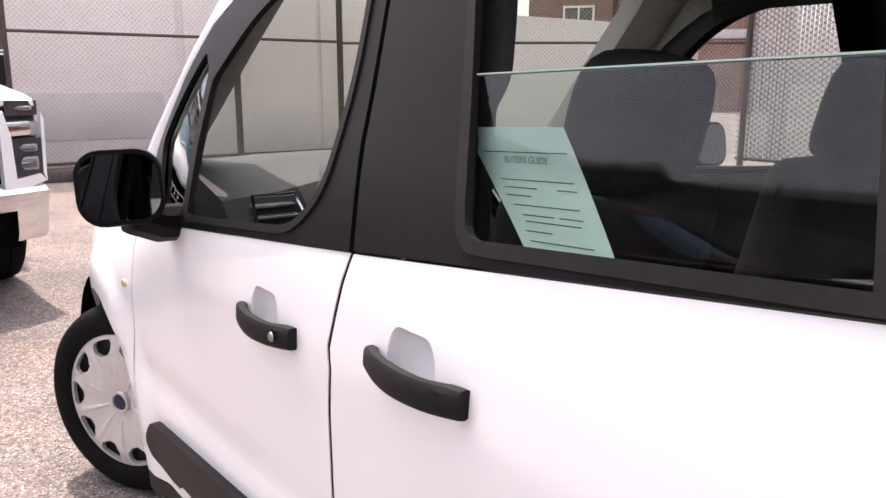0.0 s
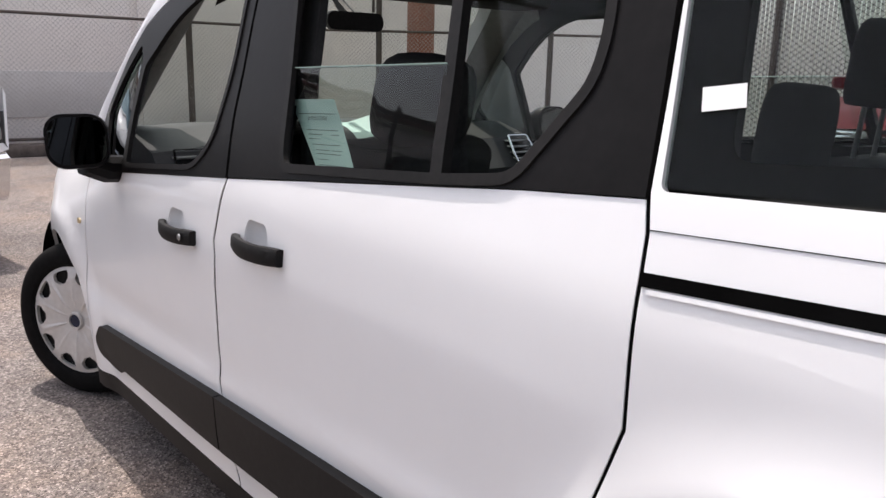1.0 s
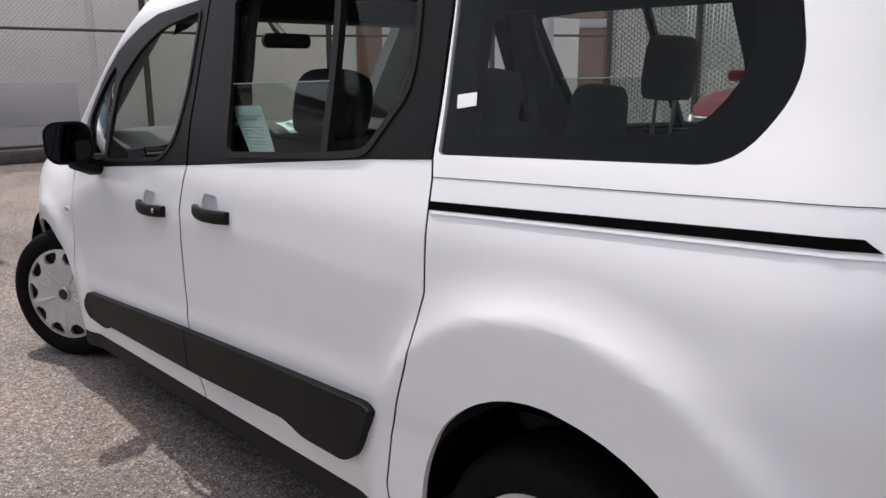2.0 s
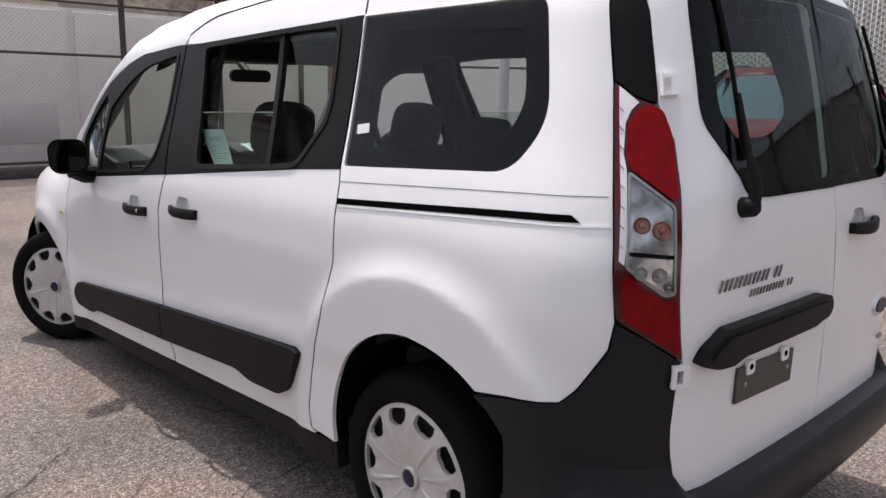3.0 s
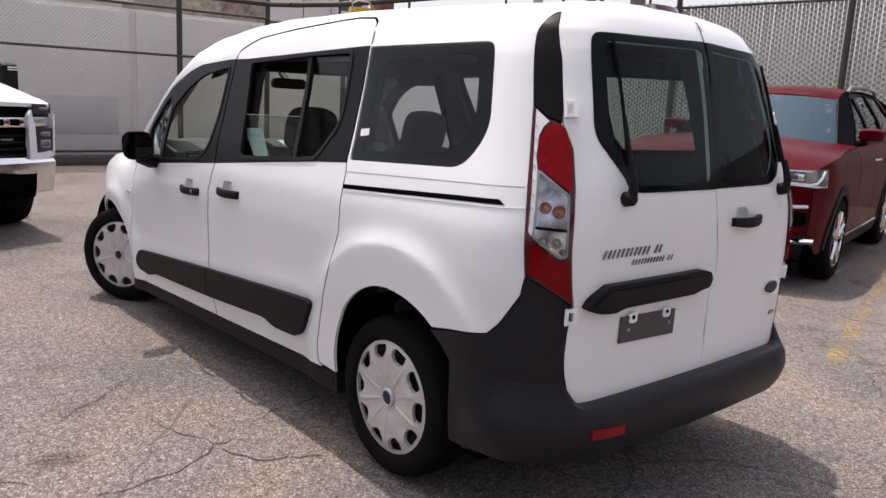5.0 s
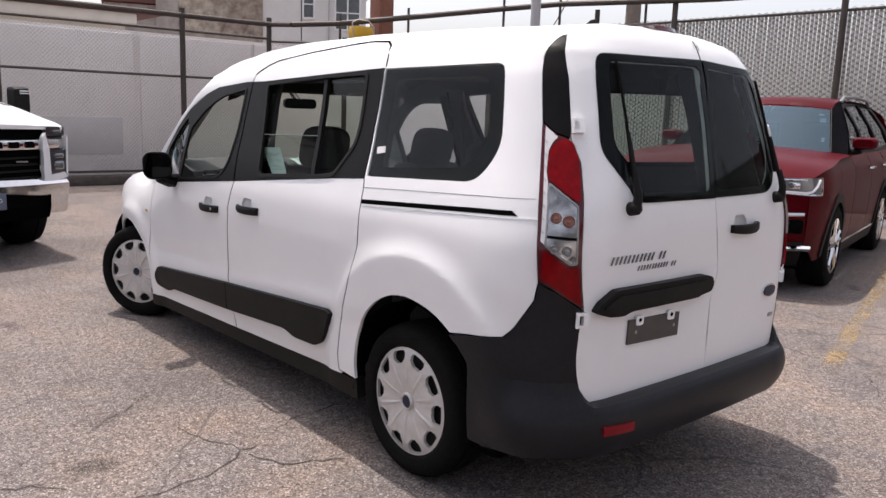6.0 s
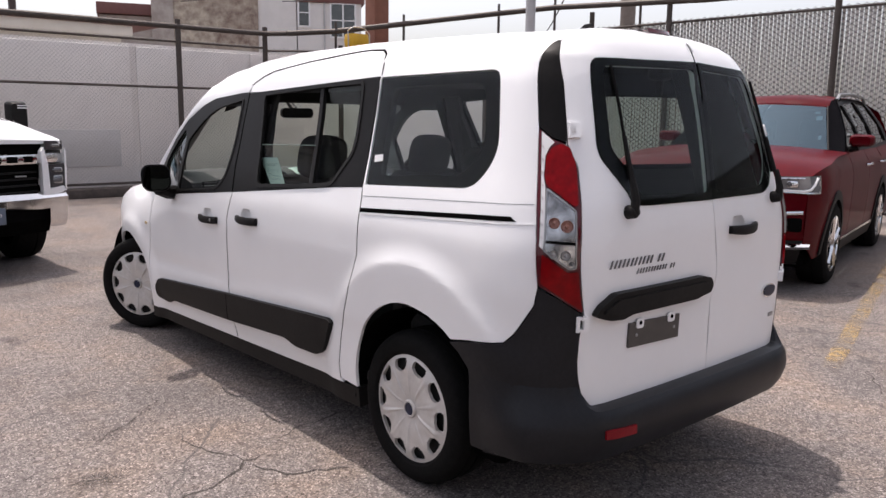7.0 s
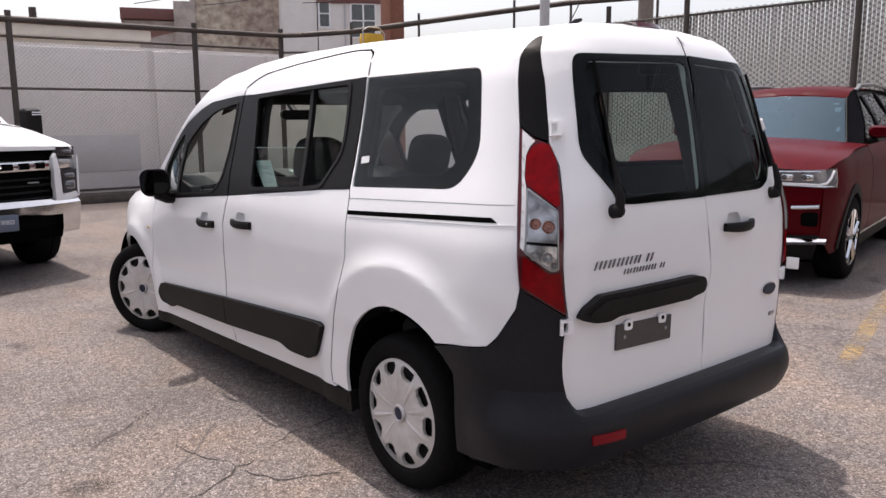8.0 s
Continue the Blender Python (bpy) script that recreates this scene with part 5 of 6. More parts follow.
# ---- buildings beyond ----
CREAM = grained("cream_render", (0.55, 0.52, 0.47), (0.63, 0.60, 0.55), 0.8, 3)
STUCCO = grained("weathered_stucco", (0.26, 0.215, 0.19), (0.44, 0.39, 0.35), 0.9, 2.2, bumps=0.2)
MAROON = grained("maroon_coping", (0.13, 0.05, 0.045), (0.17, 0.07, 0.06), 0.6, 5)
RUST = grained("rust_paint", (0.20, 0.075, 0.045), (0.28, 0.11, 0.07), 0.7, 8)
GREYPOST = grained("grey_post", (0.42, 0.41, 0.41), (0.5, 0.49, 0.49), 0.5, 6)
WOODPOLE = grained("pole_wood", (0.16, 0.13, 0.11), (0.24, 0.2, 0.17), 0.85, 14)
SIDING = grained("pale_siding", (0.68, 0.65, 0.62), (0.76, 0.73, 0.70), 0.7, 2)
DARKGLASS = grained("dark_window", (0.02, 0.022, 0.025), (0.05, 0.055, 0.06), 0.08, 3, coat=1.0)
YELLOW = grained("yellow_plastic", (0.55, 0.30, 0.01), (0.65, 0.38, 0.02), 0.4, 10)


def window_unit(parent, m, w, h, bars=1):
    """A sash window standing in a wall: frame, sill and panes."""
    wd = part("window", prism(bmesh.new(), [(-w / 2, -h / 2), (w / 2, -h / 2), (w / 2, h / 2), (-w / 2, h / 2)], m @ pose(0, 0, .01), .06), DARKGLASS, parent, "dark sash window")
    bm = bmesh.new()
    t = .09
    for x0, x1, y0, y1 in ((-w / 2 - t, -w / 2, -h / 2, h / 2), (w / 2, w / 2 + t, -h / 2, h / 2), (-w / 2 - t, w / 2 + t, h / 2, h / 2 + t), (-w / 2 - t, w / 2 + t, -h / 2 - t, -h / 2), (-w / 2, w / 2, -.03, .03)):
        prism(bm, [(x0, y0), (x1, y0), (x1, y1), (x0, y1)], m @ pose(0, 0, .07), .08)
    if bars > 1:
        prism(bm, [(-.04, -h / 2), (.04, -h / 2), (.04, h / 2), (-.04, h / 2)], m @ pose(0, 0, .07), .08)
    part("window_frame", bm, LABELW, wd, "white painted frame")


FACE = Matrix.Rotation(radians(90), 4, "X")


def facade(p, q, depth, z0, z1, bevel=0.0):
    """A block whose front runs from p to q, with its depth behind."""
    d = (Vector(q) - Vector(p))
    run = d.length
    m = Matrix.Translation((p[0], p[1], 0)) @ Matrix.Rotation(math.atan2(d.y, d.x), 4, "Z")
    bm = box(bmesh.new(), (0, 0, z0), (run, depth, z1), bevel)
    bm.transform(m)
    return bm, m


low = thing("shed", "low cream building with a projecting eave and dark gutter", "building")
part("shed_wall", box(bmesh.new(), (-16, 14.9, 0), (3.2, 20, 3.05)), CREAM, low)
part("eave", box(bmesh.new(), (-16, 14.6, 3.05), (3.35, 20.2, 3.27), .03), CREAM, low)
part("gutter", box(bmesh.new(), (-16, 14.5, 3.27), (3.9, 20.3, 3.37), .03), MAROON, low)
part("vent_pipe", tube(bmesh.new(), [(1.2, 15, 3.3), (1.2, 15, 3.62)], .07, 8), RAIL, low)
brick = thing("brick_building", "old stuccoed brick building with peeling patches and maroon coping", "building")
part("wall", facade((11.0, 40.4, 0), (14.0, 39.4, 0), 6, 0, 6.4)[0], STUCCO, brick)
part("coping", facade((10.8, 40.2, 0), (14.0, 39.1, 0), 6, 6.45, 7.0, .03)[0], MAROON, brick)
part("wall", facade((14.0, 39.0, 0), (18.2, 37.2, 0), 8, 0, 12)[0], STUCCO2, brick)
part("chimney", facade((13.2, 39.2, 0), (14.2, 38.8, 0), 1, 4.0, 7.4, .03)[0], STUCCO, brick)
house = thing("house", "pale clapboard house with white-framed sash windows", "house")
part("wall", facade((18.2, 37.3, 0), (20.0, 36.3, 0), 9, 0, 12)[0], SIDING, house)
bm, m = facade((20.0, 36.2, 0), (23.0, 34.5, 0), 9, 0, 7.6)
part("wall", bm, SIDING, house)
part("parapet", facade((19.9, 36.1, 0), (23.1, 34.3, 0), 9.2, 7.5, 7.8, .03)[0], MAROON, house)
window_unit(house, m @ Matrix.Translation((.35, -.02, 6.95)) @ FACE, .5, 1.35)
window_unit(house, m @ Matrix.Translation((2.45, -.02, 6.6)) @ FACE, 1.25, 1.7, 2)
part("drain_pipe", tube(bmesh.new(), [m @ Vector((1.45, -.08, 0)), m @ Vector((1.45, -.08, 8))], .05, 6), GREYPOST, house)
east = thing("brick_house", "red-brown brick house with a white-framed window beyond the fence", "house")
BRICKR = grained("red_brown_brick", (0.16, 0.085, 0.065), (0.24, 0.14, 0.11), 0.85, 12, bumps=0.3)
bm, m = facade((25.5, 30, 0), (33, 20.5, 0), 8, 0, 5.3)
part("wall", bm, BRICKR, east)
window_unit(east, m @ Matrix.Translation((2.4, -.02, 4.0)) @ FACE, 1.3, 1.6, 2)
part("band_course", facade((25.4, 29.9, 0), (32.9, 20.4, 0), 8, 3.3, 3.7, .03)[0], GREYPOST, east)

# poles and wires
rp = thing("steel_post", "rust-brown square steel post with bolted foot", "post")
part("shaft", box(bmesh.new(), (7.02, 11.15, 0), (7.38, 11.5, 6.5), .02), RUST, rp)
lp = thing("lamp_post", "pale grey round lamp post", "lamp post")
part("shaft", tube(bmesh.new(), [(6.95, 6.75, 0), (6.95, 6.75, 7)], [.085, .075], 14), GREYPOST, lp)
up = thing("utility_pole", "weathered wooden utility pole", "pole")
part("shaft", tube(bmesh.new(), [(11.7, 8.35, 0), (11.7, 8.35, 9)], [.17, .15], 12), WOODPOLE, up)
def wires(pole, ends, r=.022):
    """Sagging wires, fixed to a pole's head."""
    for p, q, sag in ends:
        p, q = Vector(p), Vector(q)
        part("overhead_wire", tube(bmesh.new(), [p.lerp(q, t) - Vector((0, 0, sag * 4 * t * (1 - t))) for t in [k / 16 for k in range(17)]], r, 6), INK, pole, "thin dark overhead wire")


wires(up, (((11.7, 8.35, 8.6), (12, 38.5, 8.4), 1.6), ((11.7, 8.35, 7.5), (11, 38.5, 7.0), .6), ((11.7, 8.35, 7.7), (30, -12, 7.7), .7), ((11.7, 8.35, 7.2), (30, -12, 7.0), .8), ((11.7, 8.35, 8.2), (26, 24, 5.2), .8), ((11.7, 8.35, 6.0), (19, 36, 7.4), .5), ((11.7, 8.35, 6.4), (14.5, 38.5, 7.2), .5), ((11.7, 8.35, 5.6), (31, 2, 5.4), .4)))
wl = thing("warning_lamp", "yellow plastic work lamp with clear cover on the fence", "lamp")
part("lamp_body", blob(bmesh.new(), lambda t: [(px * (.95 + .1 * math.sin(3 * t)), py * (.95 + .1 * math.sin(3 * t)), .26 * t) for px, py, _ in rrect(.42, .30, .08)], 4, Matrix.Translation((6.15, 10.55, 2.78))), YELLOW, wl)
part("wire_guard", tube(bmesh.new(), [(5.93, 10.5, 2.80), (5.92, 10.5, 3.10), (6.05, 10.5, 3.17), (6.3, 10.5, 3.16), (6.42, 10.5, 3.05), (6.42, 10.5, 2.8)], .012, 6), GREYPOST, wl)
part("bracket", tube(bmesh.new(), [(6.15, 10.55, 2.80), (5.85, 10.95, 2.70)], .03, 6), RAIL, wl)

# the lot behind the camera: its west boundary and far row of wires, seen in the glass
WALLD = grained("dark_block_wall", (0.12, 0.115, 0.11), (0.18, 0.174, 0.166), 0.9, 5)
tagged(part("wall_west", box(bmesh.new(), (-12.3, -16, 0), (-12, 14, 2.3)), WALLD), "plain block wall closing the lot", "wall", kind="structure")
# Unseen south wall, kept pale so it throws sunlight onto the van's rear.
tagged(part("bounce_wall", box(bmesh.new(), (-12, -16.3, 0), (12, -16, 3.6)), CONC), "unseen pale wall added to bounce light onto the van's rear", "wall", kind="structure")

for y in (-10, -6.5, -3, .5, 4, 7.5, 11):
    ps = thing("wall_post", "thin dark steel post on the block wall", "post", group="wall posts")
    part("shaft", tube(bmesh.new(), [(-12.15, y, 2.2), (-12.15, y, 3.3)], .05, 8), INK, ps)
wp = thing("utility_pole", "dark wooden utility pole beside the block wall", "pole")
part("shaft", tube(bmesh.new(), [(-10.8, 3.2, 0), (-10.8, 3.2, 7.2)], [.15, .12], 10), WOODPOLE, wp)
part("cross_arm", box(bmesh.new(), (-10.87, 2.4, 6.0), (-10.73, 4.0, 6.14), .02), WOODPOLE, wp)
wires(wp, [((-10.8, 3.2, z), (x, y, z2), sag) for z, x, y, z2, sag in ((6.1, -10.2, -22, 6.4, .9), (5.5, -10.0, -22, 5.7, .8), (4.7, -11, -22, 4.8, .5), (6.1, -11.5, 14, 6.0, .4), (5.5, -11.5, 14, 5.4, .4), (6.6, 14, -22, 7.6, 1.6), (6.2, 6, -22, 7.2, 1.2), (5.8, 10, -22, 6.4, 1.2))], .03)
# Unseen dark blocks, added to darken what the van's windows reflect.
DARKMASS = grained("dark_mass", (0.03, 0.028, 0.026), (0.055, 0.05, 0.046), 0.9, 4)
west_mass = thing("dark_backdrop", "unseen dark block added for the side windows to reflect", "building")
part("wall", box(bmesh.new(), (-26, 5.5, 0), (-15, 30, 3.5)), DARKMASS, west_mass)
part("parapet", box(bmesh.new(), (-26.2, 5.3, 3.5), (-14.8, 30.2, 3.75), .05), GREYPOST, west_mass)
south_mass = thing("dark_backdrop", "unseen dark block added for the rear windows to reflect", "building")
part("wall", box(bmesh.new(), (-24, -30, 0), (30, -22, 7.5)), DARKMASS, south_mass)
part("parapet", box(bmesh.new(), (-24.2, -30.2, 7.5), (30.2, -21.8, 7.9), .05), DARKMASS, south_mass)

# faded yellow parking line
def worn_paint():
    """Yellow road paint, mostly scuffed away."""
    m, nt, b = material("worn_yellow_paint")
    b.inputs["Base Color"].default_value, b.inputs["Roughness"].default_value = (0.34, 0.235, 0.105, 1), 0.9
    tr, mx = nt.nodes.new("ShaderNodeBsdfTransparent"), nt.nodes.new("ShaderNodeMixShader")
    mul = mixc(nt, 1.0, ramp(nt, texnoise(nt, 34, 5, .7), [(0.34, (0, 0, 0)), (0.60, (.75, .75, .75))]), ramp(nt, texnoise(nt, 3.5, 3), [(0.40, (.1, .1, .1)), (0.58, (1, 1, 1))]), "MULTIPLY")
    nt.links.new(mul, mx.inputs[0])
    nt.links.new(tr.outputs[0], mx.inputs[1])
    nt.links.new(b.outputs[0], mx.inputs[2])
    nt.links.new(mx.outputs[0], nt.nodes["Material Output"].inputs[0])
    return m


line = thing("parking_line", "worn yellow parking line painted on the asphalt", "line", kind="structure")
d = Vector((.956, .27, 0)).normalized()
n = Vector((-d.y, d.x, 0))
bm = bmesh.new()
grid(bm, [[Vector((2.1, -.43, .003)) + d * (.4 * i) + n * w for i in range(12)] for w in (-.055, .055)])
part("stripe", bm, worn_paint(), line)

# long cracks in the asphalt
CRACK = grained("crack_shadow", (0.05, 0.044, 0.041), (0.085, 0.077, 0.071), 0.95, 25, spec=0.1)
ground = bpy.data.objects["ground"]
rngc = random.Random(12)


def crack(points, width):
    """A ragged thin crack that wanders through a few places."""
    pts = [Vector((x, y, 0.0025)) for x, y in points]
    fine = []
    for p, q in zip(pts, pts[1:]):
        n = max(2, int((q - p).length / .035))
        side = (q - p).normalized().cross(Vector((0, 0, 1)))
        for k in range(n):
            fine.append(p.lerp(q, k / n) + side * rngc.uniform(-.017, .017))
    fine.append(pts[-1])
    bm = bmesh.new()
    rows = [[], []]
    for i, p in enumerate(fine):
        d = (fine[min(i + 1, len(fine) - 1)] - fine[max(i - 1, 0)]).normalized()
        s = d.cross(Vector((0, 0, 1)))
        w = width * 1.0 * rngc.uniform(.15, 1.0) * min(1, .15 + 4 * min(i, len(fine) - 1 - i) / len(fine))
        rows[0].append(p - s * w)
        rows[1].append(p + s * w)
    grid(bm, rows)
    part("crack", bm, CRACK, ground, "thin dark crack in the asphalt")


for way, width in (([(-1.77, 1.19), (-1.54, 1.37), (-1.38, 1.52), (-1.2, 1.66)], .006), ([(-1.95, .42), (-1.74, .45), (-1.49, .47), (-1.31, .60), (-1.11, .64)], .007), ([(-1.42, 1.07), (-1.43, .88), (-1.35, .76), (-1.31, .60)], .006), ([(-1.31, .58), (-1.24, .38), (-1.08, .32), (-.95, .24), (-.86, .28)], .006), ([(-1.12, .72), (-.91, .80), (-.6, .84)], .007), ([(-2.4, .9), (-2.12, .78), (-2.0, .66)], .006), ([(-1.77, 1.94), (-1.58, 1.98)], .004), ([(-3.2, 3.4), (-2.6, 3.1), (-2.1, 3.5), (-1.5, 3.2)], .006), ([(1.6, -1.0), (2.2, -.6), (2.6, -.9), (3.4, -.4)], .006), ([(2.2, -.6), (2.4, .2), (3.1, .6)], .006), ([(-.5, -1.2), (.3, -1.5), (1.1, -1.2), (1.7, -1.4)], .007)):
    crack(way, width)


def stain_paint():
    """An old oil stain that fades out towards its rim."""
    m, nt, b = material("oil_stain")
    b.inputs["Base Color"].default_value, b.inputs["Roughness"].default_value = (0.045, 0.04, 0.038, 1), 0.8
    g, tc, tr, mx = (nt.nodes.new("ShaderNode" + k) for k in ("TexGradient", "TexCoord", "BsdfTransparent", "MixShader"))
    g.gradient_type = "SPHERICAL"
    nt.links.new(tc.outputs["Object"], g.inputs["Vector"])
    fade = mixc(nt, 1.0, ramp(nt, g.outputs["Fac"], [(0.0, (0, 0, 0)), (0.7, (.8, .8, .8))]), ramp(nt, texnoise(nt, 6, 5, .7), [(0.35, (0, 0, 0)), (0.65, (1, 1, 1))]), "MULTIPLY")
    nt.links.new(fade, mx.inputs[0])
    nt.links.new(tr.outputs[0], mx.inputs[1])
    nt.links.new(b.outputs[0], mx.inputs[2])
    nt.links.new(mx.outputs[0], nt.nodes["Material Output"].inputs[0])
    return m


STAIN = stain_paint()
for x, y, r in ((-1.86, .82, .13), (-3.1, 1.9, .22), (2.6, -1.6, .25)):
    bm = bmesh.new()
    grid(bm, [[Vector((math.cos(k * math.tau / 20), math.sin(k * math.tau / 20), 0)) * q for k in range(20)] for q in (.02, 1.0)], True)
    st = part("oil_stain", bm, STAIN, ground, "dark oil stain on the asphalt")
    st.matrix_world = Matrix.Translation((x, y, .0035)) @ Matrix.Diagonal((r, r * .8, 1, 1))


# ---- other vehicles ----
def car_skin(wide, nose_y, nose_in, z_keys, w_keys):
    """A left side of a car: half its width by height, drawn in towards the nose."""
    def point(a, z):
        w = float(np.interp(z, z_keys, w_keys))
        if a > nose_y:
            w -= nose_in * ((a - nose_y) / wide) ** 2.2
        return Vector((-w, a, z))

    def fn(a, z):
        e = 0.004
        n = (point(a, z + e) - point(a, z - e)).cross(point(a + e, z) - point(a - e, z))
        return point(a, z), n.normalized()
    return point, fn


def car_wheel(x, y, r, width, parent, spokes, cover, steer=0):
    """A tyre on a rim with twin spokes, its face at x."""
    sx = -1 if x < 0 else 1
    m = Matrix.Translation((x, y, r)) @ Matrix.Rotation(radians(steer), 4, "Z") @ Matrix.Rotation(radians(90 * sx), 4, "Y")
    k = r / 0.32
    prof = [(0.66 * r, 0.0), (0.70 * r, 0.014), (0.80 * r, 0.018), (0.90 * r, 0.012), (0.96 * r, -0.004), (r, -0.04), (r, -0.09), (.98 * r, -.092), (.98 * r, -.102), (r, -.104), (r, -width + .04), (.96 * r, -width + .01), (.8 * r, -width), (.66 * r, -width + .01)]
    bm = lathe(bmesh.new(), prof, m, 48)
    ty = part("tyre", bm, RUBBER, parent, "black tyre")
    bm = lathe(bmesh.new(), [(.675 * r, .004), (.66 * r, .010), (.62 * r, -.004), (.60 * r, -.08), (.2 * r, -.09), (.0001, -.09)], m, 48)
    rim = part("rim", bm, GAP, ty)
    for i in range(spokes):
        a = i * math.tau / spokes
        bm = bmesh.new()
        for off in (-.09, .09):
            c, s = math.cos(a + off), math.sin(a + off)
            c2, s2 = math.cos(a + off * 1.9), math.sin(a + off * 1.9)
            tube(bm, [m @ Vector((.10 * r * c, .10 * r * s, -.012)), m @ Vector((.35 * r * c, .35 * r * s, -.004)), m @ Vector((.645 * r * c2, .645 * r * s2, .002))], [.028 * k, .022 * k, .020 * k], 6)
        part("spoke", bm, cover, rim)
    part("hub_cap", lathe(bmesh.new(), [(.0001, .006), (.10 * r, .004), (.16 * r, -.004), (.18 * r, -.03)], m, 20), cover, rim)
    bm = lathe(bmesh.new(), [(.675 * r, .003), (.67 * r, .012), (.64 * r, .012), (.625 * r, -.006)], m, 48)
    part("rim_lip", bm, cover, rim)


def both(name, outline, mat, car, fn, off=0.0, depth=0.012, holes=(), step=0.12, label=""):
    return [part(name, panel(bmesh.new(), outline, off, depth, holes, flip, step, fn), mat, car, label) for flip in (False, True)]


def crossing(bm, rows):
    """A sheet across the car: for each row (y, z, half width, rise in the middle, bulge ahead)."""
    out = []
    for y, z, w, rise, bulge in rows:
        out.append([Vector((w * t, y + bulge * (1 - t * t), z + rise * (1 - t * t))) for t in [k / 6 - 1 for k in range(13)]])
    grid(bm, out)
    bmesh.ops.recalc_face_normals(bm, faces=bm.faces)
    return bm


DARKPANE = glassy("dark_side_glass", (0.22, 0.23, 0.23), base=0.045)
# PANE: the sky's blue reflection is put into the tint and gloss colours.
PANE = glassy("car_windscreen", (0.22, 0.31, 0.34), gloss=(0.55, 0.76, 0.88), base=0.10)
LAMPGLASS = grained("headlamp_optics", (0.10, 0.105, 0.115), (0.20, 0.205, 0.22), 0.12, 9, metal=0.5, coat=0.8)


DARKLAMP = grained("smoked_lamp", (0.04, 0.04, 0.045), (0.09, 0.09, 0.095), 0.15, 8, metal=0.3, coat=0.6)
GREYPILLAR = grained("grey_black_pillar", (0.004, 0.004, 0.005), (0.007, 0.007, 0.008), 0.95, 30, spec=0.0)


def suv(m):
    car = thing("suv", "dark red three-row utility car with chrome bumper trim parked nose out", "car", m)
    pt, fn = car_skin(0.75, 3.15, 0.30, [0, .22, .35, .55, .8, .95, 1.06, 1.12, 1.19, 1.40, 1.65, 1.75, 1.80], [.90, .92, .955, .975, .985, .985, .97, .95, .90, .82, .67, .59, .50])
    lift = lambda z: z + .09 * smooth(.72, .95, z)
    raw_both, raw_cross = both, crossing

    def panels(name, outline, mat, car, fn, off=0.0, depth=0.012, holes=(), step=0.12, label=""):
        return raw_both(name, [(a, lift(z)) for a, z in outline], mat, car, fn, off, depth, [[(a, lift(z)) for a, z in h] for h in holes], step, label)

    def sheet_over(bm, rows):
        return raw_cross(bm, [(y, lift(z), w, r, g) for y, z, w, r, g in rows])
    fa, ra = arc(2.865, .38, .42, -10, 190, 16), arc(0, .38, .42, -10, 190, 16)
    panels("front_fender", [(2.06, .30), (2.06, 1.11)] + [(2.30, 1.115), (2.9, 1.09), (3.45, 1.0), (3.62, .93), (3.60, .45), (3.40, .30)] + fa, REDCAR, car, fn)
    panels("front_door", [(1.05, .30), (1.05, 1.115), (2.05, 1.11), (2.05, .30)], REDCAR, car, fn)
    panels("rear_door", [(1.04, .30), (1.04, 1.115), (.10, 1.12), (.05, .95), (.30, .75), (.42, .5), (.45, .30)], REDCAR, car, fn)
    panels("quarter_panel", [(.09, 1.12), (-1.05, 1.15), (-1.15, .95), (-1.15, .45), (-1.05, .38), (-.42, .34)] + ra[::-1] + [(.43, .31), (.40, .5), (.28, .75), (.04, .95)], REDCAR, car, fn)
    panels("arch_trim", arc(2.865, .38, .455, -6, 186, 16) + arc(2.865, .38, .40, 186, -6, 16), BLACK, car, fn, .012, .03)
    panels("arch_trim", arc(0, .38, .455, -6, 186, 16) + arc(0, .38, .40, 186, -6, 16), BLACK, car, fn, .012, .03)
    panels("rocker", [(.45, .24), (2.43, .24), (2.42, .36), (.43, .36)], BLACK, car, fn, .01, .04)
    panels("chrome_strip", [(.5, .36), (2.40, .36), (2.40, .385), (.5, .385)], CHROME, car, fn, .012, .02)
    # glasshouse
    panels("window_frame", [(2.10, 1.115), (1.98, 1.20), (1.25, 1.62), (.6, 1.70), (-.75, 1.68), (-1.05, 1.40), (-1.05, 1.15), (.1, 1.12)], TRIM, car, fn, 0, .02, [[(1.98, 1.135), (1.08, 1.145), (1.08, 1.60), (1.26, 1.585)], [(.98, 1.145), (.12, 1.15), (.12, 1.655), (.98, 1.61)], [(.02, 1.155), (-.85, 1.19), (-.80, 1.45), (-.62, 1.64), (.02, 1.66)]])
    for pts in ([(1.99, 1.13), (1.07, 1.14), (1.07, 1.61), (1.26, 1.59)], [(.99, 1.14), (.11, 1.145), (.11, 1.66), (.99, 1.615)], [(.03, 1.15), (-.86, 1.185), (-.81, 1.455), (-.62, 1.645), (.03, 1.665)]):
        panels("side_pane", pts, DARKPANE, car, fn, -.012, 0, (), .3)
    panels("pillar", [(2.20, 1.10), (1.72, 1.39), (1.29, 1.655), (.6, 1.70), (.6, 1.685), (1.25, 1.622), (2.10, 1.115)], GREYPILLAR, car, fn, .006, .04, label="dark windscreen pillar")
    for sx in (-1, 1):
        bm = bmesh.new()
        grid(bm, [[Vector((sx * .745, 2.15, 1.205)), Vector((sx * .64, 1.72, 1.46)), Vector((sx * .545, 1.31, 1.71))], [Vector((sx * -pt(2.2, 1.18).x, 2.18, 1.185)), Vector((sx * -pt(1.7, 1.48).x, 1.70, 1.485)), Vector((sx * -pt(1.3, 1.735).x, 1.28, 1.74))]])
        part("pillar_cover", bm, GREYPILLAR, car)
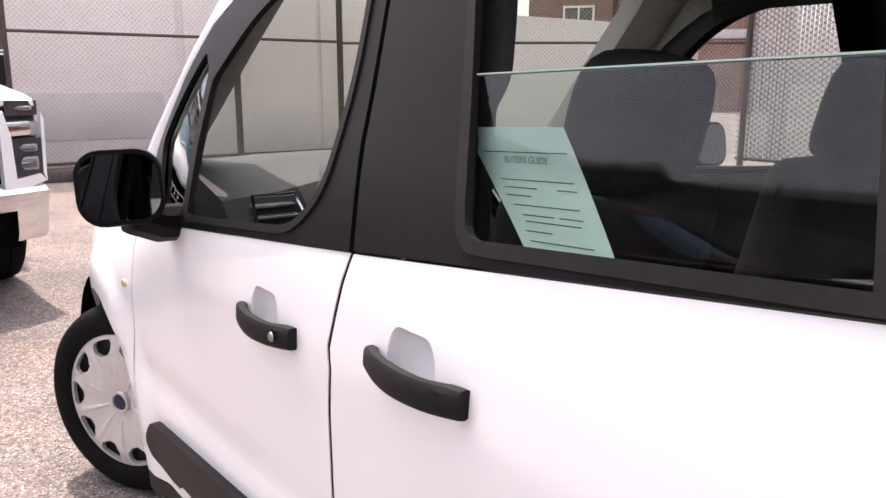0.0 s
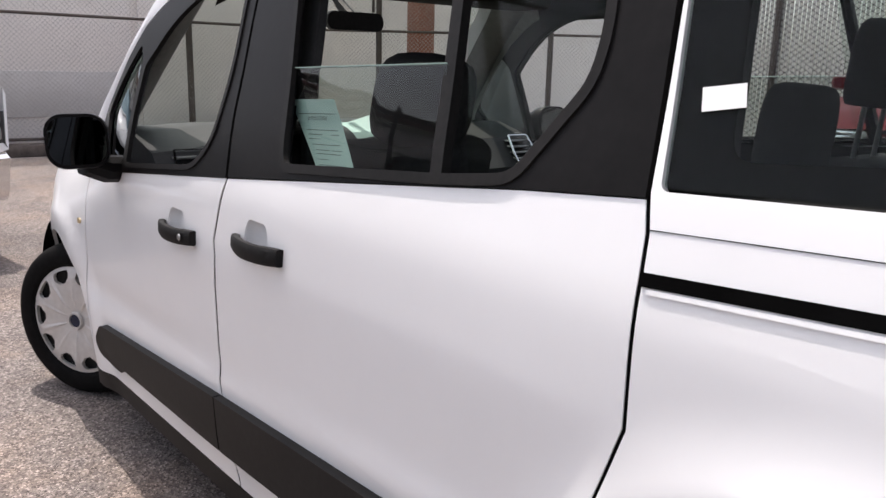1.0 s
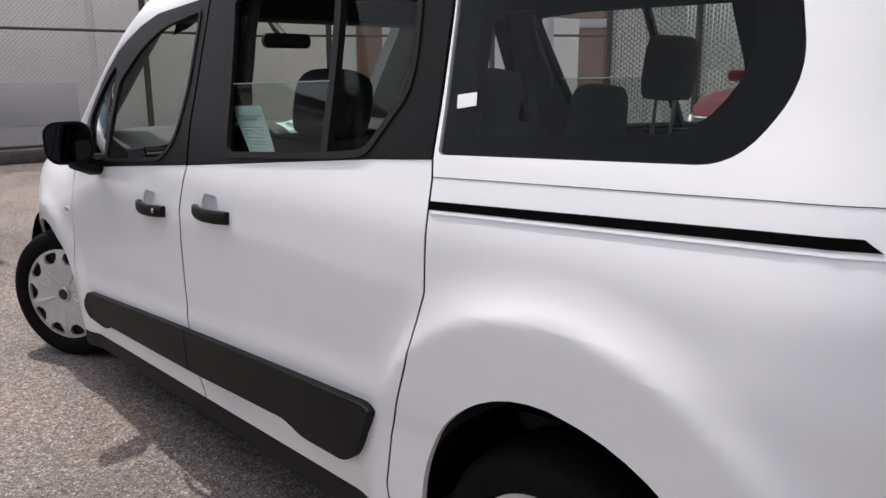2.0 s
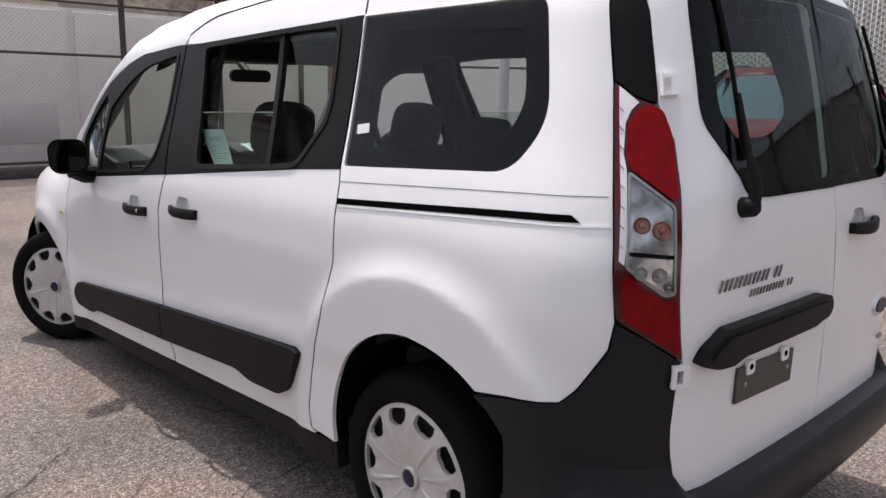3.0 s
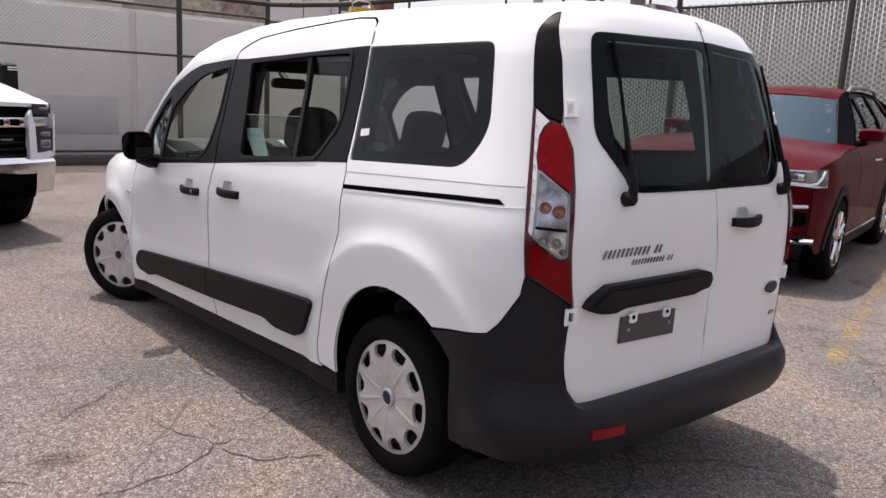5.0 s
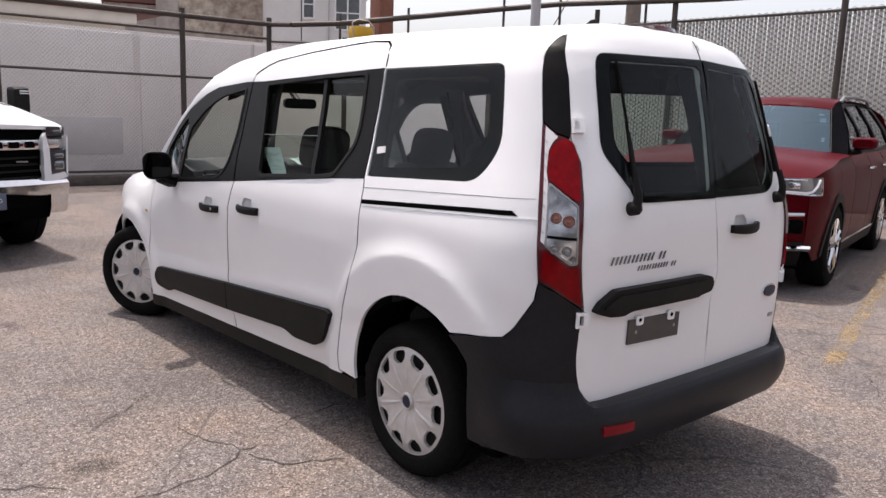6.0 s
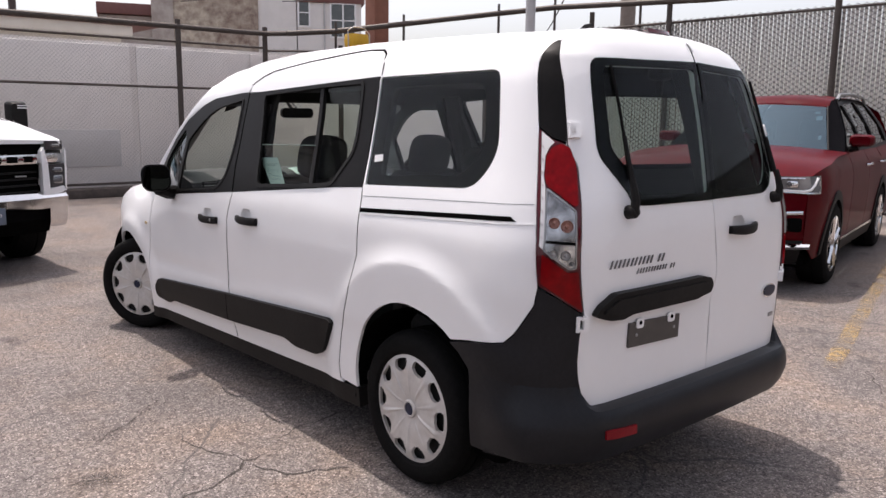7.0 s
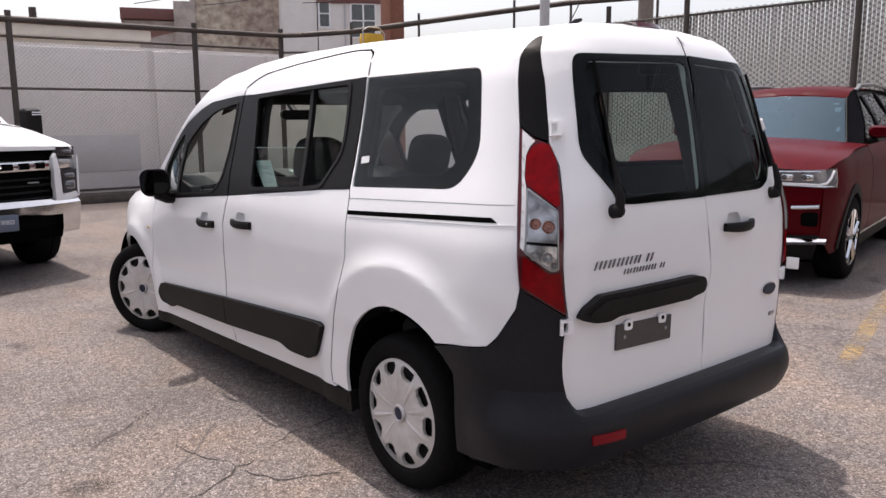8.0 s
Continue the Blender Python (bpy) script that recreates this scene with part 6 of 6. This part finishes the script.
    part("windscreen", sheet_over(bmesh.new(), [(2.15, 1.125, .74, .03, .22), (1.72, 1.37, .64, .03, .14), (1.394, 1.566, .565, .03, .07)]), PANE, car, "windscreen tinted with the sky's reflected blue, with small stickers")
    part("roof", sheet_over(bmesh.new(), [(1.394, 1.566, .565, .03, .07), (1.385, 1.578, .566, .035, .07), (1.31, 1.625, .57, .04, .05), (1.24, 1.652, .577, .042, .05), (1.0, 1.665, .585, .045, 0), (.4, 1.685, .59, .05, 0), (-.4, 1.68, .59, .045, 0), (-.95, 1.64, .60, .035, 0), (-1.12, 1.55, .72, .03, -.03), (-1.18, 1.15, .90, .0, -.05), (-1.22, .8, .92, 0, -.06), (-1.18, .40, .90, 0, -.05)]), REDCAR, car)
    for sx in (-1, 1):
        part("roof_rail", tube(bmesh.new(), [(sx * .60, 1.16, 1.74), (sx * .60, 1.0, 1.80), (sx * .60, .3, 1.825), (sx * .60, -.5, 1.81), (sx * .60, -.72, 1.74)], .02, 8), STEEL, car, "silver roof rail")
        # door mirror
        bm = blob(bmesh.new(), lambda t: [(px * (1, 1, .95, .75)[round(t * 3)], py * (1, 1, .95, .7)[round(t * 3)], (0, .05, .10, .14)[round(t * 3)]) for px, py, _ in rrect(.23, .12, .045)], 3, Matrix.Translation((sx * 1.0, 1.84, 1.32)) @ Matrix.Rotation(radians(-90), 4, "X"))
        dm = part("door_mirror", bm, REDCAR, car, "red door mirror")
        part("mirror_foot", tube(bmesh.new(), [(sx * .86, 1.86, 1.22), (sx * .97, 1.87, 1.25)], .035, 8), BLACK, dm)
        for y in (1.18, .22):
            part("door_handle", tube(bmesh.new(), [(sx * .985, y - .09, 1.06), (sx * 1.01, y - .07, 1.06), (sx * 1.01, y + .09, 1.055), (sx * .98, y + .11, 1.055)], .014, 6), CHROME, car, "chrome handle")
        part("screen_bead", tube(bmesh.new(), [(sx * .742, 2.155, 1.222), (sx * .637, 1.725, 1.475), (sx * .560, 1.40, 1.672)], .007, 6), BLACK, car)
    # bonnet and nose
    part("bonnet", sheet_over(bmesh.new(), [(y, z, -pt(y, z).x, r, g) for y, z, r, g in ((2.14, 1.112, .05, .20), (2.3, 1.118, .06, .18), (2.9, 1.093, .07, .16), (3.2, 1.045, .07, .16), (3.45, 1.003, .06, .17), (3.62, .935, .03, .17))]), REDCAR, car, "dark red ribbed bonnet")
    for sx in (-1, 1):
        part("bonnet_ridge", tube(bmesh.new(), [(sx * .52, 2.35, 1.245), (sx * .50, 2.9, 1.225), (sx * .47, 3.45, 1.155)], [.004, .016, .006], 6), REDCAR, car)
    part("front_bumper", sheet_over(bmesh.new(), [(3.62, .93, -pt(3.62, .93).x, 0, .17), (3.63, .80, -pt(3.62, .8).x, 0, .18), (3.64, .66, -pt(3.62, .66).x, 0, .19), (3.64, .55, -pt(3.61, .55).x, 0, .19), (3.60, .48, -pt(3.60, .48).x, 0, .19)]), REDCAR, car)
    part("lower_bumper", sheet_over(bmesh.new(), [(3.60, .50, .865, 0, .165), (3.63, .40, .86, 0, .165), (3.56, .27, .82, 0, .16), (3.40, .22, .80, 0, .1)]), BLACK, car)
    part("chrome_lip", sheet_over(bmesh.new(), [(3.60, .455, .93, 0, .24), (3.63, .435, .93, -.02, .24), (3.60, .410, .93, -.02, .24)]), CHROME, car, "chrome bumper lip")
    part("grille", sheet_over(bmesh.new(), [(3.655, .93, .46, 0, .13), (3.69, .78, .46, 0, .13), (3.70, .66, .44, 0, .13)]), GAP, car, "dark grille")
    for z in (.70, .77, .84, .90):
        part("grille_bar", tube(bmesh.new(), [(-.46, 3.665, z), (-.3, 3.745, z), (0, 3.80, z), (.3, 3.745, z), (.46, 3.665, z)], .012, 6), CHROME, car)
    for sx in (-1, 1):
        def lamp_pt(u, v, sx=sx):
            z = 1.03 + .012 * u - (.12 + .03 * u) * v
            if u <= .75:
                x = .48 + .393 * u / .75
                return Vector((sx * x, 3.645 + .175 * (1 - (x / .873) ** 2), z))
            y = 3.645 - .16 * (u - .75) / .25
            return Vector((sx * (-pt(y, z).x + .014), y, z))
        bm = bmesh.new()
        grid(bm, [[lamp_pt(i / 10, j / 4) for i in range(11)] for j in range(5)])
        bmesh.ops.recalc_face_normals(bm, faces=bm.faces)
        hl = part("headlamp", bm, LAMPGLASS, car, "clear headlamp with bright optics")
        part("lamp_rim", tube(bmesh.new(), [lamp_pt(i / 10, 1.0) for i in range(11)] + [lamp_pt(1, k) for k in (.6, .2, 0)], .010, 6), CHROME, hl)
        part("daytime_strip", tube(bmesh.new(), [lamp_pt(u, .90) + Vector((0, .006, 0)) for u in (.06, .2, .4, .6, .72)] + [lamp_pt(u, v) + Vector((sx * .006, .004, 0)) for u, v in ((.80, .80), (.88, .50), (.95, .12))], .011, 6), LABELW, hl, "white daytime light strip")
        part("upper_strip", tube(bmesh.new(), [lamp_pt(u, .10) + Vector((0, .005, 0)) for u in (.05, .25, .5, .72)], .007, 6), CHROME, hl)
        for u in (.22, .50):
            bm = bmesh.new()
            p = lamp_pt(u, .48)
            box(bm, (p.x - .070, p.y - .03, p.z - .030), (p.x + .070, p.y + .006, p.z + .030), .012, 2)
            pj = part("projector", bm, CHROME, hl, "square bright projector")
            part("projector_lens", lathe(bmesh.new(), [(.0001, .014), (.016, .011), (.024, 0)], Matrix.Translation(p + Vector((0, .004, 0))) @ Matrix.Rotation(radians(-90), 4, "X"), 16), DARKLAMP, pj)
        part("fog_lamp", tube(bmesh.new(), [(sx * .66, 3.735, .72), (sx * .76, 3.70, .724), (sx * .86, 3.655, .73)], .020, 8), CHROME, car, "chrome fog lamp strip")
        bm = box(bmesh.new(), (sx * .70, 3.60, .56), (sx * .86, 3.695, .68), .02)
        part("side_intake", bm, GAP, car)
        for y in (0, 2.865):
            car_wheel(sx * .975, y, .385, .25, car, 5, CHROME)
            bm = bmesh.new()
            rows = [[Vector((x, y + 0.43 * math.cos(t), 0.38 + 0.43 * math.sin(t))) for t in [radians(-10 + 200 * k / 16) for k in range(17)]] for x in (sx * .94, sx * .62)]
            rows.append([Vector((sx * .62, y, .38))] * 17)
            grid(bm, rows)
            part("wheel_housing", bm, GAP, car)
    part("underbody", box(bmesh.new(), (-.85, -1.1, .22), (.85, 3.5, .36), .03), GAP, car)
    part("cabin_block", box(bmesh.new(), (-.80, -.9, .4), (.80, 1.7, 1.08), .05), CLOTH, car)
    for x in (-.38, .38):
        part("seat_back", box(bmesh.new(), (x - .24, .55, 1.0), (x + .24, .70, 1.52), .06, 3), CLOTH, car)
    for x, z, w, h in ((-.52, 1.52, .06, .05), (-.48, 1.58, .05, .02), (-.60, 1.32, .03, .05), (.55, 1.34, .08, .16)):
        y = float(np.interp(z, [1.12, 1.38, 1.65], [2.14, 1.70, 1.24])) + .13 * (1 - (x / .75) ** 2)
        bm = prism(bmesh.new(), [(-w / 2, -h / 2), (w / 2, -h / 2), (w / 2, h / 2), (-w / 2, h / 2)], Matrix.Translation((x, y + .03, z + .02)) @ Matrix.Rotation(radians(-59), 4, "X") @ Matrix.Rotation(radians(180), 4, "Z") @ Matrix.Rotation(0, 4, "X"), .002)
        part("screen_sticker", bm, LABELW, car, "small white windscreen sticker")
    part("plate_tag", box(bmesh.new(), (-.76, 3.75, .20), (-.66, 3.755, .30), .002), LABELW, car, "small white hanging tag")
    return car


SUV_H = math.atan2(-0.227, -0.974)
red = suv(Matrix.Translation((7.30, 2.33, 0)) @ Matrix.Rotation(SUV_H - math.pi / 2, 4, "Z"))
# a like car across the aisle, seen in the van's glass
other = copy_thing(red, Matrix.Translation((-7.2, 7.5, 0)) @ Matrix.Rotation(radians(172), 4, "Z"))
tagged(other, "dark red utility car parked across the aisle")


def pickup(m):
    car = thing("pickup_truck", "white heavy-duty pickup truck with black grille and chrome bumper", "truck", m)
    pt, fn = car_skin(0.6, 4.35, 0.14, [0, .40, .6, .9, 1.15, 1.25, 1.32, 1.40, 1.7, 1.92, 1.98], [.94, .97, .99, 1.01, 1.01, .99, .96, .93, .82, .74, .66])
    WB = 3.76
    fa, ra = arc(WB, .46, .50, -14, 194, 16), arc(0, .46, .50, -14, 194, 16)
    both("front_fender", [(3.22, .45), (3.22, 1.33), (3.9, 1.325), (4.45, 1.262), (4.62, 1.15), (4.62, .80), (4.40, .60)] + fa, WHITE, car, fn)
    both("front_door", [(2.10, .45), (2.10, 1.34), (3.21, 1.33), (3.21, .45)], WHITE, car, fn)
    both("rear_door", [(1.10, .45), (1.10, 1.34), (2.09, 1.34), (2.09, .45)], WHITE, car, fn)
    both("bed_side", [(1.05, .45), (1.05, 1.42), (-1.15, 1.42), (-1.15, .55), (-.60, .5)] + ra[::-1] + [(.6, .45)], WHITE, car, fn)
    both("arch_trim", arc(WB, .46, .53, -10, 190, 16) + arc(WB, .46, .48, 190, -10, 16), WHITE, car, fn, .02, .04)
    both("window_frame", [(3.20, 1.335), (2.55, 1.86), (1.25, 1.90), (1.10, 1.35)], TRIM, car, fn, 0, .02, [[(3.0, 1.37), (2.12, 1.37), (2.12, 1.83), (2.52, 1.82)], [(2.04, 1.37), (1.22, 1.38), (1.32, 1.85), (2.04, 1.84)]])
    both("side_pane", [(3.05, 1.36), (1.20, 1.37), (1.30, 1.86), (2.53, 1.83)], DARKPANE, car, fn, -.012, 0, (), .3)
    both("pillar", [(3.28, 1.32), (2.58, 1.90), (2.52, 1.87), (3.18, 1.335)], WHITE, car, fn, .006, .03)
    part("windscreen", crossing(bmesh.new(), [(3.30, 1.34, .86, .03, .20), (2.95, 1.60, .80, .03, .14), (2.56, 1.86, .72, .04, .06)]), PANE, car)
    part("roof", crossing(bmesh.new(), [(2.58, 1.87, .74, .05, .06), (2.2, 1.93, .74, .06, 0), (1.5, 1.92, .74, .05, 0), (1.2, 1.88, .74, .04, 0), (1.08, 1.38, .90, 0, 0)]), WHITE, car)
    part("bonnet", crossing(bmesh.new(), [(y, z, -pt(y, z).x, r, g) for y, z, r, g in ((3.20, 1.335, .14, .18), (3.6, 1.335, .19, .16), (4.1, 1.315, .20, .14), (4.40, 1.265, .19, .14), (4.54, 1.245, .14, .14), (4.61, 1.235, .07, .14), (4.645, 1.225, .02, .14), (4.64, 1.195, .01, .14))]), WHITE, car, "white raised bonnet with dark scoop")
    bm = bmesh.new()
    grid(bm, [[Vector((.10 * k, yy + .14 * (1 - (.1 * k) ** 2), zz + rr * (1 - (.1 * k) ** 2) + .008)) for k in range(-6, 7)] for yy, zz, rr in ((4.30, 1.282, .193), (4.36, 1.272, .191))])
    part("bonnet_scoop", bm, GAP, car, "black bonnet slot")
    part("upper_grille", crossing(bmesh.new(), [(4.60, 1.225, .80, .0, .13), (4.655, 1.10, .80, .0, .13)]), GAP, car, "black upper grille")
    part("grille_bar", crossing(bmesh.new(), [(4.58, 1.118, .985, 0, .26), (4.62, 1.105, .985, 0, .26), (4.63, 1.06, .985, 0, .26), (4.62, 1.02, .985, 0, .26), (4.58, 1.005, .985, 0, .26)]), CHROME, car, "chrome bar with raised maker strokes")
    for k in range(9):
        x = -.60 + .15 * k
        yb = 4.63 + .26 * (1 - (x / .985) ** 2)
        bm = box(bmesh.new(), (x - .052, yb - .03, 1.035), (x + .052, yb + .006, 1.092), .008)
        part("bar_stroke", bm, GAP, car)
    part("lower_grille", crossing(bmesh.new(), [(4.64, 1.03, .76, 0, .16), (4.66, .85, .74, 0, .16), (4.66, .70, .72, 0, .16)]), GAP, car, "black mesh grille")
    for z in (.76, .82, .88, .94):
        part("grille_slat", tube(bmesh.new(), [(-.72, 4.68, z), (-.36, 4.79, z), (0, 4.825, z), (.36, 4.79, z), (.72, 4.68, z)], .010, 6), BLACK, car)
    part("grille_badge", box(bmesh.new(), (-.60, 4.745, .90), (-.50, 4.76, .915), .004), STEEL, car)
    part("bumper", crossing(bmesh.new(), [(4.60, .745, .96, .02, .22), (4.66, .735, .98, .02, .22), (4.70, .70, .99, 0, .22), (4.70, .64, .99, 0, .22), (4.66, .595, .98, 0, .20)]), CHROME, car, "wide chrome bumper")
    part("bumper_skirt", crossing(bmesh.new(), [(4.68, .61, .84, 0, .19), (4.68, .50, .84, 0, .19), (4.58, .36, .84, 0, .15)]), GAP, car)
    for sx in (-1, 1):
        bm = bmesh.new()
        grid(bm, [[Vector((sx * x, 4.702 + .22 * (1 - (x / .99) ** 2) - d, z)) for x in [q - .10 * (.66 - z) * (q > .9) for q in (.78, .84, .90, .95, .985)]] for z, d in ((.66, 0), (.56, 0), (.47, .01), (.42, .04))])
        bmesh.ops.recalc_face_normals(bm, faces=bm.faces)
        part("bumper_end", bm, CHROME, car, "deep chrome bumper end")
        bm = bmesh.new()
        front = lambda x: 4.645 + .24 * (1 - (x / 1.02) ** 2)
        for quad in ([(.735, 1.13), (.765, 1.17), (.80, 1.02), (.81, .78), (.735, .72)], [(.72, .72), (.80, .78), (.96, .80), (1.0, .755), (.80, .705)], [(.980, .80), (1.0, .755), (1.012, 1.12), (.995, 1.16)]):
            vs = [bm.verts.new((sx * x, front(x) + .012, z)) for x, z in quad]
            vb = [bm.verts.new((sx * x, front(x) - .06, z)) for x, z in quad]
            bm.faces.new(vs)
            for k in range(len(vs)):
                bm.faces.new((vs[k], vb[k], vb[(k + 1) % len(vs)], vs[(k + 1) % len(vs)]))
        bmesh.ops.recalc_face_normals(bm, faces=bm.faces)
        part("lamp_surround", bm, WHITE, car, "white painted lamp surround")
    for sx in (-1, 1):
        # stacked headlamps at the corners
        for z0, z1 in ((1.14, 1.225), (.79, 1.01)):
            bm = bmesh.new()
            rows = []
            for j in range(4):
                z = z0 + (z1 - z0) * j / 3
                rows.append([Vector((sx * (.79 + .20 * i / 6), 4.645 + .24 * (1 - ((.79 + .20 * i / 6) / 1.02) ** 2) - (0 if z0 < 1 else .03), z)) for i in range(7)])
            grid(bm, rows)
            bmesh.ops.recalc_face_normals(bm, faces=bm.faces)
            hl = part("headlamp", bm, DARKLAMP, car, "stacked smoked headlamp")
            for zc, hh in (((.955, .022), (.865, .040)) if z0 < 1 else ((1.182, .012),)):
                yl = 4.645 + .24 * (1 - (.89 / 1.02) ** 2) - (0 if z0 < 1 else .03)
                mod = part("lamp_module", box(bmesh.new(), (sx * .89 - .058, yl - .03, zc - hh), (sx * .89 + .058, yl + .012, zc + hh), .010, 2), STEEL, hl, "bright lamp module")
                part("module_lens", box(bmesh.new(), (sx * .89 - .044, yl + .006, zc - hh * .6), (sx * .89 + .044, yl + .018, zc + hh * .6), .008, 2), LAMPGLASS, mod)
        # tall towing mirror
        bm = blob(bmesh.new(), lambda t: [(px * (1, 1, .92, .8)[round(t * 3)], py * (1, 1, .96, .85)[round(t * 3)], (0, .06, .11, .14)[round(t * 3)]) for px, py, _ in rrect(.20, .32, .04)], 3, Matrix.Translation((sx * 1.19, 3.05, 1.44)) @ Matrix.Rotation(radians(-90), 4, "X"))
        dm = part("towing_mirror", bm, BLACK, car, "tall black towing mirror")
        part("mirror_arm", tube(bmesh.new(), [(sx * .93, 3.05, 1.38), (sx * 1.12, 3.08, 1.38)], .035, 8), BLACK, dm)
        for z in (1.525, 1.55):
            part("mirror_stripe", box(bmesh.new(), (sx * 1.22 - .05, 3.185, z), (sx * 1.22 + .05, 3.196, z + .012), .002), LABELW, dm)
        for y in (0, WB):
            car_wheel(sx * 1.0, y, .415, .27, car, 6, CHROME)
            bm = bmesh.new()
            rows = [[Vector((x, y + 0.5 * math.cos(t), 0.46 + 0.5 * math.sin(t))) for t in [radians(-12 + 204 * k / 16) for k in range(17)]] for x in (sx * .95, sx * .6)]
            rows.append([Vector((sx * .6, y, .46))] * 17)
            grid(bm, rows)
            part("wheel_housing", bm, GAP, car)
    part("underbody", box(bmesh.new(), (-.80, -1.1, .38), (.80, 4.55, .62), .03), GAP, car)
    part("cabin_block", box(bmesh.new(), (-.85, 1.15, .6), (.85, 3.1, 1.28), .05), CLOTH, car)
    part("tailgate", box(bmesh.new(), (-.95, -1.2, .6), (.95, -1.14, 1.42), .02), WHITE, car)
    part("bed_floor", box(bmesh.new(), (-.9, -1.14, .75), (.9, 1.05, .80), .01), BLACK, car)
    tag = part("front_plate", box(bmesh.new(), (-.335, 4.915, .50), (-.025, 4.925, .645), .004), PLATEBLUE, car, "blue and white dealer plate")
    cu = bpy.data.curves.new("plate_lettering", "FONT")
    cu.body, cu.size, cu.align_x = "CERTIFIED", .052, "CENTER"
    tx = new("plate_lettering", cu)
    cu.materials.append(LABELW)
    tx.matrix_world = Matrix.Translation((-.18, 4.930, .565)) @ Matrix.Rotation(math.pi, 4, "Z") @ Matrix.Rotation(radians(90), 4, "X")
    tx.parent = tag
    return car


PLATEBLUE = grained("blue_grey_plate", (0.10, 0.125, 0.17), (0.13, 0.16, 0.21), 0.4, 10)
TR = math.atan2(-0.989, 0.147)
truck = pickup(Matrix.Translation((-2.235, 10.20, 0)) @ Matrix.Rotation(TR - math.pi / 2, 4, "Z"))
far_truck = copy_thing(truck, Matrix.Translation((-10.6, 2.6, 0)) @ Matrix.Rotation(radians(-90), 4, "Z"))
tagged(far_truck, "white pickup truck across the aisle mirrored in the van's windows", "truck")
